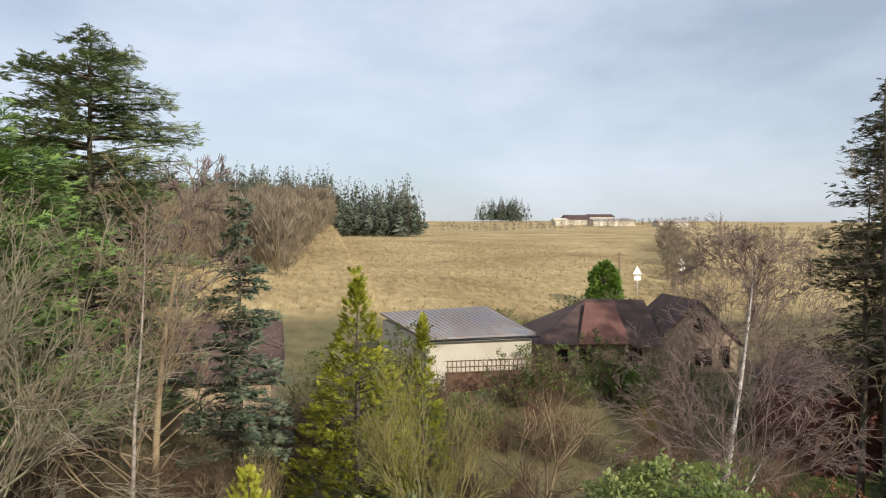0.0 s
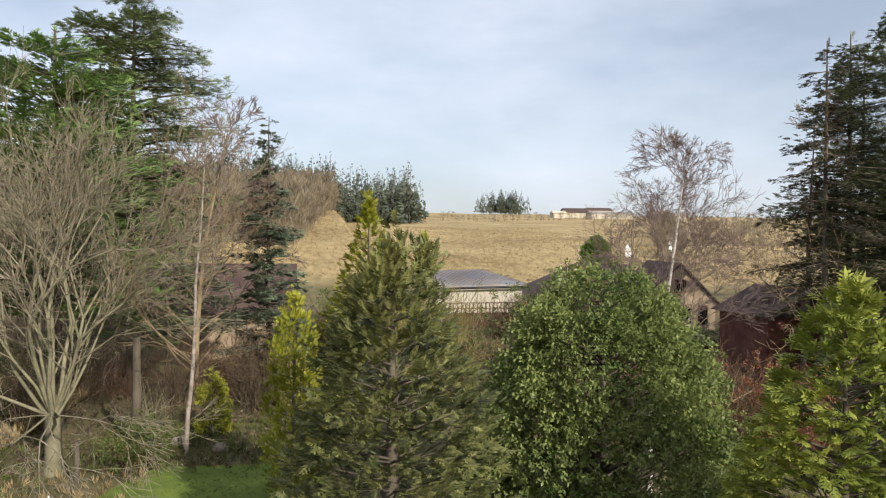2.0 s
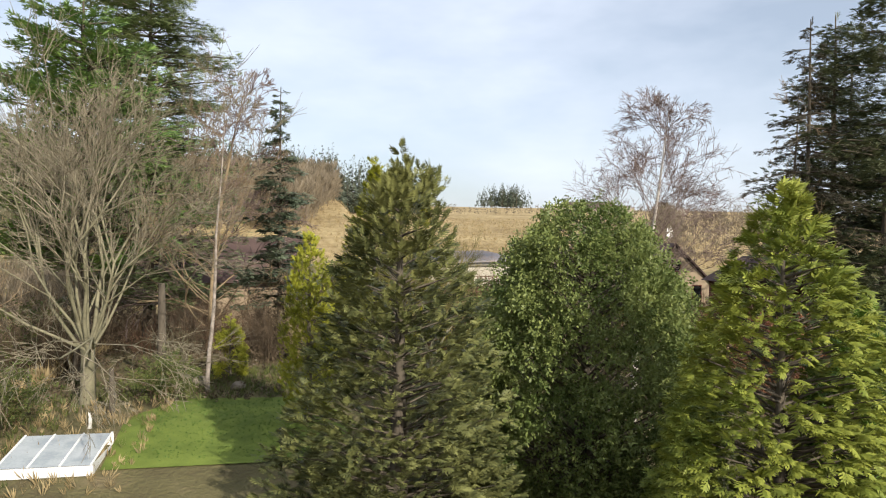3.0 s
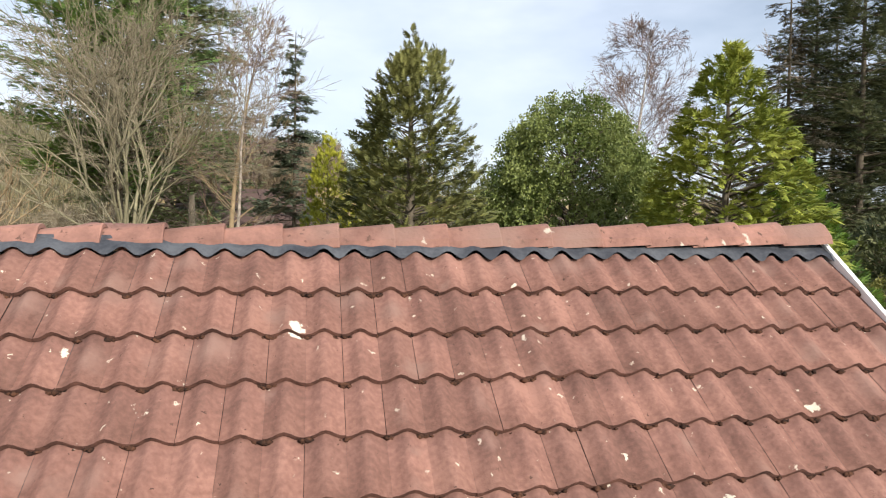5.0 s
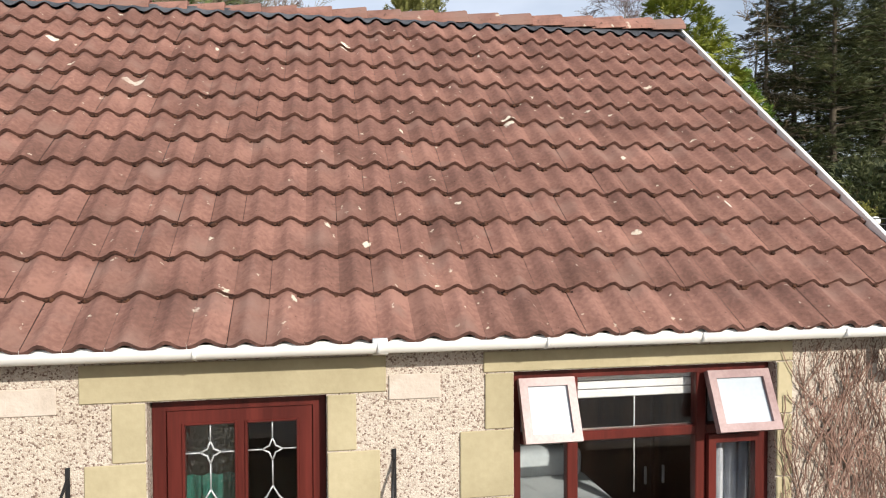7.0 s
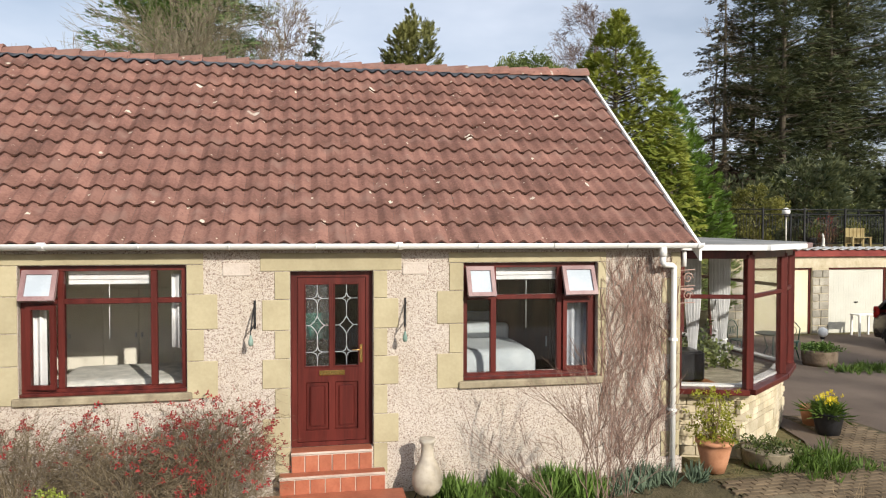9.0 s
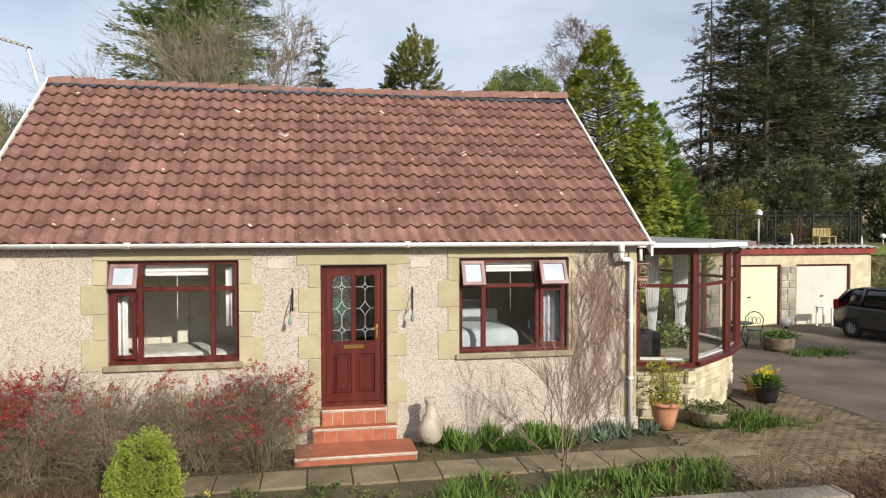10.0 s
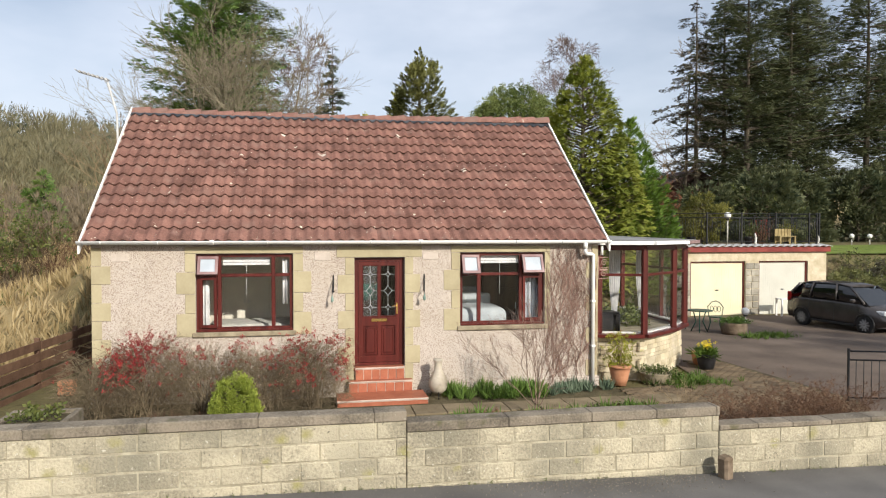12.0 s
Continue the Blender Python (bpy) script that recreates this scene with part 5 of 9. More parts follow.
plume_tree(2.95, 14.1, 6.85, yew_prof, L_YEW, "tall dark olive-green conical conifer with twin tip", 11, 1700, 0.50, 7, "frond", 0.27, 0.18, 0.35, 0.26, trunk_r=0.2, tips=((0.0, 0, 6.75), (0.55, 0.1, 6.6)), jut=0.20)
clump_tree(7.45, 16.0, 6.15, lambda u: 2.75 * (1 - abs(u - 0.25) * 0.45) * math.sqrt(max(0.0, 1 - u ** 3.0)), L_HOLLY, "large rounded green holly tree", 12, "leaves", 0.19, 520, 42, 0.42, 0.35, 0.18, jut=0.10, name="holly_tree")
plume_tree(8.45, 10.7, 8.3, lambda u: 2.30 * min(1, 0.85 + u) * max(0.0, 1 - u ** 1.85) ** 0.78, L_CYP, "tall golden-green feathery cypress", 13, 2500, 0.36, 6, "frond", 0.29, 0.45, -0.75, 0.5, z=1.2, trunk_r=0.2, tips=((0, 0, 8.1),), jut=0.08)
plume_tree(10.7, 11.7, 6.8, lambda u: 1.95 * min(1, 0.8 + u) * max(0.0, 1 - u ** 1.8) ** 0.80, L_GREEN, "mid-green cypress beside the terrace", 14, 1400, 0.36, 6, "frond", 0.28, 0.7, -0.1, 0.45, z=0.7, trunk_r=0.16, jut=0.10)
plume_tree(11.9, 12.7, 3.6, lambda u: 1.05 * max(0.0, 1 - u ** 2.6) ** 0.8, L_GREEN, "small bright green cypress beside the terrace", 15, 420, 0.30, 6, "frond", 0.22, 0.6, 0.0, 0.45, z=1.9, trunk_r=0.1)
plume_tree(1.3, 19.9, 5.0, lambda u: 0.80 * min(1, 0.8 + u) * max(0.0, 1 - u ** 3.2) ** 0.7, L_GOLD, "slim columnar yellow-green cypress beside the lawn", 16, 600, 0.30, 6, "frond", 0.17, 1.6, 0.5, 0.35, trunk_r=0.1)
plume_tree(4.0, 30.6, 7.6, lambda u: 2.45 * min(1, 0.8 + u) * max(0.0, 1 - u) ** 0.72, L_GOLD, "broad golden yellow conical conifer", 17, 900, 0.50, 6, "frond", 0.32, 0.25, 0.30, 0.40, trunk_r=0.16, tips=((0, 0, 7.7),))
plume_tree(6.25, 30.7, 6.2, lambda u: 1.15 * max(0.0, 1 - u) ** 0.75, L_GOLD, "small golden conifer with a pointed tip", 18, 360, 0.40, 6, "frond", 0.27, 0.35, 0.30, 0.40, trunk_r=0.1, tips=((0, 0, 6.3),))
conifer(0.1, 31.7, 11.4, lambda u: 1.95 * (1 - u) ** 0.85 + 0.1, L_SPRUCE, "slender blue-grey spruce with open whorls", 21, "sprig", 0.25, 0.56, 9, 0.03, 34, 0.13, 0.18, width=0.22, droop=0.14, name="spruce", rough=0.32)
conifer(-6.7, 39.0, 18.5, lambda u: min(3.9, 7.6 * (1 - u) ** 0.56 + 0.1), L_FIR, "very tall green fir with uneven feathery limbs", 22, "needle", 0.38, 0.50, 11, 0.16, 24, 0.32, 0.1, name="fir_tree", rough=0.36, width=0.22, droop=0.16, puff=0.065)
conifer(-6.6, 27.9, 13.2, lambda u: min(3.1, 5.2 * (1 - u) ** 0.55), L_FIRB, "broad bright green fir with upswept limbs", 23, "needle", 0.34, 0.50, 10, 0.30, 27, 0.3, 0.28, rough=0.42, name="fir_tree", width=0.22, droop=0.10, puff=0.06)
bare_tree(-2.9, 32.6, 11.6, "bare brown larch with fine drooping twigs", 24, M_BROWNTWIG, M_TWIG, 0.16, single=True, start=0.12, limb_len=0.50, spread=0.5, levels=6, kids=(3, 3), rise=0.05, droop=2.0, min_r=0.013, name="larch")
bare_tree(-5.0, 23.0, 8.9, "large leafless sycamore with pale grey-green limbs", 31, M_SYC, M_SYCTWIG, 0.22, 0.20, 0.46, 6, (3, 4), rise=0.0, limb_len=0.42, len_k=0.70, name="sycamore", min_r=0.0065, limbs=(13, 15), el=(0.28, 1.42), taper=0.60, limb_r=(0.20, 0.36), wander=0.10)
bare_tree(-1.85, 24.2, 10.2, "slim leafless birch with pale trunk", 32, M_PALEBARK, M_BROWNTWIG, 0.08, single=True, start=0.28, limb_len=0.48, spread=0.45, levels=6, kids=(2, 3), name="birch", min_r=0.005)
bare_tree(11.3, 21.4, 10.9, "leafless silver birch with white trunk and pinkish twigs", 33, M_BIRCH, M_TWIG, 0.14, single=True, start=0.45, limb_len=0.47, spread=0.5, levels=6, kids=(4, 4), rise=0.10, len_k=0.71, name="birch", droop=2.2, min_r=0.0050, lean=(-0.04, 0))
PINES = [(29.0, 34.0, 18.2), (33.5, 31.0, 19.5), (27.2, 28.6, 18.6), (37.5, 36.0, 20.0), (42.0, 31.0, 19.0), (37.0, 42.0, 18.0), (46.5, 37.0, 19.5), (37.2, 29.6, 18.5), (31.0, 29.5, 20.0)]
pine0 = conifer(*PINES[0], lambda u: 3.9 * (1 - u) ** 0.5 * (0.6 + 0.4 * min(1, u * 2.2)), L_PINE, "tall dark green pine with bare lower trunk", 41, "needle", 0.42, 0.72, 8, 0.20, 25, 0.26, 0.13, rough=0.55, group="pines behind the terrace", name="pine_tree", width=0.26, droop=0.14, puff=0.13)
pine1 = conifer(*PINES[1], lambda u: 4.3 * (1 - u) ** 0.55 * (0.5 + 0.5 * min(1, u * 2.0)), L_PINE, "tall dark green pine with bare lower trunk", 42, "needle", 0.42, 0.75, 8, 0.16, 25, 0.28, 0.15, rough=0.6, group="pines behind the terrace", name="pine_tree", width=0.26, droop=0.14, puff=0.13)
for i, (px, py, ph) in enumerate(PINES[2:]):
    src = (pine0, pine1)[i % 2]
    copy_thing(src, pose(px, py, gz(px, py), 0, 0, 67 * (i + 1)))
conifer(24.6, 30.4, 16.6, lambda u: 3.3 * (1 - u) ** 0.62 + 0.1, L_DARKLARCH, "dark brown-green larch with sparse drooping limbs", 43, "needle", 0.26, 0.75, 7, -0.02, 36, 0.2, 0.30, name="larch", width=0.16, rough=0.5)
bare_tree(23.9, 31.0, 13.5, "leafless dark larch with sparse drooping twigs", 44, M_BARK, M_BROWNTWIG, 0.16, single=True, start=0.25, limb_len=0.42, spread=0.5, levels=5, kids=(3, 3), rise=0.02, droop=2.0, min_r=0.010, name="larch")


M_ROSE = mat("grey_brown_shrub_twig", (0.16, 0.105, 0.080), (0.30, 0.21, 0.165), scale=3, rough=0.95, bump=0, contrast=0.9)


# ---------- bushes ----------
def bush(x, y, r, h, label, seed, twig, leafm=None, stems=70, side=6, leaf_n=0, leaf_kind="leaves", leaf_size=0.1, z=None, name="bush", group="", stem_r=0.010, category="bush", leaf_top=0.0, spread=1.0):
    """Many arching stems from one stool, with side twigs and, where given, leaves."""
    rng = np.random.default_rng(seed)
    e = plant(name, x, y, label, category, group, z)
    segs, tips, tdir = [], [], []
    for s in range(stems):
        a = rng.uniform(0, 2 * np.pi)
        b = np.array([np.cos(a), np.sin(a), 0]) * r * 0.35 * rng.uniform(0, 1) * spread
        reach = r * rng.uniform(0.3, 1.0)
        hh = h * rng.uniform(0.5, 1.0) * math.sqrt(max(0.1, 1 - (reach / r * 0.75) ** 2))
        a2 = a + rng.normal() * 0.6
        end = np.array([np.cos(a2) * reach, np.sin(a2) * reach, hh])
        mid = b * 0.6 + end * 0.4 + np.array([0, 0, hh * 0.25])
        pts = [b + np.array([0, 0, -0.08]), b * 0.5 + mid * 0.5 + rng.normal(size=3) * 0.03 * h, mid + rng.normal(size=3) * 0.05 * h, end]
        for i in range(3):
            segs.append((*pts[i], *pts[i + 1], stem_r * (1 - 0.28 * i), stem_r * (0.72 - 0.28 * i) + 0.001))
        for k in range(side):
            t_ = rng.uniform(0.25, 1.0)
            i = min(2, int(t_ * 3))
            p = pts[i] + (pts[i + 1] - pts[i]) * (t_ * 3 - i)
            d = (pts[i + 1] - pts[i]) / np.linalg.norm(pts[i + 1] - pts[i]) + rng.normal(size=3) * 0.7
            d /= np.linalg.norm(d)
            q = p + d * h * rng.uniform(0.10, 0.24)
            segs.append((*p, *q, stem_r * 0.42, stem_r * 0.2))
            tips.append(q)
            tdir.append(d)
            q2 = q + (d + rng.normal(size=3) * 0.5) * h * 0.09
            segs.append((*q, *q2, stem_r * 0.26, stem_r * 0.12))
            tips.append(q2)
            tdir.append(d)
    tv, tf = tubes(segs, 3)
    part("stem", tri_mesh("stem", tv, tf, True), twig, e)
    if leafm and leaf_n:
        tips, tdir = np.array(tips), np.array(tdir)
        ok = np.nonzero(tips[:, 2] > h * leaf_top)[0]
        j = rng.choice(ok, leaf_n)
        P = tips[j] + rng.normal(size=(leaf_n, 3)) * 0.05 * h
        V, F = scatter(leaf_kind, P, tdir[j] + rng.normal(size=(leaf_n, 3)) * 0.4 + [0, 0, 0.3], leaf_size * rng.uniform(0.7, 1.3, leaf_n), rng)
        tagged(part("leaf", tri_mesh("leaf", V, F), leafm, e), kind="stuff")
    return e


def tufts(name, poly_fn, n, leafm, size, seed, label, category="grass", lift=0.0, kind="blades", up=1.0, z_fn=None):
    """Uncountable small plants as one object."""
    rng = np.random.default_rng(seed)
    P = poly_fn(rng, n)
    zz = (z_fn or ground_z)(P[:, 0], P[:, 1])
    P3 = np.stack([P[:, 0], P[:, 1], zz + lift], 1)
    D = np.array([0, 0, up])[None] + rng.normal(size=(len(P3), 3)) * 0.28
    V, F = scatter(kind, P3, D, size * rng.uniform(0.5, 1.5, len(P3)), rng)
    return tagged(part(name, tri_mesh(name, V, F), leafm), label, category, kind="stuff")


def rect(x0, x1, y0, y1):
    return lambda rng, n: np.stack([rng.uniform(x0, x1, n), rng.uniform(y0, y1, n)], 1)


# ---------- garden wall by the road ----------
wall = empty("garden_wall", (0, -4.8, 0), "weathered buff block garden wall with grey copes", "wall", kind="structure")
WALL_Y0, WALL_Y1 = -4.95, -4.73


def wall_base(x):
    return 0.17 - 0.022 * min(12, max(-12, x)) - 0.03


rw = random.Random(8)
SPANS = [(-14.0, -0.14, 0.985), (-0.14, 4.02, 0.845), (4.02, 8.6, 0.64)]
blocks = []
for a, b, top in SPANS:
    core = part("core", boxmesh(a + 0.01, b - 0.01, WALL_Y0 + 0.008 + 4.8, WALL_Y1 - 0.008 + 4.8, -0.1, top - 0.004), M_MORTAR, wall)
    lev, row = top, 0
    while lev > -0.12:
        h_ = 0.213
        x = a - (0.225 if row % 2 else 0.0)
        while x < b:
            w_ = 0.45
            x0, x1 = max(a, x), min(b, x + w_)
            if x1 - x0 > 0.06 and lev > wall_base((x0 + x1) / 2):
                blocks.append((x0 + 0.004, x1 - 0.004, lev - h_ + 0.004, lev - 0.004))
            x += w_
        lev -= h_ + 0.007
        row += 1
BLOCK_ME = {}


def block_piece(x0, x1, z0, z1):
    key = (round((x1 - x0) * 50), round((z1 - z0) * 50))
    if key not in BLOCK_ME:
        bm = boxmesh(-(x1 - x0) / 2, (x1 - x0) / 2, 0, WALL_Y1 - WALL_Y0, -(z1 - z0) / 2, (z1 - z0) / 2, 0.012)
        me = bpy.data.meshes.new("block")
        bm.to_mesh(me)
        bm.free()
        me.materials.append(M_BLOCK)
        BLOCK_ME[key] = me
    return BLOCK_ME[key]


for x0, x1, z0, z1 in blocks:
    if x1 < -7.5:
        continue
    ob = part("block", block_piece(x0, x1, z0, z1), None, wall)
    ob.matrix_basis = pose((x0 + x1) / 2, WALL_Y0 + 4.8 + rw.uniform(-0.006, 0.004), (z0 + z1) / 2, rw.uniform(-0.4, 0.4), rw.uniform(-0.3, 0.3), rw.uniform(-0.5, 0.5))
for a, b, top in SPANS:
    x = a
    while x < b - 0.05:
        ln = min(rw.uniform(0.8, 1.5) if top > 0.7 else rw.uniform(0.45, 0.7), b - x)
        bm = boxmesh(x + 0.001, x + ln - 0.001, WALL_Y0 + 4.8 - 0.022, WALL_Y1 + 4.8 + 0.03, top + 0.003, top + (0.125 if top > 0.7 else 0.07), 0.012)
        for v in bm.verts:
            v.co.z += 0.008 * math.sin(v.co.x * 3.1) + 0.007 * noise.noise(v.co * 5)
            v.co.y += 0.008 * noise.noise(v.co * 4 + Vector((3, 0, 0)))
        part("cope_stone", bm, M_CAP, wall)
        x += ln

# paving along the house front
for k in range(15):
    px = -2.9 + k * 0.56
    if px > 5.2:
        break
    bm = boxmesh(px, px + 0.548, -1.62 - 0.03 * k % 0.05, -1.05, gz(px, -1.3) - 0.05, gz(px, -1.3) + 0.035 + rw.uniform(-0.006, 0.006), 0.01)
    ob = part("paving_slab", bm, M_PAVE)
    tagged(ob, "weathered sandstone paving slab of the front path", "paving slab", "front path slabs", "structure")

# setts on the edge of the drive
M_SETT = mat("brown_brick_sett", (0.085, 0.060, 0.036), (0.21, 0.155, 0.095), scale=2.0, fine=30, rough=0.95, bump=0.5, contrast=0.9, obj_var=0.22)
M_SETT2 = mat("brown_brick_setts", (0.085, 0.060, 0.036), (0.21, 0.155, 0.095), scale=2.0, fine=30, rough=0.95, bump=0.5, contrast=0.9, island_var=0.22)
setts = sheet("sett_paving", [(4.7, -4.3), (7.45, -4.3), (8.6, -2.2), (8.4, 2.0), (7.5, 2.1), (7.3, 0.7), (6.5, 0.0), (5.3, -0.4), (4.7, -0.4)], 0.8, M_SOIL, 0.024, "brown brick-sett apron at the edge of the driveway", "paving")
SETT_ME = bpy.data.meshes.new("sett")
bm = boxmesh(-0.096, 0.096, -0.046, 0.046, -0.03, 0.016, 0.008)
bm.to_mesh(SETT_ME)
bm.free()
SETT_ME.materials.append(M_SETT)
SETT_V = np.array([v.co[:] for v in SETT_ME.vertices])
APRON = [(4.72, -4.25), (7.4, -4.25), (8.5, -2.2), (8.3, 0.0), (8.3, 1.9), (7.55, 2.0), (7.4, 0.7), (6.5, -0.1), (5.3, -0.5), (4.72, -0.55)]


def inside(x, y, poly):
    hit = False
    for (ax, ay), (bx, by) in zip(poly, poly[1:] + poly[:1]):
        if (ay > y) != (by > y) and x < (bx - ax) * (y - ay) / (by - ay) + ax:
            hit = not hit
    return hit


sett_spots = []
for j in range(64):
    for i in range(20):
        px, py = 4.75 + i * 0.2 + (0.1 if j % 2 else 0), -4.25 + j * 0.1
        if inside(px, py, APRON):
            sett_spots.append((px, py))
sett_spots.sort(key=lambda p: abs(p[0] - 6.0) + abs(p[1] + 1.0))
far_V = []
for q, (px, py) in enumerate(sett_spots):
    m = pose(px, py, gz(px, py) + 0.020, rw.uniform(-1.2, 1.2), rw.uniform(-1.2, 1.2), rw.uniform(-2, 2))
    if q < 290:
        part("sett", SETT_ME, None, setts).matrix_basis = m
    else:
        far_V.append(SETT_V @ np.array(m.to_3x3()).T + np.array(m.translation))
bm = bmesh.new()
for V_ in far_V:
    vs = [bm.verts.new(v) for v in V_]
    for f in SETT_ME.polygons:
        bm.faces.new([vs[i] for i in f.vertices])
tagged(part("joined_setts", bm, M_SETT2, setts), kind="stuff")

# ---------- sunroom ----------
sunroom = empty("sunroom", (0, 0, 0), "glazed sunroom with red-brown frames on a stone base", "sunroom")
SP = [(4.44, 0.58), (5.56, 0.22), (6.70, 1.08), (7.38, 1.80), (7.40, 5.2), (4.44, 5.2)]
SILL, HEAD, BAR = 1.10, 2.93, 2.36


def prism(pts, z0, z1):
    bm = bmesh.new()
    a = [bm.verts.new((x, y, z0)) for x, y in pts]
    b = [bm.verts.new((x, y, z1)) for x, y in pts]
    bm.faces.new(a[::-1]), bm.faces.new(b)
    for i in range(len(pts)):
        j = (i + 1) % len(pts)
        bm.faces.new((a[i], a[j], b[j], b[i]))
    return bm


def inset(pts, d):
    cx, cy = 5.9, 3.2
    return [(x + (cx - x) * d, y + (cy - y) * d) for x, y in pts]


core = part("base_wall", prism([(x, y) for x, y in inset(SP, 0.045)], -0.1, SILL - 0.06), M_MORTAR, sunroom, "rubble stone base wall")
rs = random.Random(5)
path_ = [np.array(p) for p in inset(SP, 0.03)[:5]]
# rubble stones along the base wall
run = []
for a, b in zip(path_, path_[1:]):
    L = np.linalg.norm(b - a)
    run.append((a, (b - a) / L, L))
total = sum(r[2] for r in run[:3]) + 1.4


def along(s):
    for a, d, L in run:
        if s <= L:
            return a + d * s, d
        s -= L
    return run[-1][0] + run[-1][1] * s, run[-1][1]


z = 0.02
while z < SILL - 0.10:
    hh = rs.choice([0.075, 0.10, 0.13, 0.16])
    hh = min(hh, SILL - 0.065 - z)
    s = rs.uniform(-0.1, 0)
    while s < total:
        w = rs.uniform(0.12, 0.38)
        p, d = along(max(0, s + w / 2))
        nrm = np.array([d[1], -d[0]])
        bm = boxmesh(-w / 2 + 0.005, w / 2 - 0.005, -0.03, 0.03, -hh / 2 + 0.004, hh / 2 - 0.004, 0.006)
        ob = part("stone", bm, M_RUBBLE, core)
        ob.matrix_basis = pose(p[0] - nrm[0] * 0.048, p[1] - nrm[1] * 0.048, z + hh / 2, rs.uniform(-1, 1), 0, math.degrees(math.atan2(d[1], d[0])))
        s += w
    z += hh


def bar_between(a, b, z, w, h_, d, name="rail", material=None, out=0.0):
    a, b = np.array(a), np.array(b)
    L = np.linalg.norm(b - a)
    dd = (b - a) / L
    ob = part(name, boxmesh(0, L, -d / 2, d / 2, -h_ / 2, h_ / 2, 0.006), material or M_WINE, sunroom)
    nrm = np.array([dd[1], -dd[0]]) * out
    ob.matrix_basis = pose(a[0] + nrm[0], a[1] + nrm[1], z, 0, 0, math.degrees(math.atan2(dd[1], dd[0])))
    return ob


for a, b in zip(SP[:5], SP[1:5]):
    bar_between(a, b, SILL - 0.02, 0, 0.075, 0.16, "sill", out=0.03)
    bar_between(a, b, HEAD, 0, 0.11, 0.09, "head_rail")
    bar_between(a, b, BAR, 0, 0.055, 0.06, "transom")
    L = math.dist(a, b)
    n = 1 if L < 1.5 else 3
    for k in range(n):
        p = np.array(a) + (np.array(b) - np.array(a)) * k / n
        q = np.array(a) + (np.array(b) - np.array(a)) * (k + 1) / n
        if n > 1 and k:
            part("mullion", boxmesh(p[0] - 0.04, p[0] + 0.04, p[1] - 0.04, p[1] + 0.04, SILL, HEAD), M_WINE, sunroom)
        for z0, z1 in ((SILL + 0.02, BAR - 0.027), (BAR + 0.027, HEAD - 0.05)):
            g = bar_between(p, q, (z0 + z1) / 2, 0, z1 - z0, 0.006, "pane", M_GLASS)
            g.visible_shadow = False
for i, (x, y) in enumerate(SP[:5]):
    x0 = 0.27 if i == 0 else 0.0
    part("post", boxmesh(x - 0.055 + x0, x + 0.055 + x0, y - 0.055, y + 0.055, SILL + 0.015, HEAD, 0.008), M_WINE, sunroom)
M_PINKIRON = mat("pale_painted_iron", (0.34, 0.22, 0.18), (0.48, 0.34, 0.28), rough=0.5)
M_GREYROOF = mat("grey_felt_roof", (0.16, 0.16, 0.155), (0.30, 0.30, 0.29), scale=1.5, fine=30, rough=0.9, contrast=0.9)
ro = [(4.44, 0.30), (5.62, -0.02), (6.92, 0.95), (7.62, 1.72), (7.62, 5.4), (4.44, 5.4)]
bm = prism(ro, HEAD + 0.075, HEAD + 0.15)
for v in bm.verts:
    if v.co.x < 4.6 and v.co.y > 3 and v.co.z > HEAD + 0.1:
        v.co.z += 0.18
part("roof_deck", bm, M_GREYROOF, sunroom, "grey felted low-pitched roof")
for a, b in zip(ro[:4], ro[1:5]):
    bar_between(a, b, HEAD + 0.10, 0, 0.075, 0.085, "gutter", M_WHITE if a[0] < 6.5 else M_SASH, out=0.045)
part("floor", prism(inset(SP, 0.06), 0.35, 0.45), M_CARPET, sunroom)
part("side_pipe", tube(bmesh.new(), [(4.62, 0.24, 2.98), (4.62, 0.24, 2.78)], 0.03, 8), M_WHITE, sunroom)
def tied_curtain(x, y, w, z0, z1, tie, material, label):
    """A gathered curtain drawn in by a tie-back."""
    bm = bmesh.new()
    n, m_ = 24, 14
    rows = []
    for j in range(m_ + 1):
        z = z0 + (z1 - z0) * j / m_
        k = 0.42 + 0.58 * min(1.0, abs(z - tie) / 0.7)
        rows.append([bm.verts.new((x + w * (0.5 + (i / n - 0.5) * k), y + 0.03 * math.sin(i / n * 32), z)) for i in range(n + 1)])
    for a, b in zip(rows, rows[1:]):
        for i in range(n):
            bm.faces.new((a[i], a[i + 1], b[i + 1], b[i])).smooth = True
    ob = part("curtain", bm, material)
    ob.modifiers.new("thick", "SOLIDIFY").thickness = 0.006
    tagged(ob, label, "curtain", "sunroom curtains")
    part("tie_back", tube(bmesh.new(), [(x + w * 0.27, y - 0.045, tie), (x + w * 0.5, y - 0.06, tie - 0.02), (x + w * 0.73, y - 0.045, tie)], 0.014, 6), material, ob)


for cx_, cy_ in ((5.28, 1.35), (6.42, 2.35), (6.95, 3.4)):
    tied_curtain(cx_, cy_, 0.26, 0.5, 2.9, 1.45, M_CLOTH, "white gathered curtain tied back in the sunroom")
for a, b in zip(inset(SP, 0.05)[:4], inset(SP, 0.05)[1:5]):
    bar_between(a, b, SILL + 0.03, 0, 0.03, 0.14, "window_board", M_WHITE)
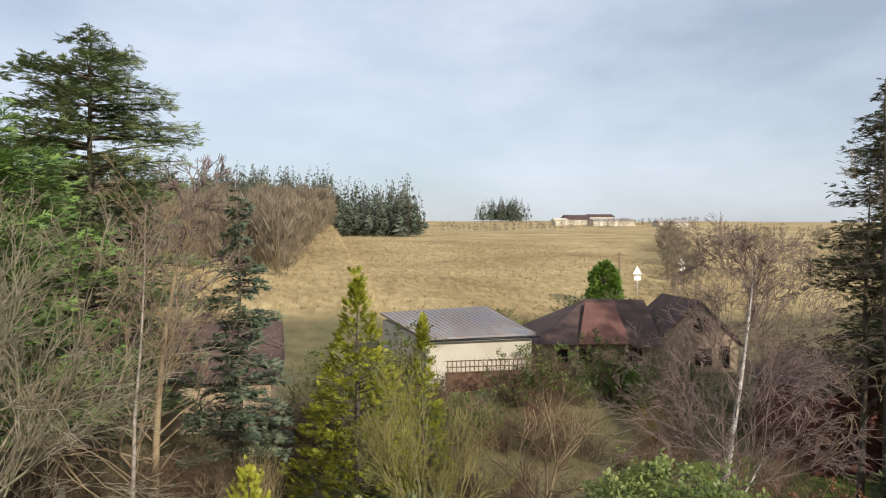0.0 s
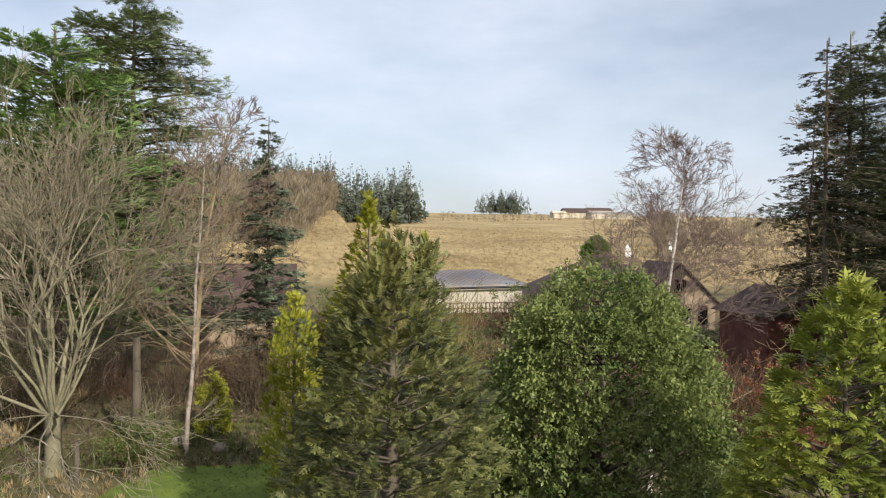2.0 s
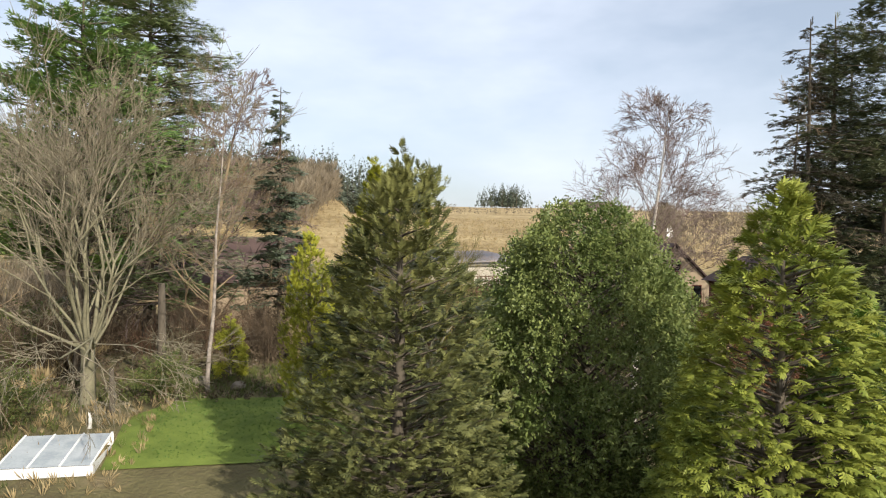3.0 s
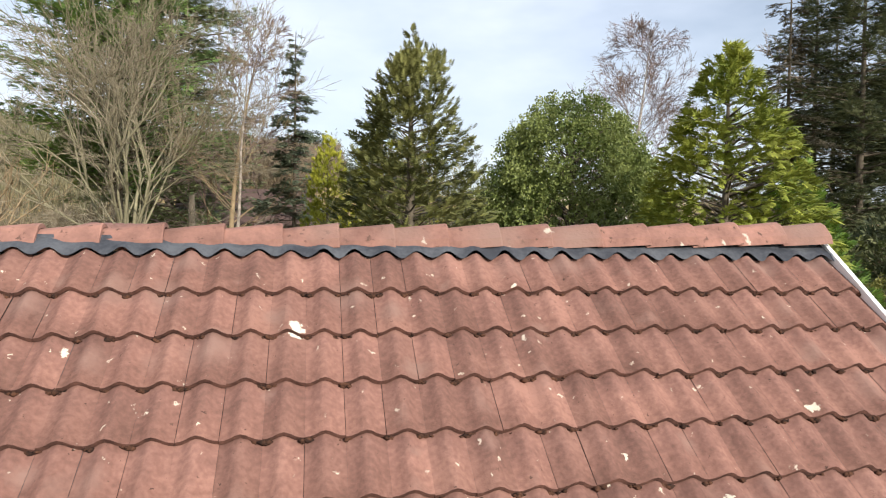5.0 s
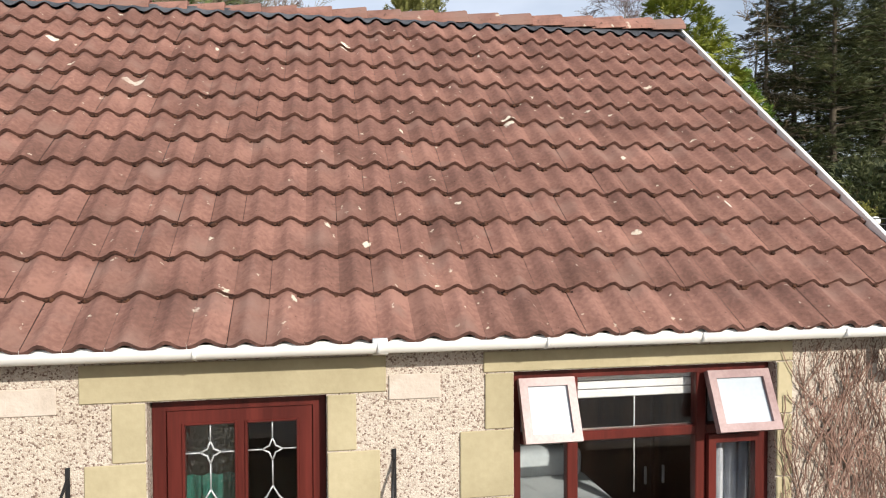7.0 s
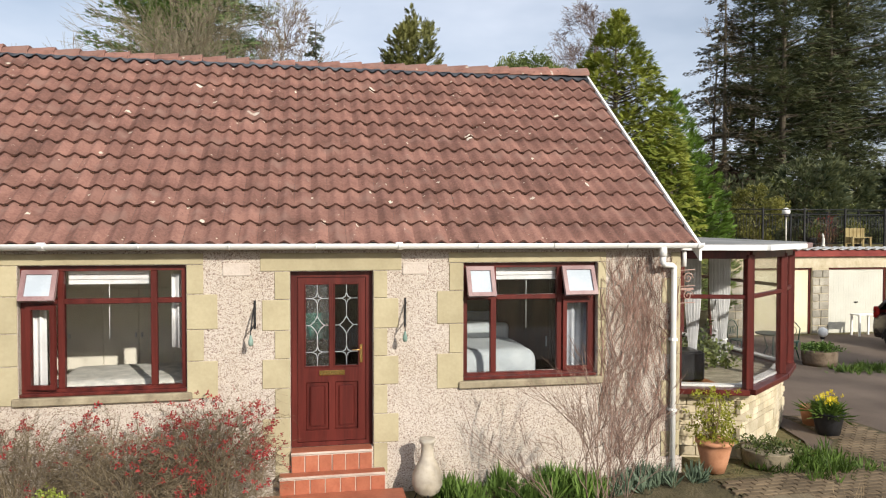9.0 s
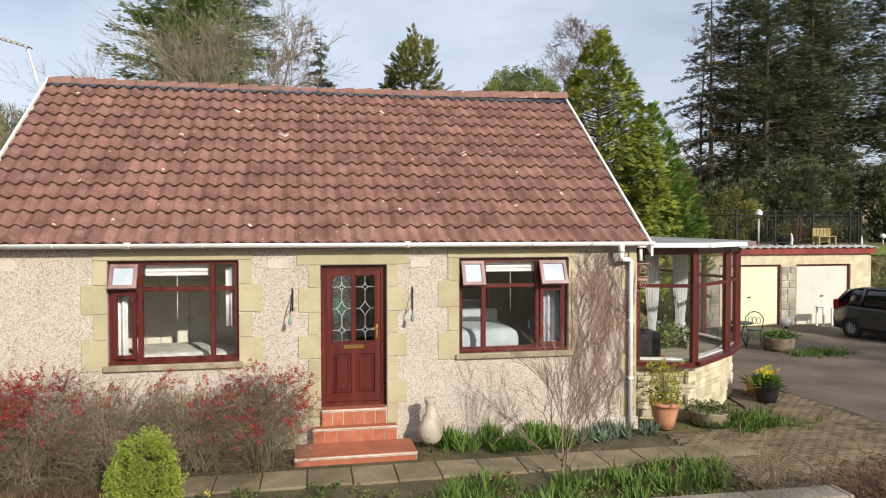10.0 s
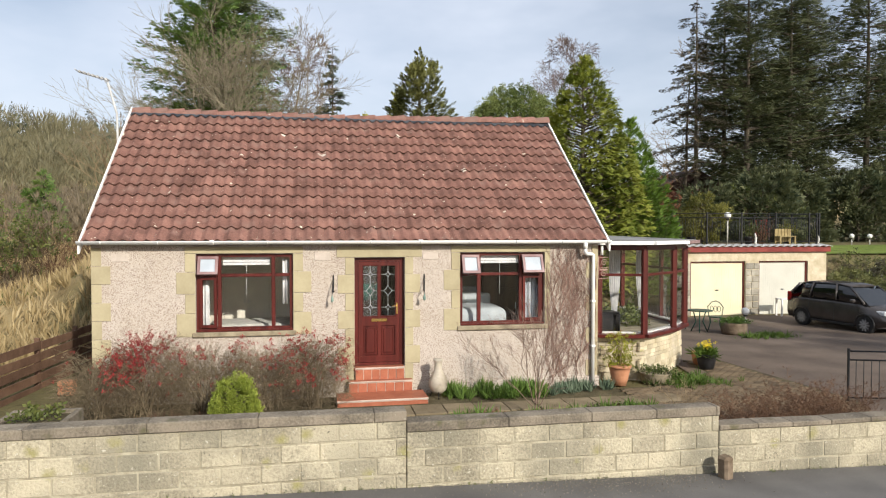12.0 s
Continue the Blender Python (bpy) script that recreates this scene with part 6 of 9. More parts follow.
# wrought-iron scroll sign by the corner
sign = empty("scroll_sign", (4.62, 0.20, 2.3), "pale wrought-iron scroll bracket at the sunroom corner", "sign")
for zc, rr in ((0.33, 0.075), (0.10, 0.075)):
    part("scroll", tube(bmesh.new(), [(0.02 + (rr * (1 - k / 22)) * math.cos(k * 0.55), -0.02, zc + (rr * (1 - k / 22)) * math.sin(k * 0.55)) for k in range(20)], 0.008, 5), M_PINKIRON, sign)
for zc in (0.43, 0.22, 0.0):
    part("bar", tube(bmesh.new(), [(-0.10, -0.02, zc), (0.12, -0.02, zc + 0.01)], 0.008, 5), M_PINKIRON, sign)
part("stem", tube(bmesh.new(), [(-0.10, -0.02, -0.02), (-0.10, -0.02, 0.46)], 0.009, 5), M_PINKIRON, sign)
part("name_bar", boxmesh(-0.08, 0.10, -0.03, -0.02, 0.17, 0.20, 0.003), M_PINKIRON, sign)
M_BLACK = mat("black_plastic", (0.012, 0.012, 0.013), (0.03, 0.03, 0.032), rough=0.4, bump=0)
M_PINE = mat("orange_pine_wood", (0.22, 0.085, 0.030), (0.34, 0.15, 0.06), scale=5, fine=30, rough=0.5, stretch=(1, 6, 6))
tb = empty("side_table", (5.15, 1.15, 0.45), "low orange wooden table in the sunroom", "table")
part("tabletop", boxmesh(-0.35, 0.35, -0.25, 0.25, 0.58, 0.62, 0.008), M_PINE, tb)
for sx in (-0.3, 0.3):
    for sy in (-0.2, 0.2):
        part("leg", boxmesh(sx - 0.025, sx + 0.025, sy - 0.025, sy + 0.025, 0, 0.58), M_PINE, tb)
tv = empty("television", (5.1, 1.15, 1.07), "old black box television on the low table", "television")
bm = boxmesh(-0.27, 0.27, -0.22, 0.24, 0.012, 0.44, 0.03)
part("case", bm, M_BLACK, tv)
part("foot", boxmesh(-0.15, 0.15, -0.1, 0.1, 0.0, 0.012), M_BLACK, tv)
for i, (px, py, ph) in enumerate(((6.2, 2.0, 0.9), (5.9, 2.6, 0.8), (6.5, 3.0, 0.75))):
    s_ = empty("plant_stand", (px, py, 0.45), "terracotta pot plant standing in the sunroom", "pot plant", "sunroom plants")
    part("pot", lathe(bmesh.new(), [(0.10, 0), (0.12, 0.30), (0.15, 0.34), (0.16, 0.55), (0.14, 0.55)], 14), M_PINE, s_)
    rng = np.random.default_rng(60 + i)
    P = rng.normal(size=(60, 3)) * 0.12 + [0, 0, 0.72]
    V, F = scatter("leaves", P, rng.normal(size=(60, 3)) + [0, 0, 0.7], 0.2, rng)
    part("foliage", tri_mesh("foliage", V, F), L_HOLLY, s_)

# ---------- garage and terrace ----------
M_GARDOOR_PALE = mat("pale_garage_door", (0.52, 0.51, 0.44), (0.64, 0.63, 0.55), scale=1.2, fine=20, rough=0.5, bump=0.03, contrast=0.9)
M_GARDOOR = mat("cream_garage_door", (0.66, 0.60, 0.40), (0.78, 0.72, 0.52), scale=1.2, fine=20, rough=0.5, bump=0.03, contrast=0.9)
M_RED = mat("red_fascia", (0.16, 0.022, 0.018), (0.24, 0.045, 0.035), rough=0.5)
garage = empty("garage", (0, 0, 0), "low double garage with cream doors under a flat terrace roof", "garage")
GY0, GX0, GX1 = 11.35, 12.3, 19.05
part("front_wall", wall_grid([GX0, 13.1, 15.45, 16.05, 18.22, GX1], [-0.12, 2.1, 2.48], lambda i, k: i in (1, 3) and k == 0, GY0, GY0 + 0.25), M_RUBBLE, garage, "buff stone front wall")
M_GREYRUBBLE = mat("grey_rubble", (0.22, 0.20, 0.16), (0.42, 0.39, 0.32), scale=4, fine=26, rough=0.95, bump=0.5, contrast=0.9, obj_var=0.2)
part("side_wall", boxmesh(GX0, GX0 + 0.25, GY0 + 0.25, 17.0, -0.12, 2.48), M_RUBBLE, garage)
part("side_wall", boxmesh(GX1 - 0.25, GX1, GY0 + 0.25, 17.0, -0.12, 2.48), M_RUBBLE, garage)
part("back_wall", boxmesh(GX0 + 0.25, GX1 - 0.25, 16.8, 17.0, -0.12, 2.48), M_RUBBLE, garage)
for z in range(8):
    for x0, x1 in ((15.45, 16.05), (GX0, 13.1)):
        w = (x1 - x0)
        cut = rs.uniform(0.3, 0.7)
        for a, b in ((0, cut), (cut, 1)):
            part("stone", boxmesh(x0 + w * a + 0.012, x0 + w * b - 0.012, GY0 - 0.03, GY0 - 0.002, z * 0.255 + 0.01, z * 0.255 + 0.243, 0.012), M_GREYRUBBLE, garage)
for x0, x1 in ((13.1, 15.45), (16.05, 18.22)):
    d = part("garage_door", boxmesh(x0 + 0.06, x1 - 0.06, GY0 + 0.10, GY0 + 0.13, -0.05, 2.04), M_GARDOOR if x0 < 16 else M_GARDOOR_PALE, garage, "cream ribbed up-and-over door" if x0 < 16 else "white ribbed up-and-over door")
    n = 22
    w = (x1 - x0 - 0.14) / n
    for k in range(n):
        part("rib", boxmesh(x0 + 0.07 + k * w + 0.008, x0 + 0.07 + (k + 1) * w - 0.008, GY0 + 0.096, GY0 + 0.099, 0.0, 2.0, 0.001), M_GARDOOR if x0 < 16 else M_GARDOOR_PALE, d)
    part("door_frame", wall_grid([x0 + 0.003, x0 + 0.06, x1 - 0.06, x1 - 0.003], [-0.1, 0.0, 2.04, 2.097], lambda i, k: i == 1 and k in (0, 1), GY0 + 0.06, GY0 + 0.14), M_WINE, garage)
    part("door_handle", boxmesh((x0 + x1) / 2 - 0.06, (x0 + x1) / 2 + 0.06, GY0 + 0.06, GY0 + 0.083, 0.95, 0.99, 0.005), M_BLACK, d)
part("fascia", boxmesh(GX0 - 0.1, GX1 + 0.1, GY0 - 0.12, GY0 - 0.08, 2.46, 2.66, 0.005), M_RED, garage, "dark red fascia board")
part("deck", boxmesh(GX0 - 0.1, GX1 + 0.1, GY0 - 0.08, 17.1, 2.50, 2.72, 0.01), M_PAVE, garage)
bm = bmesh.new()
n = 90
top, bot = [], []
for i in range(n + 1):
    x = GX0 - 0.15 + (GX1 - GX0 + 0.3) * i / n
    w = 0.022 * math.cos(i * math.pi / 2)
    top.append((bm.verts.new((x, GY0 - 0.19, 2.70 + w)), bm.verts.new((x, GY0 + 0.35, 2.755 + w))))
    bot.append((bm.verts.new((x, GY0 - 0.19, 2.688 + w)), bm.verts.new((x, GY0 + 0.35, 2.743 + w))))
for i in range(n):
    bm.faces.new((top[i][0], top[i + 1][0], top[i + 1][1], top[i][1]))
    bm.faces.new((bot[i][0], bot[i][1], bot[i + 1][1], bot[i + 1][0]))
    bm.faces.new((top[i][0], bot[i][0], bot[i + 1][0], top[i + 1][0]))
M_CORR = mat("pale_corrugated_edge", (0.42, 0.42, 0.42), (0.58, 0.58, 0.57), rough=0.6)
part("corrugated_edge", bm, M_CORR, garage, "pale corrugated roof edge")
M_IRON = mat("black_iron", (0.012, 0.013, 0.014), (0.03, 0.03, 0.032), rough=0.45, metal=0.3)


def railing(ax, ay, bx, by, z, h_, label, gap=0.12, name="railing"):
    e = empty(name, (ax, ay, z), label, "railing", "terrace railings")
    L = math.dist((ax, ay), (bx, by))
    ux, uy = (bx - ax) / L, (by - ay) / L
    for zz in (0.10, h_ - 0.16, h_):
        part("rail", tube(bmesh.new(), [(0, 0, zz), (ux * L, uy * L, zz)], 0.016, 6), M_IRON, e)
    n = max(1, round(L / gap))
    me = None
    for k in range(n + 1):
        s = L * k / n
        big = k % 13 == 0 or k == n
        pw_ = 0.018 if name == "iron_gate" else 0.03
        if big:
            part("post", boxmesh(ux * s - pw_, ux * s + pw_, uy * s - pw_, uy * s + pw_, 0, h_ + 0.05, 0.006), M_IRON, e)
        else:
            if me is None:
                bm = tube(bmesh.new(), [(0, 0, 0.10), (0, 0, h_ - 0.16)], 0.008, 5)
                ob = part("baluster", bm, M_IRON, e)
                me = ob.data
            else:
                ob = part("baluster", me, None, e)
            ob.matrix_basis = pose(ux * s, uy * s, 0)
    return e


railing(12.9, 12.45, 19.6, 12.45, 2.74, 1.25, "black iron railing along the terrace edge")
railing(19.6, 12.6, 19.6, 16.8, 2.74, 1.25, "black iron railing at the terrace side")
railing(12.6, 16.9, 19.6, 16.9, 2.74, 1.15, "black iron railing behind the terrace")
railing(8.35, -2.2, 11.5, -3.2, 0.14, 0.95, "low black iron gate rail beside the drive", 0.13, "iron_gate")
M_PALE = mat("pale_cast_stone", (0.50, 0.48, 0.42), (0.70, 0.68, 0.62), scale=6, fine=30, rough=0.85, contrast=0.8)


def statue(x, y, z, h_, label):
    bm = lathe(bmesh.new(), [(0.11, 0), (0.12, 0.06), (0.08, 0.09), (0.09, 0.3), (0.10, 0.5), (0.06, 0.62), (0.075, 0.74), (0.05, 0.85), (0.01, 0.88)], 10)
    for v in bm.verts:
        v.co *= h_ / 0.88
        v.co.x += 0.02 * math.sin(v.co.z * 9)
    ob = part("garden_ornament", bm, M_PALE)
    ob.location = (x, y, z)
    return tagged(ob, label, "ornament", "garden ornaments")


statue(16.15, 11.75, 2.77, 0.42, "small pale stone ornament on the garage roof edge")
statue(19.0, 11.75, 2.77, 0.32, "small pale stone ornament on the garage roof edge")
statue(-4.1, 20.0, gz(-4.1, 20.0), 0.42, "pale weathered stone ornament beside the lawn")


def globe_lamp(x, y, z, h_, label):
    e = empty("globe_lamp", (x, y, z), label, "garden lamp", "globe lamps")
    part("post", tube(bmesh.new(), [(0, 0, 0), (0, 0, h_)], 0.03, 8), M_PALE, e)
    part("collar", tube(bmesh.new(), [(0, 0, h_ - 0.02), (0, 0, h_ + 0.05)], 0.06, 10), M_BLACK, e)
    bm = bmesh.new()
    bmesh.ops.create_icosphere(bm, subdivisions=2, radius=0.14, matrix=Matrix.Translation((0, 0, h_ + 0.16)))
    for f in bm.faces:
        f.smooth = True
    part("globe", bm, M_WHITE, e, "white globe shade")


globe_lamp(15.73, 13.0, 2.74, 1.03, "white globe lamp standing on the terrace")
globe_lamp(13.6, 8.6, 0.0, 0.32, "white globe lamp on a short post beside the garage")
for gx_, gy_ in ((29.5, 22.0), (30.7, 22.0), (22.1, 14.0)):
    globe_lamp(gx_, gy_, gz(gx_, gy_), 0.35, "white globe lamp on the grass bank")
for i, (px, py, ph) in enumerate(((13.3, 12.9, 0.5), (14.2, 13.2, 0.6), (16.7, 13.0, 0.45), (18.6, 13.1, 0.55))):
    e = empty("terrace_pot", (px, py, 2.74), "dark pot plant standing on the terrace", "pot plant", "terrace pots")
    part("pot", lathe(bmesh.new(), [(0.13, 0), (0.18, 0.26), (0.20, 0.30), (0.18, 0.30)], 14), M_BLACK, e)
    rng = np.random.default_rng(260 + i)
    P = rng.normal(size=(90, 3)) * [0.15, 0.15, 0.16] + [0, 0, 0.3 + ph * 0.5]
    V, F = scatter("leaves", P, rng.normal(size=(90, 3)) + [0, 0, 0.7], 0.15, rng)
    part("foliage", tri_mesh("foliage", V, F), (L_SHRUB, L_OLIVE)[i % 2], e)
M_BENCH = mat("weathered_bench_wood", (0.24, 0.18, 0.08), (0.36, 0.29, 0.14), rough=0.85)
bench = empty("garden_bench", (17.6, 12.05, 2.75), "slatted pale wooden garden seat on the terrace", "bench")
for k in range(5):
    part("slat", boxmesh(-0.35 + k * 0.145, -0.22 + k * 0.145, 0, 0.03, 0.1, 0.62, 0.006), M_BENCH, bench)
for k in range(3):
    part("seat_slat", boxmesh(-0.37, 0.37, -0.34 + k * 0.11, -0.25 + k * 0.11, 0.30, 0.33, 0.005), M_BENCH, bench)
for sx in (-0.33, 0.33):
    part("leg", boxmesh(sx - 0.03, sx + 0.03, -0.32, -0.26, 0, 0.30), M_BENCH, bench)
    part("leg", boxmesh(sx - 0.03, sx + 0.03, -0.01, 0.03, 0, 0.62), M_BENCH, bench)

# garden table, chairs and pots on the drive
M_GREENIRON = mat("green_cast_iron", (0.010, 0.040, 0.030), (0.02, 0.065, 0.05), rough=0.45, metal=0.2)
tb = empty("bistro_table", (10.95, 7.1, 0.02), "green cast-iron bistro table", "table")
part("tabletop", lathe(bmesh.new(), [(0.38, 0.70), (0.40, 0.715), (0.40, 0.73), (0.38, 0.735)], 24), M_GREENIRON, tb)
for k in range(3):
    a = k * 2.1
    c_, s_ = math.cos(a), math.sin(a)
    part("leg", tube(bmesh.new(), [(0.30 * c_, 0.30 * s_, 0.0), (0.12 * c_, 0.12 * s_, 0.35), (0.22 * c_, 0.22 * s_, 0.70)], 0.02, 6), M_GREENIRON, tb)


def iron_chair(x, y, rz):
    e = empty("bistro_chair", (x, y, 0.02), "green cast-iron garden chair with scrolled back", "chair", "chairs by the garage")
    part("seat", lathe(bmesh.new(), [(0.20, 0.43), (0.22, 0.44), (0.22, 0.46), (0.20, 0.465)], 18), M_GREENIRON, e)
    for sx, sy in ((-0.16, -0.16), (0.16, -0.16), (-0.16, 0.16), (0.16, 0.16)):
        part("leg", tube(bmesh.new(), [(sx * 1.3, sy * 1.3, 0), (sx * 0.9, sy * 0.9, 0.25), (sx, sy, 0.44)], 0.014, 6), M_GREENIRON, e)
    bm = bmesh.new()
    tube(bm, [(-0.2, 0.2, 0.45), (-0.24, 0.23, 0.75), (-0.12, 0.25, 0.90), (0, 0.25, 0.94), (0.12, 0.25, 0.90), (0.24, 0.23, 0.75), (0.2, 0.2, 0.45)], 0.014, 6)
    for k in range(3):
        c0 = -0.11 + k * 0.11
        tube(bm, [(c0 + 0.05 * math.cos(i * 0.8), 0.235, 0.68 + 0.10 * math.sin(i * 0.8)) for i in range(9)], 0.009, 5)
    part("backrest", bm, M_GREENIRON, e, "scrolled iron backrest")
    e.rotation_euler = (0, 0, rz)
    return e


iron_chair(11.75, 7.5, -0.6)
iron_chair(10.6, 7.9, 0.4)
M_TERRA = mat("terracotta", (0.40, 0.175, 0.09), (0.55, 0.27, 0.15), scale=6, fine=30, rough=0.85, contrast=0.8)
M_BARREL = mat("barrel_wood", (0.12, 0.085, 0.055), (0.23, 0.175, 0.125), scale=4, fine=20, rough=0.9)


def planter(x, y, prof, material, label, leafm, leaf_kind, n, leaf_size, lr, lh, seed, name="plant_pot", flowers=None, z=None, bare=None):
    e = empty(name, (x, y, gz(x, y) + 0.02 if z is None else z), label, "plant pot")
    part("pot", lathe(bmesh.new(), prof, 22), material, e)
    top = prof[-1][1]
    rng = np.random.default_rng(seed)
    P = np.stack([rng.normal(size=n) * lr * 0.5, rng.normal(size=n) * lr * 0.5, top - 0.04 + rng.uniform(0, 1, n) ** 1.5 * lh], 1)
    D = P * [2.0 / max(lr, 0.1), 2.0 / max(lr, 0.1), 0] + rng.normal(size=(n, 3)) * 0.35 + [0, 0, 0.9]
    V, F = scatter(leaf_kind, P, D, leaf_size * rng.uniform(0.6, 1.3, n), rng)
    part("foliage", tri_mesh("foliage", V, F), leafm, e)
    if flowers:
        P = np.stack([rng.normal(size=flowers) * lr * 0.55, rng.normal(size=flowers) * lr * 0.55, top + rng.uniform(0.12, 0.28, flowers)], 1)
        V, F = scatter("leaves", P, rng.normal(size=(flowers, 3)) + [0, -0.5, 0.5], 0.07, rng)
        part("flower", tri_mesh("flower", V, F), L_YELLOW, e, "yellow daffodil heads")
    if bare:
        tvv, tff = tubes([(0, 0, top - 0.1, rng.normal() * lr * 0.5, rng.normal() * lr * 0.5, top + lh * rng.uniform(0.4, 1.0), 0.012, 0.004) for k in range(bare)], 4)
        part("stem", tri_mesh("stem", tvv, tff), M_BROWNTWIG, e)
    return e


planter(4.86, -0.12, [(0.13, 0), (0.17, 0.14), (0.205, 0.30), (0.215, 0.36), (0.235, 0.365), (0.235, 0.41), (0.20, 0.41)], M_TERRA, "large terracotta pot with a yellow-green shrub", L_GOLD, "leaves", 300, 0.09, 0.25, 0.66, 71, bare=14)
planter(7.50, 1.05, [(0.16, 0), (0.20, 0.20), (0.23, 0.32), (0.245, 0.34), (0.225, 0.34)], M_BLACK, "black ribbed tub of yellow daffodils", L_GRASS, "blades", 110, 0.22, 0.15, 0.08, 72, flowers=46)
planter(7.62, 1.55, [(0.13, 0), (0.17, 0.22), (0.19, 0.30), (0.17, 0.30)], M_TERRA, "plain terracotta pot beside the sunroom", L_SHRUB, "leaves", 20, 0.06, 0.1, 0.05, 73)
planter(11.75, 6.45, [(0.36, 0), (0.39, 0.12), (0.40, 0.30), (0.39, 0.36), (0.35, 0.36)], M_BARREL, "half-barrel planter of low green leaves", L_DAFF, "leaves", 240, 0.13, 0.30, 0.14, 74)
planter(5.72, 0.02, [(0.30, 0), (0.32, 0.18), (0.33, 0.20), (0.30, 0.20)], M_SILL, "rough buff stone trough of succulents", L_SHRUB, "leaves", 120, 0.11, 0.34, 0.12, 75, name="stone_trough")

# pot-bellied clay stove beside the steps
M_CLAY = mat("weathered_clay", (0.36, 0.30, 0.22), (0.58, 0.52, 0.43), scale=5, fine=24, rough=0.9, bump=0.3, contrast=1.0)
ch = empty("chiminea", (1.07, -0.42, 0.14), "weathered pale clay chiminea on an iron stand", "chiminea")
ch.scale = (0.74, 0.74, 0.92)
part("body", lathe(bmesh.new(), [(0.12, 0.10), (0.20, 0.16), (0.245, 0.26), (0.235, 0.36), (0.17, 0.47), (0.11, 0.56), (0.095, 0.66), (0.10, 0.74), (0.125, 0.76), (0.125, 0.80), (0.09, 0.80)], 24), M_CLAY, ch)
for k in range(3):
    a = k * 2.1 + 0.4
    part("stand_leg", tube(bmesh.new(), [(0.16 * math.cos(a), 0.16 * math.sin(a), 0.14), (0.24 * math.cos(a), 0.24 * math.sin(a), 0.0)], 0.012, 6), M_IRON, ch)

# wall brackets by the door
M_GREENGLASS = mat("green_bottle_glass", (0.14, 0.22, 0.18), (0.26, 0.36, 0.31), rough=0.15, spec=0.6)
for bx in (-0.86, 0.87):
    e = empty("wall_bracket", (bx, -0.006, 2.12), "black iron wall bracket with a hanging green glass lantern", "bracket", "brackets beside the door")
    part("back_plate", boxmesh(-0.012, 0.012, -0.012, 0.0, 0.0, 0.33, 0.003), M_IRON, e)
    part("strut", tube(bmesh.new(), [(0, -0.012, 0.27), (-0.02, -0.10, 0.15), (-0.03, -0.20, 0.015)], 0.009, 6), M_IRON, e)
    part("arm", tube(bmesh.new(), [(0, -0.012, 0.06), (-0.02, -0.10, 0.03), (-0.03, -0.215, 0.01)], 0.008, 6), M_IRON, e)
    part("hook", tube(bmesh.new(), [(-0.03, -0.215, 0.02), (-0.03, -0.23, -0.01), (-0.03, -0.215, -0.04)], 0.006, 6), M_IRON, e)
    lan = part("lantern", lathe(bmesh.new(), [(0.0, -0.21), (0.026, -0.205), (0.037, -0.165), (0.032, -0.12), (0.018, -0.07), (0.014, -0.04), (0.0, -0.038)], 14), M_GREENGLASS, e, "green glass lantern")
    lan.location = (-0.03, -0.215, -0.01)
    lan.scale = (0.8, 0.8, 0.72)

# television aerial
e = empty("aerial", (-5.9, 5.4, 0), "grey television aerial on a leaning mast", "aerial")
part("mast", tube(bmesh.new(), [(-0.0, -0.4, 5.0), (-0.12, 0.0, 6.2), (-0.35, 0.0, 7.05)], 0.030, 6), M_CORR, e)
part("boom", tube(bmesh.new(), [(-0.30, 0, 7.02), (-0.98, -0.1, 7.20)], 0.026, 6), M_CORR, e)
for k in range(8):
    t_ = k / 7
    part("element", tube(bmesh.new(), [(-0.30 - 0.68 * t_, -0.25 - 0.1 * t_, 7.03 + 0.17 * t_), (-0.30 - 0.68 * t_, 0.15 - 0.1 * t_, 7.03 + 0.17 * t_)], 0.012, 5), M_CORR, e)

# ---------- board fence beside the field ----------
M_FENCE = mat("brown_fence_board", (0.085, 0.045, 0.028), (0.19, 0.112, 0.072), scale=3, fine=26, rough=0.85, contrast=0.9, obj_var=0.15)
fence = empty("board_fence", (-6.85, -1.6, 0.02), "dark brown horizontal board fence", "fence")
FD = (Vector((-6.15, 6.6)) - Vector((-6.95, -2.2))).normalized()
for k in range(6):
    s = k * 1.75
    part("post", boxmesh(FD.x * s - 0.175, FD.x * s - 0.085, FD.y * s - 0.045, FD.y * s + 0.045, -0.15, 1.12, 0.006), M_FENCE, fence)
for k in range(5):
    for j in range(5):
        ob = part("board", boxmesh(0.0, 1.74, -0.012, 0.012, 0, 0.165, 0.004), M_FENCE, fence)
        ob.matrix_basis = pose(FD.x * k * 1.75 - 0.06, FD.y * k * 1.75, 0.06 + j * 0.208 + rw.uniform(-0.01, 0.01), 0, rw.uniform(-0.6, 0.6), math.degrees(math.atan2(FD.y, FD.x)))
pier = empty("brick_pier", (-5.9, 1.2, 0.05), "short rough brick pier beside the fence", "pier")
for k in range(4):
    part("brick", boxmesh(-0.14, 0.14, -0.12, 0.12, k * 0.09, k * 0.09 + 0.08, 0.01), M_TERRA, pier)
box_ = empty("stone_planter", (-5.25, -2.1, 0.12), "low stone planter box with weeds", "planter")
for a in ((-0.5, 0.5, -0.45, -0.36), (-0.5, 0.5, 0.36, 0.45), (-0.5, -0.41, -0.36, 0.36), (0.41, 0.5, -0.36, 0.36)):
    part("side", boxmesh(*a, 0, 0.42, 0.015), M_CAP, box_)
part("earth", boxmesh(-0.41, 0.41, -0.36, 0.36, 0, 0.36), M_SOIL, box_)
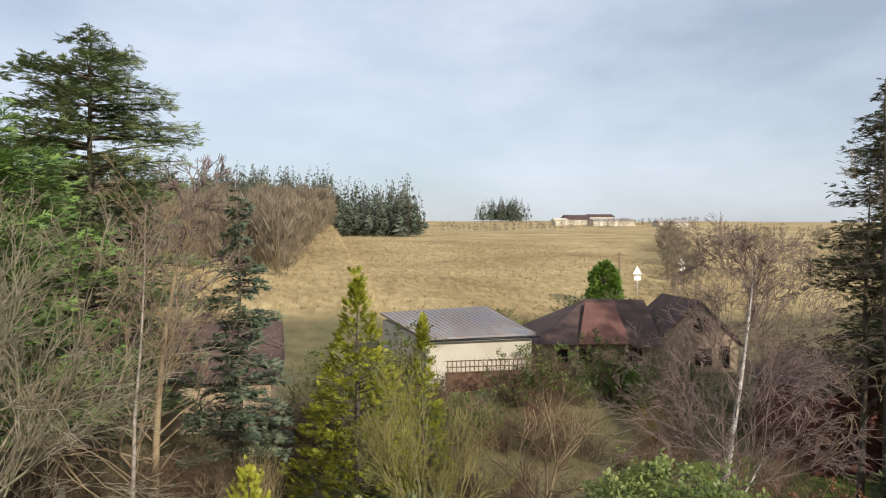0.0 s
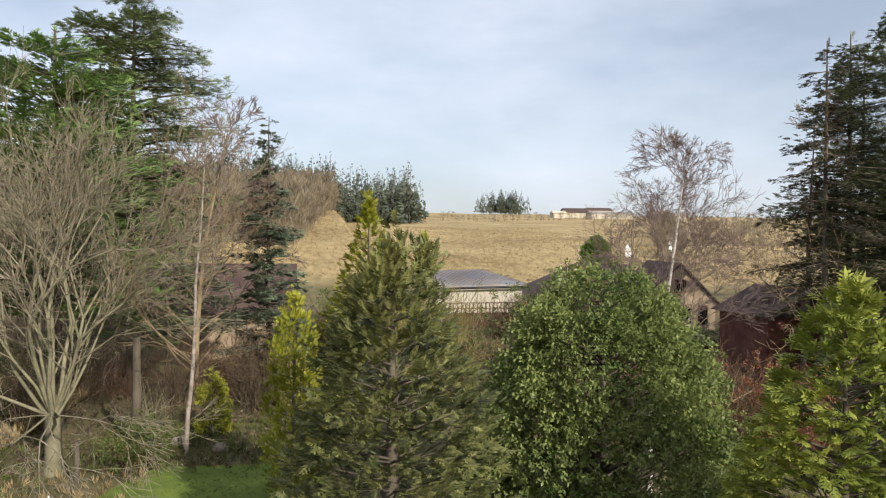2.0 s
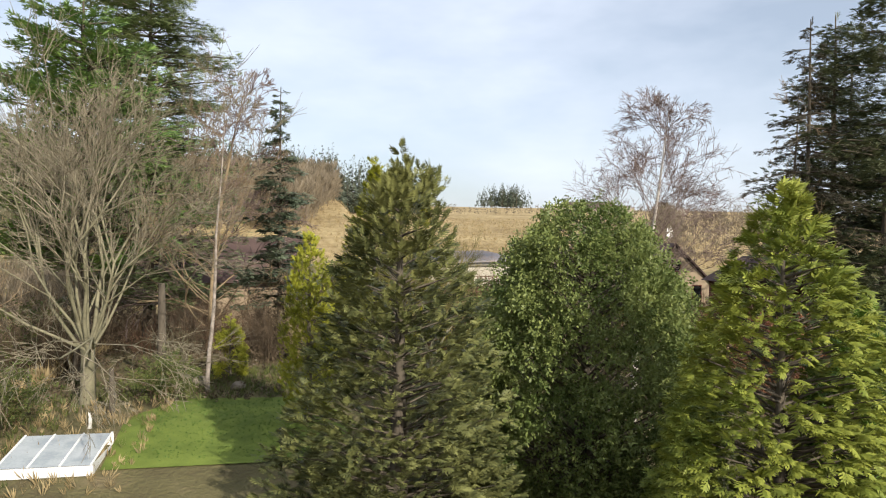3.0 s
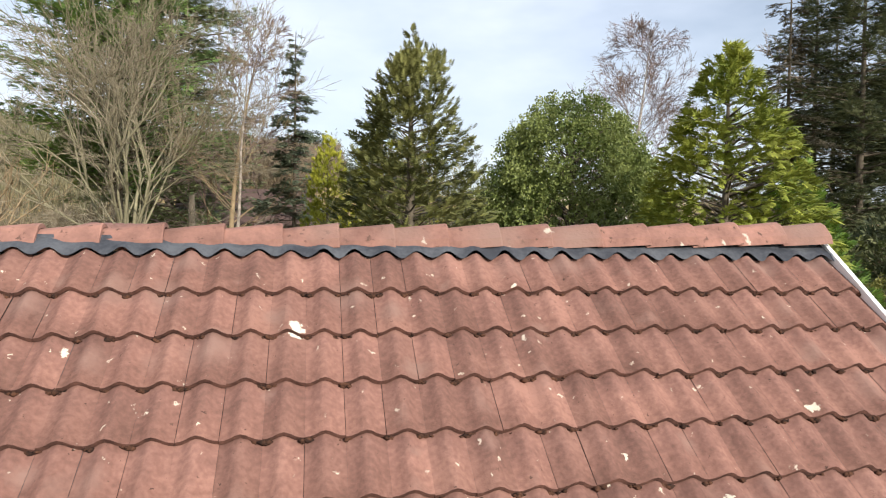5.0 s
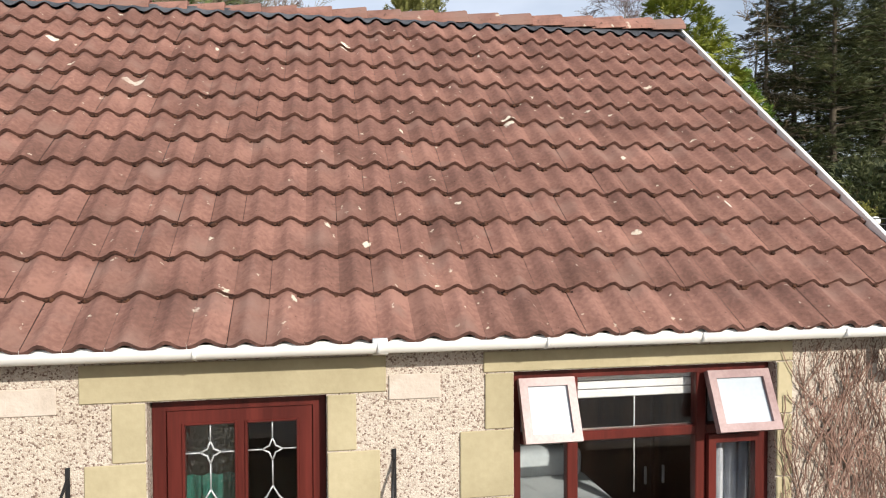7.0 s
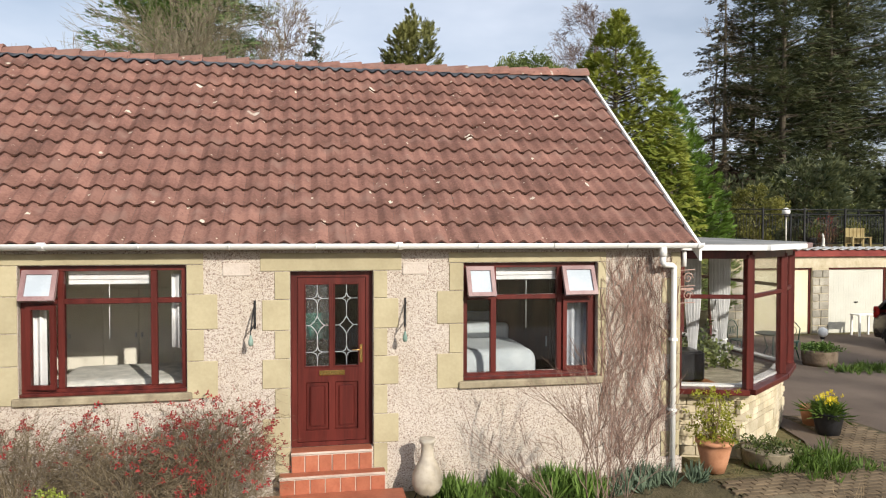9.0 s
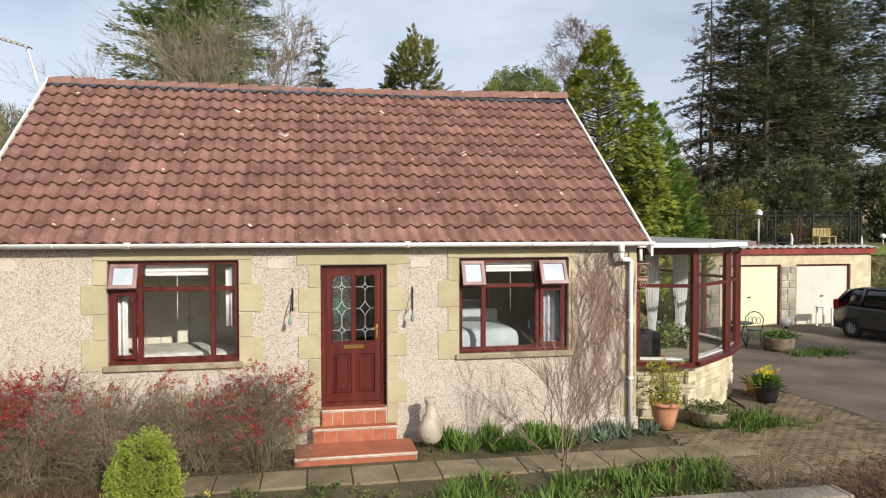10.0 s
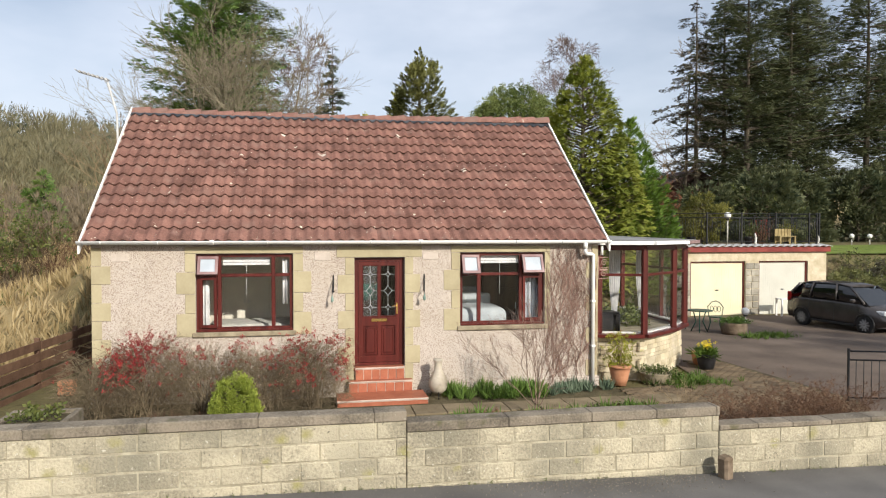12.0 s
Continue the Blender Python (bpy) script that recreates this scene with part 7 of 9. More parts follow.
# upright stone at the road wall
st = part("boulder", boxmesh(-0.07, 0.08, -0.08, 0.08, -0.02, 0.32, 0.03), M_BARREL)
st.matrix_basis = pose(3.98, -5.16, 0.07, 4, -6, 15)
tagged(st, "upright reddish stone leaning at the wall foot", "stone")

# ---------- parked car ----------
M_PAINT = mat("grey_brown_car_paint", (0.075, 0.066, 0.063), (0.095, 0.085, 0.080), rough=0.25, metal=0.5, bump=0, spec=0.6)
M_CARGLASS = mat("dark_car_glass", (0.006, 0.007, 0.008), (0.012, 0.013, 0.014), rough=0.04, bump=0, spec=0.8)
M_TYRE = mat("tyre_rubber", (0.012, 0.012, 0.012), (0.025, 0.025, 0.025), rough=0.85)
M_ALLOY = mat("alloy_wheel", (0.45, 0.45, 0.46), (0.6, 0.6, 0.6), rough=0.3, metal=0.8, bump=0)
M_LAMP = mat("headlamp_glass", (0.55, 0.57, 0.58), (0.7, 0.72, 0.72), rough=0.08, bump=0, spec=0.7)
M_TAIL = mat("tail_lamp", (0.25, 0.012, 0.010), (0.35, 0.02, 0.015), rough=0.15, bump=0)


def loft(bm, sections):
    """Skins rings of equal length."""
    rings = [[bm.verts.new(p) for p in s] for s in sections]
    n = len(rings[0])
    for u, v in zip(rings, rings[1:]):
        for k in range(n):
            bm.faces.new((u[k], u[(k + 1) % n], v[(k + 1) % n], v[k])).smooth = True
    bm.faces.new(rings[0][::-1])
    bm.faces.new(rings[-1])
    bmesh.ops.recalc_face_normals(bm, faces=bm.faces)
    return bm


def car_section(x, zlo, zhi, w, tuck=0.06, crown=0.04):
    hw = w / 2
    return [(x, -hw + tuck, zlo), (x, -hw, zlo + 0.18), (x, -hw, (zlo + zhi) / 2), (x, -hw + 0.03, zhi - 0.10), (x, -hw + 0.13, zhi), (x, 0, zhi + crown), (x, hw - 0.13, zhi), (x, hw - 0.03, zhi - 0.10), (x, hw, (zlo + zhi) / 2), (x, hw, zlo + 0.18), (x, hw - tuck, zlo), (x, 0, zlo - 0.02)]


car = empty("hatchback_car", (16.52, 7.15, 0.02), "dark grey-brown hatchback car parked before the garage", "car")
part("body", loft(bmesh.new(), [car_section(-1.93, 0.34, 0.80, 1.46), car_section(-1.86, 0.25, 0.95, 1.60), car_section(-1.3, 0.22, 1.00, 1.68), car_section(0.2, 0.20, 0.98, 1.69), car_section(1.0, 0.21, 0.95, 1.68), car_section(1.6, 0.24, 0.80, 1.62), car_section(1.88, 0.28, 0.66, 1.48), car_section(1.95, 0.34, 0.56, 1.34)]), M_PAINT, car)


def cabin(x, zb, zt, wb, wt):
    return [(x[0], -wb / 2, zb), (x[1], -wt / 2, zt), (x[1], wt / 2, zt), (x[0], wb / 2, zb)]


part("cabin_glass", loft(bmesh.new(), [cabin((-1.82, -1.50), 0.95, 1.40, 1.46, 1.12), cabin((-1.2, -1.15), 0.96, 1.49, 1.54, 1.20), cabin((0.1, 0.05), 0.96, 1.50, 1.56, 1.22), cabin((1.05, 0.42), 0.93, 1.44, 1.52, 1.16), cabin((1.30, 0.62), 0.90, 1.36, 1.46, 1.10)]), M_CARGLASS, car, "dark tinted windows")
part("roof_panel", loft(bmesh.new(), [[(x, -w / 2, z), (x, -w / 2 + 0.1, z + 0.035), (x, 0, z + 0.055), (x, w / 2 - 0.1, z + 0.035), (x, w / 2, z), (x, 0, z - 0.01)] for x, z, w in ((-1.62, 1.40, 1.10), (-1.15, 1.485, 1.22), (0.05, 1.495, 1.24), (0.50, 1.43, 1.16))]), M_PAINT, car)
for s in (-1, 1):
    for a, b, w in (((-1.86, 0.76, 0.95), (-1.50, 0.585, 1.42), 0.05), ((-0.95, 0.785, 0.97), (-0.90, 0.615, 1.49), 0.035), ((0.12, 0.79, 0.97), (0.02, 0.625, 1.50), 0.035), ((1.16, 0.765, 0.93), (0.50, 0.58, 1.44), 0.035)):
        part("pillar", tube(bmesh.new(), [(a[0], s * a[1], a[2]), (b[0], s * b[1], b[2])], w, 6), M_PAINT, car)
    part("mirror", boxmesh(0.78, 0.92, min(s * 0.84, s * 0.98), max(s * 0.84, s * 0.98), 0.96, 1.08, 0.03), M_PAINT, car)
    part("headlight", boxmesh(1.52, 1.86, min(s * 0.52, s * 0.755), max(s * 0.52, s * 0.755), 0.62, 0.77, 0.03), M_LAMP, car, "clear headlamp")
    part("tail_light", boxmesh(-1.90, -1.74, min(s * 0.60, s * 0.79), max(s * 0.60, s * 0.79), 0.78, 1.12, 0.03), M_TAIL, car, "red tail lamp")
    part("door_handle", boxmesh(-0.55, -0.40, min(s * 0.84, s * 0.865), max(s * 0.84, s * 0.865), 0.86, 0.89, 0.006), M_PAINT, car)
    for wx in (-1.20, 1.22):
        w = part("wheel", lathe(bmesh.new(), [(0.20, -0.09), (0.29, -0.09), (0.305, -0.06), (0.305, 0.06), (0.29, 0.09), (0.20, 0.09)], 28), M_TYRE, car, "black tyre")
        w.matrix_basis = pose(wx, s * 0.76, 0.285, 90, 0, 0)
        r = part("rim", lathe(bmesh.new(), [(0.06, -0.05), (0.205, -0.05), (0.205, 0.085), (0.185, 0.085), (0.18, 0.02), (0.06, 0.0)], 24), M_BLACK, w)
        for k in range(10):
            a = k * math.pi / 5
            part("spoke", boxmesh(0.03, 0.19, -0.016, 0.016, -0.095, -0.06, 0.005), M_ALLOY, w).matrix_basis = pose(0, 0, 0, 0, 0, math.degrees(a))
            part("spoke", boxmesh(0.03, 0.19, -0.016, 0.016, 0.06, 0.095, 0.005), M_ALLOY, w).matrix_basis = pose(0, 0, 0, 0, 0, math.degrees(a))
for s_ in (-1, 1):
    for wx in (-1.20, 1.22):
        part("wheel_arch", tube(bmesh.new(), [(wx + 0.345 * math.cos(a), s_ * 0.845, 0.285 + 0.345 * math.sin(a)) for a in np.linspace(-0.15, math.pi + 0.15, 14)], 0.022, 6), M_BLACK, car)
    part("side_sill", boxmesh(-0.82, 0.84, min(s_ * 0.80, s_ * 0.855), max(s_ * 0.80, s_ * 0.855), 0.20, 0.27, 0.012), M_BLACK, car)
    for dx in (-0.93, 0.10, 1.0):
        part("door_gap", boxmesh(dx - 0.006, dx + 0.006, min(s_ * 0.838, s_ * 0.8475), max(s_ * 0.838, s_ * 0.8475), 0.32, 0.93), M_BLACK, car)
part("grille", boxmesh(1.93, 1.958, -0.42, 0.42, 0.34, 0.42, 0.006), M_BLACK, car)
part("number_plate", boxmesh(1.945, 1.962, -0.26, 0.26, 0.44, 0.55, 0.004), M_WHITE, car, "blank white plate")
part("plate_bar", boxmesh(1.9625, 1.966, -0.20, 0.20, 0.475, 0.515), M_BLACK, car)
car.rotation_euler = (0, 0, math.atan2(-2.39, 0.37))

# white trestle beside the garage door
tr = empty("white_trestle", (16.7, 10.6, 0.0), "small white plastic table beside the garage door", "table")
part("tabletop", boxmesh(-0.35, 0.35, -0.2, 0.2, 0.66, 0.69, 0.006), M_WHITE, tr)
for sx in (-0.3, 0.3):
    for sy in (-0.16, 0.16):
        part("leg", boxmesh(sx - 0.025, sx + 0.025, sy - 0.025, sy + 0.025, 0, 0.66), M_WHITE, tr)

# ---------- rear wing with roof windows ----------
wing = empty("rear_wing", (0, 0, 0), "rear wing with a hipped red tile roof and roof windows", "house wing")
WXC, WY1, WE, WR = -0.86, 6.85, 4.36, 5.93
HX0, HX1, HY1 = -3.8, 1.8, 9.8
part("wing_wall", boxmesh(HX0 + 0.3, HX1 - 0.3, 6.9, HY1 - 0.3, -0.1, WE), M_HARL, wing)
bm = bmesh.new()
A = [bm.verts.new(p) for p in ((HX0, 6.0, WE), (HX0, HY1, WE), (HX1, HY1, WE), (HX1, 6.0, WE), (WXC, 3.7, WR), (WXC, WY1, WR))]
for f in ((0, 1, 5, 4), (1, 2, 5), (2, 3, 4, 5), (0, 4, 3), (3, 2, 1, 0)):
    bm.faces.new([A[i] for i in f])
bmesh.ops.recalc_face_normals(bm, faces=bm.faces)
part("wing_roof", bm, M_TILE, wing, "hipped red tile roof")


def ridge_run(p, q, parent):
    p, q = Vector(p), Vector(q)
    d = (q - p)
    L = d.length
    n = int(L / 0.36)
    for k in range(n):
        c = p + d * (k / n)
        ob = part("ridge_tile", RIDGE_ME, None, parent)
        ob.matrix_basis = Matrix.Translation(c + Vector((0, 0, 0.02))) @ pose(0, 0, 0, 0, 0, math.degrees(math.atan2(d.y, d.x))) @ pose(0, 0, 0, 0, -math.degrees(math.asin(d.z / L)), 0) @ Matrix.Diagonal((L / n / 0.36, 1.0, 0.95, 1))


ridge_run((WXC, 4.35, WR + 0.0), (WXC, WY1 + 0.1, WR + 0.0), wing)
ridge_run((WXC, WY1, WR), (HX1, HY1, WE), wing)
ridge_run((WXC, WY1, WR), (HX0, HY1, WE), wing)
part("ridge_seal", tube(bmesh.new(), [(WXC + 0.14, 3.9, WR - 0.02), (WXC + 0.14, WY1, WR - 0.02)], 0.06, 6), M_FELT, wing)
SA = math.atan((WR - WE) / (HX1 - WXC))


def roof_window(y0, y1, u0, u1):
    """A glazed panel on the slope that faces the lawn; u runs down the slope from the ridge."""
    e = empty("roof_window", (0, 0, 0))
    e.parent = wing
    e.matrix_basis = pose(WXC, 0, WR, 0, math.degrees(SA), 0)
    pts = [(u0, y0), (u1, y0), (u1, y1), (u0, y1)]
    part("pane", prism(pts, 0.07, 0.085), M_SKYGLASS, e)
    part("dark_well", prism(pts, 0.012, 0.03), M_CARGLASS, e)
    for a, b in zip(pts, pts[1:] + pts[:1]):
        a, b = np.array(a), np.array(b)
        L = np.linalg.norm(b - a)
        fr = part("window_frame", boxmesh(-0.02, L + 0.02, -0.024, 0.024, 0.02, 0.11, 0.006), M_WHITE, e)
        fr.matrix_basis = pose(a[0], a[1], 0, 0, 0, math.degrees(math.atan2(b[1] - a[1], b[0] - a[0])))


roof_window(4.30, 5.50, 0.21, 0.96)
roof_window(5.60, 6.86, 0.21, 0.98)
roof_window(5.80, 7.00, 1.14, 1.68)

# ---------- cold frame ----------
gh = empty("cold_frame", (-4.25, 18.2, gz(-4.25, 18.2) - 0.1), "low white-framed glass cold frame in the back garden", "cold frame")
M_HAZEGLASS = mat("hazy_greenhouse_glass", (0.36, 0.40, 0.42), (0.50, 0.53, 0.54), scale=2, fine=20, rough=0.15, bump=0, spec=0.6)
part("front_board", boxmesh(-0.97, 0.97, -0.84, -0.80, 0, 0.22, 0.006), M_WHITE, gh)
part("rear_board", boxmesh(-0.97, 0.97, 0.80, 0.84, 0, 0.46, 0.006), M_WHITE, gh)
for sx in (-0.95, 0.93):
    part("side_board", prism([(sx, -0.80), (sx + 0.02, -0.80), (sx + 0.02, 0.80), (sx, 0.80)], 0, 0.22), M_WHITE, gh)
for k in range(3):
    lid = part("pane", boxmesh(-0.95 + k * 0.633, -0.95 + (k + 1) * 0.633 - 0.02, -0.84, 0.82, 0, 0.006), M_HAZEGLASS, gh)
    lid.matrix_basis = pose(0, 0, 0.355, 8.2, 0, 0)
for k in range(4):
    bar = part("glazing_bar", boxmesh(-0.985 + k * 0.633, -0.94 + k * 0.633, -0.85, 0.85, 0, 0.03, 0.006), M_WHITE, gh)
    bar.matrix_basis = pose(0, 0, 0.352, 8.2, 0, 0)

# ---------- neighbouring buildings ----------
M_SHEET = mat("rusty_sheet_roof", (0.22, 0.24, 0.27), (0.34, 0.35, 0.37), scale=0.5, fine=8, rough=0.55, bump=0.1, contrast=0.9, c3=(0.30, 0.24, 0.21), stretch=(1.2, 0.2, 1))
M_RENDER = mat("pale_render", (0.44, 0.39, 0.30), (0.60, 0.55, 0.45), scale=0.6, fine=20, rough=0.9, contrast=0.9)
M_BROWNROOF = mat("brown_concrete_tile", (0.055, 0.034, 0.030), (0.115, 0.075, 0.064), scale=0.8, fine=14, rough=0.9, contrast=0.9)
M_REDROOF = mat("red_hip_tile", (0.115, 0.052, 0.040), (0.175, 0.085, 0.066), scale=0.8, fine=14, rough=0.9, contrast=0.9)
shed = empty("shed", (0, 0, 0), "long pale shed with a rusty sheet-metal roof", "shed")
S0, S1, S2, S3 = (9.6, 50.2), (16.7, 49.6), (17.6, 66.0), (8.2, 64.0)
part("shed_wall", prism([(9.7, 50.4), (16.5, 49.85), (17.3, 65.6), (8.4, 63.6)], 2.5, 6.75), M_RENDER, shed)
bm = bmesh.new()
a = [bm.verts.new((x, y, z)) for (x, y), z in ((S0, 6.80), (S1, 7.0), (S2, 7.35), (S3, 7.15))]
b = [bm.verts.new((v.co.x, v.co.y, v.co.z + 0.12)) for v in a]
bm.faces.new(a[::-1]), bm.faces.new(b)
for i in range(4):
    bm.faces.new((a[i], a[(i + 1) % 4], b[(i + 1) % 4], b[i]))
part("shed_roof", bm, M_SHEET, shed, "rusty grey corrugated roof")
for k in range(24):
    u = k / 23
    p0 = Vector((S0[0] + (S1[0] - S0[0]) * u, S0[1] + (S1[1] - S0[1]) * u, 6.93 + 0.2 * u))
    p1 = Vector((S3[0] + (S2[0] - S3[0]) * u, S3[1] + (S2[1] - S3[1]) * u, 7.28 + 0.2 * u))
    part("roof_rib", tube(bmesh.new(), [p0, p1], 0.035, 4), M_SHEET, shed)
part("shed_gutter", tube(bmesh.new(), [(9.5, 50.05, 6.72), (16.9, 49.4, 6.92)], 0.07, 6), M_BLACK, shed)

M_TANRENDER = mat("tan_render", (0.27, 0.20, 0.13), (0.40, 0.31, 0.21), scale=0.6, fine=20, rough=0.9, contrast=0.9)
cot = empty("cottage", (0, 0, 0), "low cottage with a brown tiled roof and pale gable", "house")
part("cottage_wall", prism([(20.2, 58.2), (28.6, 57.0), (30.0, 65.5), (21.6, 67.0)], 2.4, 5.3), M_TANRENDER, cot)
bm = bmesh.new()
A = [bm.verts.new(p) for p in ((19.3, 57.8, 5.2), (29.2, 56.2, 5.0), (30.6, 66.5, 5.2), (20.8, 68.0, 5.2), (25.8, 63.2, 8.15), (30.8, 62.5, 8.05))]
for f in ((0, 1, 5, 4), (1, 2, 5), (2, 3, 4, 5), (3, 0, 4), (3, 2, 1, 0)):
    bm.faces.new([A[i] for i in f])
bmesh.ops.recalc_face_normals(bm, faces=bm.faces)
part("cottage_roof", bm, M_BROWNROOF, cot, "brown tiled hipped roof")
bm = bmesh.new()
A = [bm.verts.new(p) for p in ((22.6, 57.0, 5.22), (26.6, 56.4, 5.2), (27.6, 61.5, 7.95), (25.2, 61.9, 7.98))]
B = [bm.verts.new((v.co.x, v.co.y + 0.15, v.co.z - 0.2)) for v in A]
bm.faces.new(A), bm.faces.new(B[::-1])
for i in range(4):
    bm.faces.new((A[i], B[i], B[(i + 1) % 4], A[(i + 1) % 4]))
bmesh.ops.recalc_face_normals(bm, faces=bm.faces)
part("front_slope", bm, M_REDROOF, cot, "redder front slope")
gab = [(29.2, 57.6), (35.8, 56.6)]
bm = bmesh.new()
pf = [(0, 2.4), (6.7, 2.4), (6.7, 5.0), (3.6, 8.1), (0.0, 5.0)]
u = Vector((gab[1][0] - gab[0][0], gab[1][1] - gab[0][1], 0)).normalized()
nrm = Vector((-u.y, u.x, 0))
A = [bm.verts.new(Vector((gab[0][0], gab[0][1], 0)) + u * s + Vector((0, 0, z))) for s, z in pf]
B = [bm.verts.new(v.co + nrm * 8) for v in A]
bm.faces.new(A), bm.faces.new(B[::-1])
for i in range(5):
    bm.faces.new((A[i], B[i], B[(i + 1) % 5], A[(i + 1) % 5]))
bmesh.ops.recalc_face_normals(bm, faces=bm.faces)
part("gable_wall", bm, M_TANRENDER, cot)
for s0, z0, s1, z1 in ((-0.5, 4.6, 3.6, 8.2), (3.6, 8.2, 7.2, 4.6)):
    bm = bmesh.new()
    p = [Vector((gab[0][0], gab[0][1], 0)) - nrm * 0.3 + u * s + Vector((0, 0, z)) for s, z in ((s0, z0), (s1, z1), (s1, z1 + 0.18), (s0, z0 + 0.18))]
    A = [bm.verts.new(v) for v in p]
    B = [bm.verts.new(v + nrm * 8.6) for v in p]
    bm.faces.new(A), bm.faces.new(B[::-1])
    for i in range(4):
        bm.faces.new((A[i], B[i], B[(i + 1) % 4], A[(i + 1) % 4]))
    bmesh.ops.recalc_face_normals(bm, faces=bm.faces)
    part("gable_roof", bm, M_BROWNROOF, cot)


def far_window(parent, base, uu, s, z, w, h_):
    c = Vector((base[0], base[1], 0)) + uu * s
    nn = Vector((uu.y, -uu.x, 0))
    ob = part("window", boxmesh(-w / 2, w / 2, -0.05, 0.05, -h_ / 2, h_ / 2, 0.02), M_WINE, parent)
    ob.matrix_basis = pose(c.x + nn.x * 0.06, c.y + nn.y * 0.06, z, 0, 0, math.degrees(math.atan2(uu.y, uu.x)))
    part("pane", boxmesh(-w / 2 + 0.08, w / 2 - 0.08, -0.065, -0.055, -h_ / 2 + 0.08, h_ / 2 - 0.08), M_CARGLASS, ob)


far_window(cot, gab[0], u, 3.6, 6.4, 1.0, 1.1)
far_window(cot, gab[0], u, 3.9, 3.9, 1.3, 1.3)
far_window(cot, gab[0], u, 5.6, 3.9, 0.8, 1.7)
u2 = Vector((8.4, -1.2, 0)).normalized()
for s in (1.6, 3.3, 7.2):
    far_window(cot, (20.2, 58.2), u2, s, 4.2, 1.0, 1.1)
# white cottage behind the larches
wc = empty("white_cottage", (0, 0, 0), "pale cottage half hidden behind bare trees", "house")
part("white_wall", boxmesh(-7.0, 0.5, 44.0, 50.0, 2.6, 6.0), M_TANRENDER, wc)
bm = bmesh.new()
A = [bm.verts.new(p) for p in ((-7.6, 43.4, 5.9), (1.0, 43.4, 5.9), (1.0, 50.6, 5.9), (-7.6, 50.6, 5.9), (-7.6, 47, 8.6), (1.0, 47, 8.6))]
for f in ((0, 1, 5, 4), (1, 2, 5), (2, 3, 4, 5), (3, 0, 4), (3, 2, 1, 0)):
    bm.faces.new([A[i] for i in f])
bmesh.ops.recalc_face_normals(bm, faces=bm.faces)
part("white_cottage_roof", bm, M_BROWNROOF, wc)
# brick garden house among the shrubs at the right
M_DARKRED = mat("dark_red_boards", (0.10, 0.035, 0.026), (0.16, 0.065, 0.05), scale=2, fine=20, rough=0.8)
hut = empty("garden_hut", (26.3, 35.5, 2.9), "dark red-brown garden hut with a felt roof", "hut")
part("hut_wall", boxmesh(-2.4, 2.4, -2, 2, -0.2, 3.6), M_DARKRED, hut)
bm = bmesh.new()
A = [bm.verts.new(p) for p in ((-2.7, -2.4, 3.5), (2.7, -2.4, 3.5), (2.7, 2.4, 3.5), (-2.7, 2.4, 3.5), (0, -2.4, 4.9), (0, 2.4, 4.9))]
for f in ((0, 1, 4), (1, 2, 5, 4), (2, 3, 5), (3, 0, 4, 5), (3, 2, 1, 0)):
    bm.faces.new([A[i] for i in f])
bmesh.ops.recalc_face_normals(bm, faces=bm.faces)
part("hut_roof", bm, M_BROWNROOF, hut)
# trellis fence before the shed
tre = empty("trellis_fence", (0, 0, 0), "low brown trellis fence before the shed", "fence")
for k in range(30):
    xx = 10.2 + k * 0.26
    part("lath", boxmesh(xx, xx + 0.05, 46.0, 46.04, 5.45, 6.15), M_FENCE, tre)
for z in (5.45, 5.75, 6.1):
    part("rail", boxmesh(10.1, 18.0, 45.96, 45.998, z, z + 0.06), M_FENCE, tre)
part("panel", boxmesh(10.1, 18.0, 46.05, 46.10, 4.0, 5.45), M_FENCE, tre)
# telegraph pole and road signs
pole = empty("telegraph_pole", (42.5, 92, gz(42.5, 92)), "wooden telegraph pole beside the far lane", "pole")
part("pole", tube(bmesh.new(), [(0, 0, -0.3), (0, 0, 5.6)], [0.14, 0.10], 7), M_BARREL, pole)
part("cross_arm", boxmesh(-0.6, 0.6, -0.05, 0.05, 5.2, 5.32), M_BARREL, pole)
for sx, sy in ((45.0, 92.0), (56.0, 100.0)):
    sg = empty("road_sign", (sx, sy, gz(sx, sy)), "triangular white warning sign on a post", "road sign", "road signs")
    part("post", tube(bmesh.new(), [(0, 0, -0.2), (0, 0, 3.6)], 0.06, 6), M_CORR, sg)
    bm = bmesh.new()
    A = [bm.verts.new((x, -0.08, z)) for x, z in ((-0.65, 2.7), (0.65, 2.7), (0, 3.8))]
    bm.faces.new(A)
    B = [bm.verts.new((v.co.x, -0.03, v.co.z)) for v in A]
    bm.faces.new(B[::-1])
    for i in range(3):
        bm.faces.new((A[i], B[i], B[(i + 1) % 3], A[(i + 1) % 3]))
    part("sign_plate", bm, M_WHITE, sg)
    part("sub_plate", boxmesh(-0.45, 0.45, -0.08, -0.03, 1.9, 2.5), M_WHITE, sg)
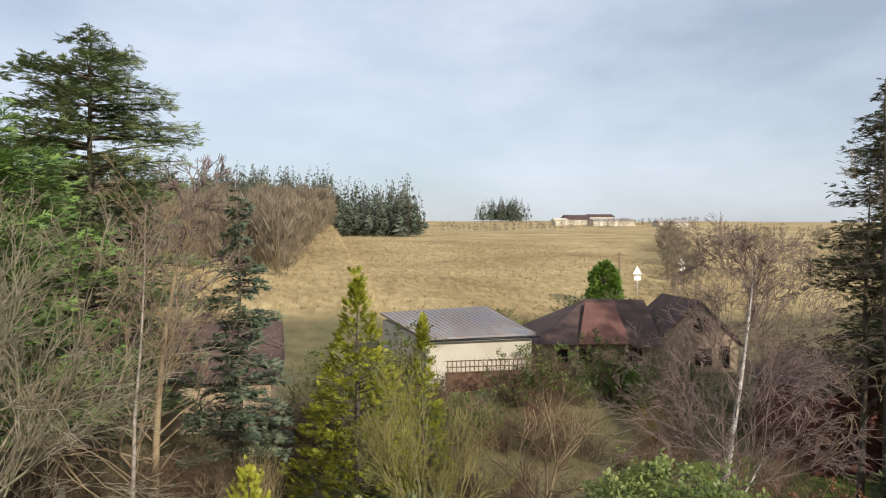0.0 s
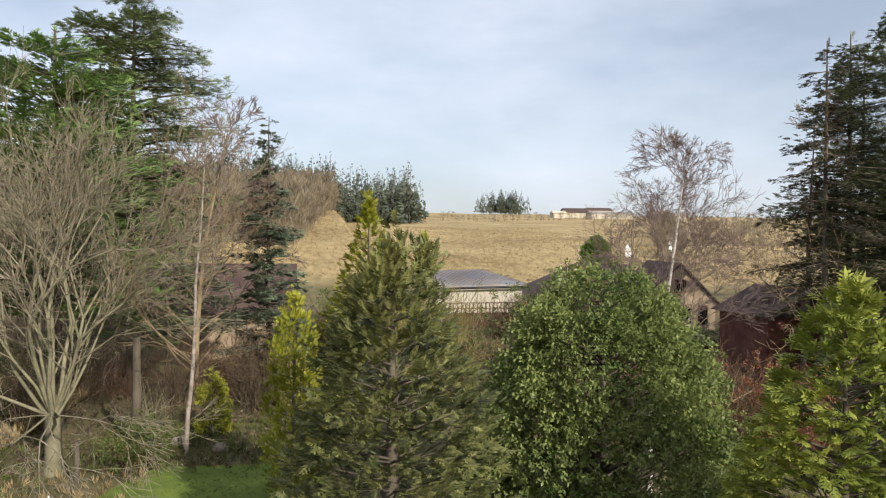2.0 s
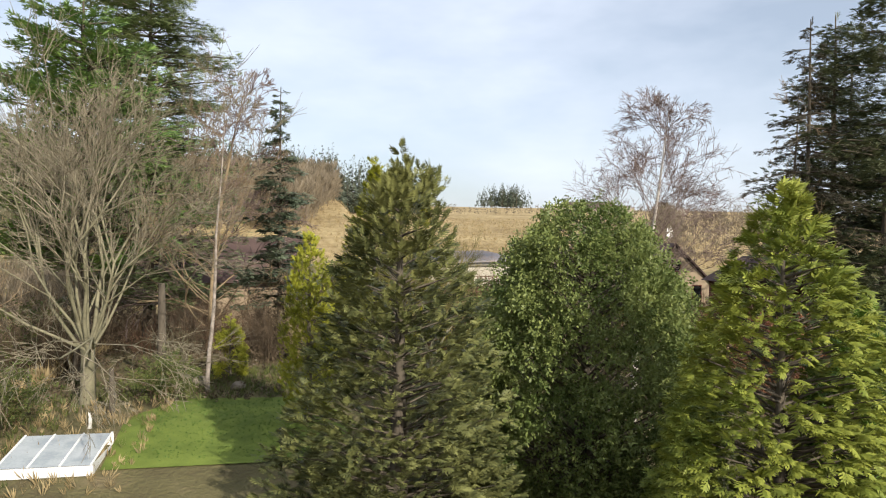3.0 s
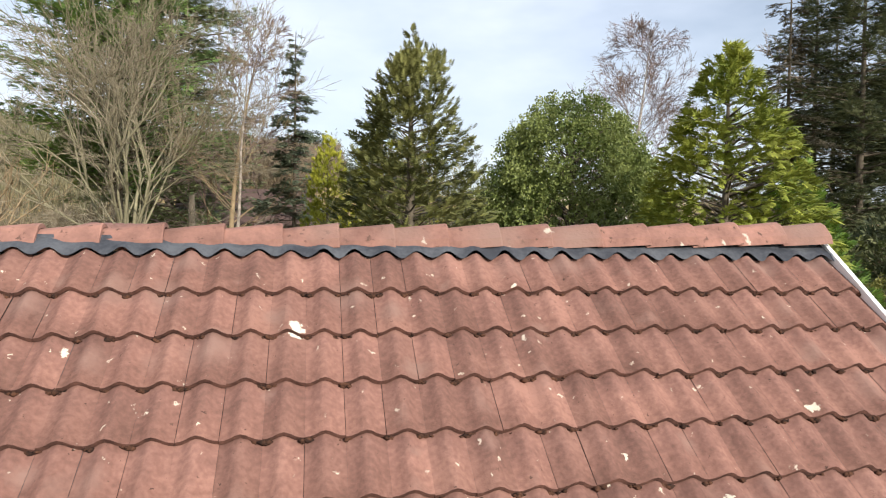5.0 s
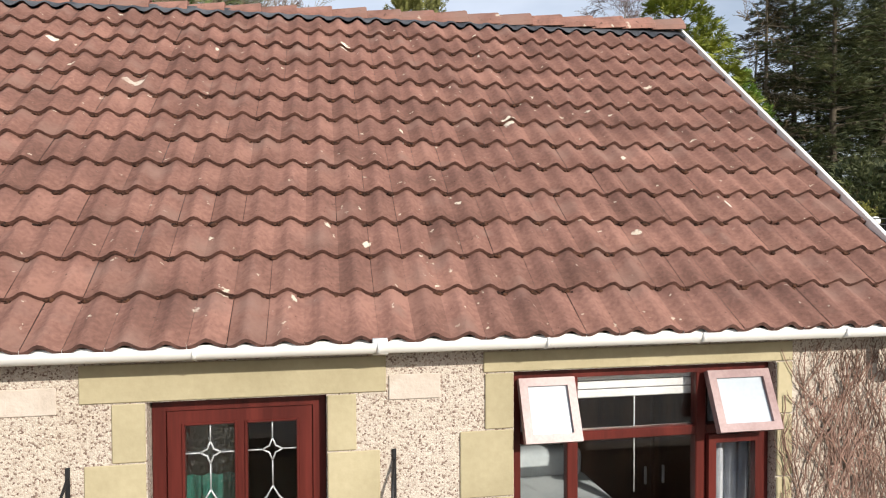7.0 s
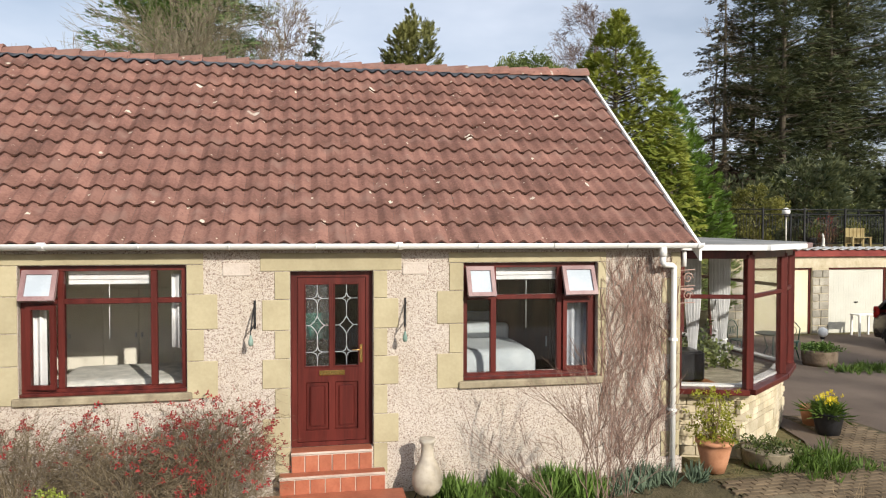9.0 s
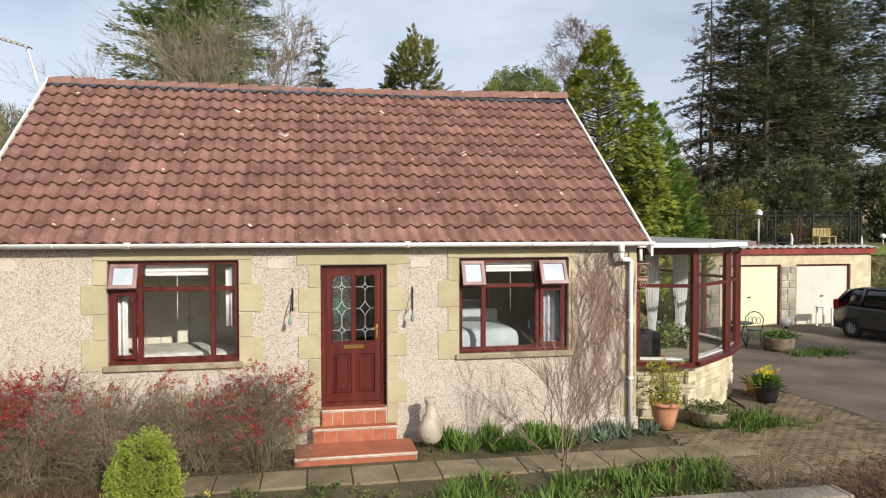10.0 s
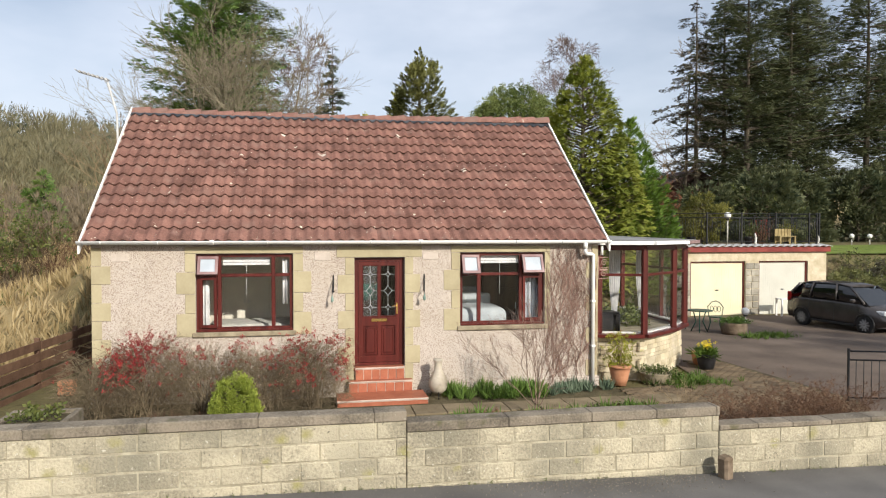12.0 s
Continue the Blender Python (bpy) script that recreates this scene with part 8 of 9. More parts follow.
# farm on the skyline
for i, (fx, fy, w, d, h_, mt) in enumerate(((148, 395, 8, 6, 4, M_RENDER), (160, 400, 16, 8, 4, M_BROWNROOF), (176, 385, 26, 9, 4, M_SHEET), (172, 430, 16, 8, 5, M_BROWNROOF), (195, 445, 18, 8, 5, M_BROWNROOF), (205, 370, 18, 8, 4, M_SHEET))):
    f_ = empty("farm_building", (fx, fy, gz(fx, fy)), "distant low farm building on the skyline", "farm building", "farm buildings")
    part("farm_wall", boxmesh(-w / 2, w / 2, -d / 2, d / 2, -1, h_ * 0.6), M_RENDER, f_)
    bm = bmesh.new()
    A = [bm.verts.new(p) for p in ((-w / 2 - 0.5, -d / 2 - 0.5, h_ * 0.6), (w / 2 + 0.5, -d / 2 - 0.5, h_ * 0.6), (w / 2 + 0.5, d / 2 + 0.5, h_ * 0.6), (-w / 2 - 0.5, d / 2 + 0.5, h_ * 0.6), (-w / 2, 0, h_), (w / 2, 0, h_))]
    for f in ((0, 1, 5, 4), (1, 2, 5), (2, 3, 4, 5), (3, 0, 4), (3, 2, 1, 0)):
        bm.faces.new([A[k] for k in f])
    bmesh.ops.recalc_face_normals(bm, faces=bm.faces)
    part("farm_roof", bm, mt, f_)

# ---------- front garden plants ----------
def tangle(x, y, rx, ry, h, label, seed, twig, leafm, twigs, leaf_n, leaf_size, leaf_at, group, name):
    """A thicket of short arching crossing twigs on a few stout stems, with leaves gathered on some shoots."""
    rng = np.random.default_rng(seed)
    e = plant(name, x, y, label, "bush", group)
    segs, ends, enddir = [], [], []
    for k in range(22):
        a, t = rng.uniform(0, 2 * np.pi), rng.uniform(0.2, 0.75)
        p = np.array([rng.normal() * 0.12 * rx, rng.normal() * 0.12 * ry, -0.05])
        q = np.array([np.cos(a) * rx * t, np.sin(a) * ry * t, h * rng.uniform(0.35, 0.75)])
        m = p * 0.4 + q * 0.6 + np.array([0, 0, 0.12 * h])
        segs += [(*p, *m, 0.013, 0.009), (*m, *q, 0.009, 0.005)]
    for k in range(twigs):
        a, t = rng.uniform(0, 2 * np.pi), rng.uniform(0, 1) ** 0.5
        top = h * (1 - 0.38 * t ** 2.5) * (0.86 + 0.2 * math.sin(3.1 * a + seed) * t)
        p = np.array([np.cos(a) * rx * t, np.sin(a) * ry * t, top * (0.03 + 0.97 * rng.uniform(0, 1) ** 0.8)])
        d = np.array([np.cos(a) * t, np.sin(a) * t, rng.uniform(-0.2, 1.0)]) + rng.normal(size=3) * 0.75
        d /= np.linalg.norm(d)
        L = rng.uniform(0.10, 0.30)
        r = rng.uniform(0.0022, 0.0042)
        for j in range(3):
            q = p + d * L / 3
            q[2] = max(q[2], 0.02)
            segs.append((*p, *q, r * (1 - 0.25 * j), r * (0.75 - 0.25 * j)))
            d = d + rng.normal(size=3) * 0.22 + np.array([0, 0, -0.12])
            d /= np.linalg.norm(d)
            p = q
        ends.append(p)
        enddir.append(d)
    # long shoots that stand out of the thicket
    for k in range(26):
        a, t = rng.uniform(0, 2 * np.pi), rng.uniform(0.1, 0.9)
        p = np.array([np.cos(a) * rx * t, np.sin(a) * ry * t, h * 0.7])
        d = np.array([np.cos(a) * 0.5, np.sin(a) * 0.4, 1.0]) + rng.normal(size=3) * 0.25
        d /= np.linalg.norm(d)
        for j in range(4):
            q = p + d * rng.uniform(0.08, 0.15)
            segs.append((*p, *q, 0.004 - 0.0007 * j, 0.0033 - 0.0007 * j))
            for b in range(3):
                f = q + (d * 0.4 + rng.normal(size=3) * 0.6) * 0.09
                segs.append((*q, *f, 0.002, 0.0012))
            ends.append(q)
            enddir.append(d)
            d = d + np.array([np.cos(a) * 0.25, 0, -0.18])
            d /= np.linalg.norm(d)
            p = q
    tv, tf = tubes(segs, 3)
    part("stem", tri_mesh("stem", tv, tf, True), twig, e, "tangled leafless twigs")
    ends, enddir = np.array(ends), np.array(enddir)
    if leaf_n:
        w = np.full(len(ends), 0.02)
        for lx, lz, lr in leaf_at:
            w += np.exp(-((ends[:, 0] - lx) ** 2 + (ends[:, 2] - lz) ** 2) / lr ** 2)
        w *= ends[:, 2] > 0.35 * h
        j = rng.choice(len(ends), leaf_n, p=w / w.sum())
        V, F = scatter("leaves", ends[j] + rng.normal(size=(leaf_n, 3)) * 0.025, enddir[j] + rng.normal(size=(leaf_n, 3)) * 0.5, leaf_size * rng.uniform(0.6, 1.3, leaf_n), rng)
        tagged(part("leaf", tri_mesh("leaf", V, F), leafm, e), "dark red leaves", kind="stuff")
    return e


for i, (bx, by, rx, ry, bh, ln, at) in enumerate((
        (-4.75, -0.80, 0.62, 0.62, 1.10, 60, [(0.3, 0.9, 0.2)]),
        (-4.05, -0.72, 0.74, 0.60, 1.40, 620, [(-0.15, 1.6, 0.35), (0.0, 1.25, 0.28), (-0.35, 0.85, 0.2)]),
        (-3.05, -0.70, 0.85, 0.66, 1.20, 120, [(-0.3, 1.15, 0.25), (0.5, 1.1, 0.2)]),
        (-2.05, -0.70, 0.85, 0.66, 1.18, 130, [(0.3, 1.1, 0.3)]),
        (-1.25, -0.68, 0.66, 0.60, 1.36, 320, [(0.45, 1.2, 0.25), (-0.2, 1.3, 0.25), (0.5, 0.8, 0.2), (-0.1, 0.6, 0.2)]))):
    tangle(bx, by, rx, ry, bh, ("tangled grey-brown barberry bush with red leaves beneath the window" if ln > 200 else "tangled grey-brown leafless barberry bush beneath the window"), 80 + i, M_TANTWIG, L_RED, 2700, ln, 0.076, at, "barberry bushes", "barberry_bush")
clump_tree(-2.45, -1.95, 0.86, lambda u: 0.34 * min(1, 0.85 + u) * max(0, 1 - u ** 2.4) ** 0.6, leaf_mat("box_leaf", (0.17, 0.22, 0.03), (0.40, 0.44, 0.08)), "clipped bright green dome of box", 90, "leaves", 0.055, 170, 34, 0.085, 0.6, 0.03, category="bush", name="box_bush", jut=0.04)
bare_tree(2.42, -2.05, 1.95, "small leafless fan-shaped shrub in the front bed", 91, M_ROSE, M_ROSE, 0.026, fork=0.20, spread=0.34, levels=5, kids=(3, 3), limb_len=0.38, len_k=0.74, rise=0.05, name="bare_shrub", category="bush", limbs=(7, 9), el=(0.75, 1.4), min_r=0.0022, limb_r=(0.28, 0.42), wander=0.10, lean=(0.12, 0.1))
# climber on the wall
rng = np.random.default_rng(92)
segs = []
for k in range(80):
    p = np.array([rng.uniform(3.32, 4.36), -0.026, rng.choice([0.12, 0.3, 0.8, 1.3, 1.8]) + rng.uniform(0, 0.4)])
    d = np.array([rng.normal() * 0.18, 0, 1.0])
    r = rng.uniform(0.0035, 0.0075)
    for j in range(26):
        d = d + np.array([rng.normal() * 0.20 - 0.10 * (p[0] - 3.85), 0, rng.normal() * 0.08 + 0.04])
        d[2] = max(0.45, d[2])
        d /= np.linalg.norm(d)
        q = p + d * rng.uniform(0.06, 0.11)
        if q[2] > 2.97 or not 3.32 < q[0] < 4.40:
            break
        q[1] = -0.024 + rng.uniform(-0.010, 0.006)
        segs.append((*p, *q, r * (1 - j / 34), r * (1 - (j + 1) / 34)))
        if rng.uniform() < 0.7:
            side = rng.choice([-1, 1])
            e1 = q + np.array([side * rng.uniform(0.02, 0.06), -0.006, rng.uniform(0.03, 0.09)])
            e2 = e1 + np.array([side * rng.uniform(-0.01, 0.04), -0.004, rng.uniform(0.04, 0.10)])
            e1[0], e2[0] = min(4.40, e1[0]), min(4.40, e2[0])
            if e2[2] < 3.0:
                segs += [(*q, *e1, 0.0032, 0.0026), (*e1, *e2, 0.0026, 0.0014)]
        p = q
tv_, tf_ = tubes(segs, 4)
M_CREEPER = mat("creeper_stem", (0.175, 0.105, 0.080), (0.34, 0.215, 0.170), rough=0.95, bump=0)
e = empty("wall_creeper", (0, 0, 0), "leafless brown creeper clinging to the pebbledash", "climber")
part("stem", tri_mesh("stem", tv_, tf_, True), M_CREEPER, e)
def clustered(n_clumps, x0, x1, y0, y1, sd):
    """Points gathered into clumps within a bed."""
    def fn(r, n):
        c = np.stack([r.uniform(x0, x1, n_clumps), r.uniform(y0, y1, n_clumps)], 1)
        j = r.integers(0, n_clumps, n)
        p = c[j] + r.normal(size=(n, 2)) * sd * r.uniform(0.5, 1.3, n_clumps)[j][:, None]
        p[:, 0] = np.clip(p[:, 0], x0 - 0.05, x1 + 0.05)
        p[:, 1] = np.clip(p[:, 1], y0 - 0.05, y1 + 0.05)
        return p
    return fn


L_GLAUC = leaf_mat("glaucous_leaf", (0.075, 0.115, 0.070), (0.16, 0.21, 0.14))
tufts("daffodil_leaves", clustered(16, 1.25, 3.0, -0.75, -0.18, 0.11), 420, L_DAFF, 0.24, 93, "bright green daffodil leaves in clumps by the wall", "plants")
tufts("tulip_leaves", clustered(9, 3.1, 4.55, -0.7, -0.2, 0.10), 190, L_GLAUC, 0.20, 931, "grey-green bulb leaves in clumps by the wall", "plants")
tufts("bulb_leaves", clustered(30, 0.6, 4.5, -3.5, -1.95, 0.16), 620, L_DAFF, 0.20, 932, "bright green bulb leaves in the front bed", "plants")
tufts("weeds", clustered(60, -6.0, 4.6, -4.5, -1.75, 0.20), 1500, L_SHRUB, 0.09, 94, "low mixed green weeds in the front beds", "weeds", kind="leaves")
tufts("mossy_grass", clustered(26, -6.1, -2.9, -3.9, -1.5, 0.24), 900, L_MOSSGRASS, 0.11, 942, "pale yellow-green moss and grass in the front bed", "grass")
tufts("red_leaf_litter", clustered(22, 1.2, 4.6, -3.9, -1.75, 0.22), 700, L_LITTER, 0.085, 941, "fallen russet leaves in the front bed", "leaf litter", kind="leaves", up=0.3)
tufts("dry_stems", clustered(12, -4.4, -2.7, -2.6, -1.7, 0.16), 420, L_LITTER, 0.24, 95, "dead brown stems in the front bed", "weeds", kind="twigs")
tufts("primrose_flowers", lambda r, n: np.concatenate([np.stack([r.normal(size=n) * 0.2 - 4.1, r.normal(size=n) * 0.15 - 3.0], 1), np.stack([r.normal(size=n // 3) * 0.25 - 1.9, r.normal(size=n // 3) * 0.2 - 2.4], 1)]), 60, L_YELLOW, 0.07, 96, "small yellow spring flowers", "flowers", kind="leaves", lift=0.12)
tufts("edge_grass", lambda r, n: np.concatenate([np.stack([r.normal(size=n) * 0.35 + 6.3, r.normal(size=n) * 0.22 - 0.15], 1), np.stack([r.normal(size=n // 2) * 0.45 + 12.3, r.normal(size=n // 2) * 0.25 + 5.6], 1)]), 420, L_GRASS, 0.16, 97, "tufts of green grass on the drive edge", "grass")
for i, (bx, by, br, bh) in enumerate(((5.15, -4.05, 0.62, 0.62), (5.85, -4.05, 0.70, 0.76), (6.60, -4.0, 0.66, 0.66))):
    tangle(bx, by, br, 0.55, bh, "brown heather mound behind the wall", 100 + i, M_REDTWIG, L_LITTER, 1300, 700, 0.05, [(0, bh, 0.8)], "heather mounds", "heather_bush")
bush(4.75, -2.7, 0.75, 0.85, "spray of dry pale stems", 104, M_BROWNTWIG, None, 30, 3, stem_r=0.006, name="dry_shrub")
tufts("planter_weeds", rect(-5.6, -4.9, -2.4, -1.8), 60, L_SHRUB, 0.14, 105, "green weeds growing in the stone planter", "weeds", lift=0.38, kind="leaves")
tufts("lawn_grass", lambda r, n: np.stack([r.uniform(-2.9, 1.2, n), r.uniform(17.9, 22.6, n)], 1), 2600, L_DAFF, 0.055, 106, "short mown blades of lawn grass", "grass")

# ---------- back garden shrubs and scrub ----------
bush(-2.9, 22.9, 0.9, 1.3, "speckled laurel bush beside the lawn", 110, M_BROWNTWIG, L_SHRUB, 60, 6, 700, "leaves", 0.16, name="laurel_bush")
bush(-6.4, 20.2, 1.2, 1.4, "rounded green shrub beside the sycamore", 157, M_BROWNTWIG, L_SHRUB, 60, 7, 1300, "leaves", 0.15, name="garden_shrub", group="garden shrubs")
bush(-7.9, 19.0, 1.2, 1.2, "rounded green shrub beside the fence posts", 158, M_BROWNTWIG, L_SHRUB, 60, 7, 1200, "leaves", 0.15, name="garden_shrub", group="garden shrubs")
clump_tree(-1.35, 26.2, 2.3, lambda u: 0.42 * max(0.1, 1 - u ** 3), L_GOLD, "narrow yellow-green evergreen shrub", 111, "leaves", 0.11, 70, 26, 0.16, 0.4, 0.05, category="bush", name="shrub")
bush(-3.1, 25.6, 0.8, 2.2, "pale leafless shrub behind the lawn", 112, M_SYC, None, 26, 5, stem_r=0.018, name="bare_shrub")
for i, (px, py, ph, pr) in enumerate(((-3.3, 24.6, 3.4, 0.13), (-6.2, 21.9, 1.2, 0.06), (-3.9, 21.2, 1.3, 0.07), (-7.2, 22.5, 1.1, 0.05))):
    e = empty("stump_post", (px, py, gz(px, py)), "mossy upright old trunk or post by the lawn", "post", "old posts")
    part("shaft", tube(bmesh.new(), [(0, 0, -0.2), (0.02, 0, ph * 0.5), (0.0, 0.02, ph)], [pr * 1.2, pr, pr * 0.8], 8), M_BARK, e)
protos = [bush(18.0, 37.0, 1.9, 2.6, "leafless brown thicket bush", 120, M_THICKET, None, 52, 7, stem_r=0.017, group="thicket bushes", name="thicket_bush"),
          bush(14.5, 42.0, 1.9, 2.4, "leafless reddish thicket bush", 121, M_REDTWIG, None, 48, 7, stem_r=0.017, group="thicket bushes", name="thicket_bush"),
          bush(9.5, 38.0, 1.9, 2.5, "tangled olive-brown thicket bush", 122, M_THICKET, L_SHRUB, 44, 7, 300, "leaves", 0.26, stem_r=0.017, group="thicket bushes", name="thicket_bush")]
rb_ = random.Random(12)
spots = []
for k in range(128):
    if k < 70:
        px, py = rb_.uniform(2, 26), rb_.uniform(24, 46)
        if rb_.random() < 0.2 or px < 6 and py < 35 or abs(px - 12.4) < 1.2 and py < 24:
            continue
    elif k < 100:
        px, py = rb_.uniform(-14, 3), rb_.uniform(27, 44)
    elif k < 120:
        px, py = rb_.uniform(20, 40), rb_.uniform(66, 84)
    else:
        px, py = rb_.uniform(-20, -6.5), rb_.uniform(16, 32)
    if 8 < px < 36 and 46 < py < 66:
        continue
    spots.append((px, py))
for px, py in spots:
    src = protos[rb_.choice([0, 0, 1, 2])]
    ob = copy_thing(src, pose(px, py, gz(px, py) - 0.1, 0, 0, rb_.uniform(0, 360)))
    f = rb_.uniform(0.7, 1.35)
    ob.scale = (f, f, f * rb_.uniform(0.8, 1.2))
bush(22.5, 46.5, 1.7, 1.9, "rounded dark green clipped evergreen by the cottage", 130, M_BROWNTWIG, L_HOLLY, 60, 6, 1500, "leaves", 0.26, name="evergreen_bush", group="cottage evergreens")
bush(20.3, 44.0, 1.6, 2.0, "trailing bright green evergreen by the cottage", 131, M_BROWNTWIG, L_GREEN, 60, 6, 1500, "leaves", 0.26, name="evergreen_bush", group="cottage evergreens")
bush(25.5, 49.0, 1.8, 2.4, "dark green evergreen against the cottage wall", 132, M_BROWNTWIG, L_YEW, 60, 6, 1500, "leaves", 0.28, name="evergreen_bush", group="cottage evergreens")
bush(19.5, 39.5, 1.2, 2.2, "bush of yellow willow wands", 133, mat("yellow_twig", (0.26, 0.19, 0.03), (0.42, 0.33, 0.07), bump=0), None, 90, 6, stem_r=0.012, name="willow_bush")
bush(0.9, 30.0, 0.9, 2.8, "tall straw-coloured grass clump", 134, mat("straw", (0.26, 0.20, 0.09), (0.42, 0.34, 0.17), bump=0), None, 130, 3, stem_r=0.008, name="grass_clump")
clump_tree(37.3, 85.0, 5.4, lambda u: 1.7 * max(0, 1 - u ** 2.2) ** 0.7, L_GREEN, "rounded olive conifer at the field edge", 135, "fan", 0.5, 120, 26, 0.5, 0.5, 0.16)
clump_tree(15.55, 14.5, 2.05, lambda u: 0.98 * (1 - abs(u - 0.6) * 0.9) * math.sqrt(max(0, 1 - u ** 4)), L_OLIVE, "rounded olive-gold shrub on the terrace", 136, "leaves", 0.15, 90, 26, 0.24, 0.4, 0.08, z=2.74, category="bush", name="terrace_shrub")
bush(16.7, 22.3, 1.8, 3.4, "copper-leaved beech bush in winter leaf", 155, M_REDTWIG, leaf_mat("copper_leaf", (0.12, 0.045, 0.02), (0.30, 0.13, 0.065)), 80, 8, 1500, "leaves", 0.16, name="beech_bush", z=2.9)
bush(17.58, 13.5, 0.8, 1.25, "reddish leafless shrub in a terrace pot", 137, M_REDTWIG, L_RED, 30, 6, 60, "leaves", 0.07, z=2.72, name="terrace_shrub")
bush(21.4, 14.0, 0.8, 2.6, "leafless brown shrub beside the terrace", 138, M_BROWNTWIG, None, 30, 6, stem_r=0.012, name="bare_shrub")
for i, (px, py) in enumerate(((19.9, 11.9), (21.0, 11.6), (22.2, 11.4), (23.5, 11.3))):
    clump_tree(px, py, 1.3, lambda u: 0.62 * math.sqrt(max(0, 1 - u ** 4)), L_YEW, "clipped dark green hedge plant beside the garage", 140 + i, "leaves", 0.13, 60, 18, 0.17, 0.4, 0.05, category="hedge", name="hedge_plant", group="hedge plants", z=0.1)
for i, (px, py, ps) in enumerate(((20.3, 10.6, 0.25), (21.2, 10.3, 0.3), (22.4, 10.1, 0.22), (24.0, 10.4, 0.35), (-2.2, 25.2, 0.3), (-0.9, 24.4, 0.25), (-3.6, 24.2, 0.22))):
    bm = bmesh.new()
    bmesh.ops.create_icosphere(bm, subdivisions=2, radius=ps)
    for v in bm.verts:
        v.co *= 1 + 0.25 * noise.noise(v.co * 4 + Vector((i * 3.0, 0, 0)))
        v.co.z *= 0.7
    ob = part("rock", bm, M_CAP)
    ob.location = (px, py, gz(px, py) + ps * 0.35)
    tagged(ob, "grey rounded rockery stone on the bank", "rock", "rockery stones")
bare_tree(16.3, 25.8, 5.4, "small leafless reddish-brown garden tree", 150, M_BROWNTWIG, M_REDTWIG, 0.08, fork=0.25, spread=0.5, levels=5, kids=(2, 3), limb_len=0.28, len_k=0.74, name="bare_tree")
bare_tree(5.3, 24.6, 5.9, "leafless olive-twigged garden tree behind the conifer", 156, M_SYC, M_OLIVETWIG, 0.09, fork=0.18, spread=0.42, levels=6, kids=(3, 3), limb_len=0.28, len_k=0.76, name="bare_tree", limbs=(7, 9), el=(0.6, 1.4), min_r=0.006)
bare_tree(10.0, 29.0, 6.2, "leafless spreading apple tree with mossy limbs", 151, M_BROWNTWIG, M_BROWNTWIG, 0.12, fork=0.2, spread=0.6, levels=5, kids=(2, 3), limb_len=0.30, len_k=0.75, name="bare_tree")
bare_tree(-9.5, 21.0, 8.5, "leafless brown garden tree", 152, M_BROWNTWIG, M_BROWNTWIG, 0.12, fork=0.2, spread=0.5, levels=5, kids=(2, 3), limb_len=0.28, len_k=0.75, name="bare_tree")
sheet("garden_grass", [(18.5, 30.5), (25.5, 30.5), (26, 37), (19, 36.5)], 1.0, M_LAWN, 0.03, "patch of green lawn below the pines", "lawn")
conifer(-21.5, 45.0, 5.8, lambda u: 1.9 * (1 - u) ** 0.5, L_FIRB, "young bright green pine on the field edge", 153, "tuft", 0.5, 0.6, 7, 0.2, 9, 0.12, 0.05, name="pine_tree", width=0.45)

# ---------- fields and woods far off ----------
tufts("dry_field_grass", lambda r, n: np.stack([-7.2 - r.uniform(0, 1, n) ** 1.6 * 22, r.uniform(-2, 42, n)], 1), 5200, L_DRY, 0.55, 160, "tall straw-coloured grass of the rough field", "grass")
tufts("hill_field_grass", lambda r, n: np.stack([r.uniform(-12, 64, n), 82 + r.uniform(0, 1, n) ** 1.2 * 105], 1), 7500, L_DRY, 0.40, 161, "rough straw-coloured grass of the hill field", "grass")


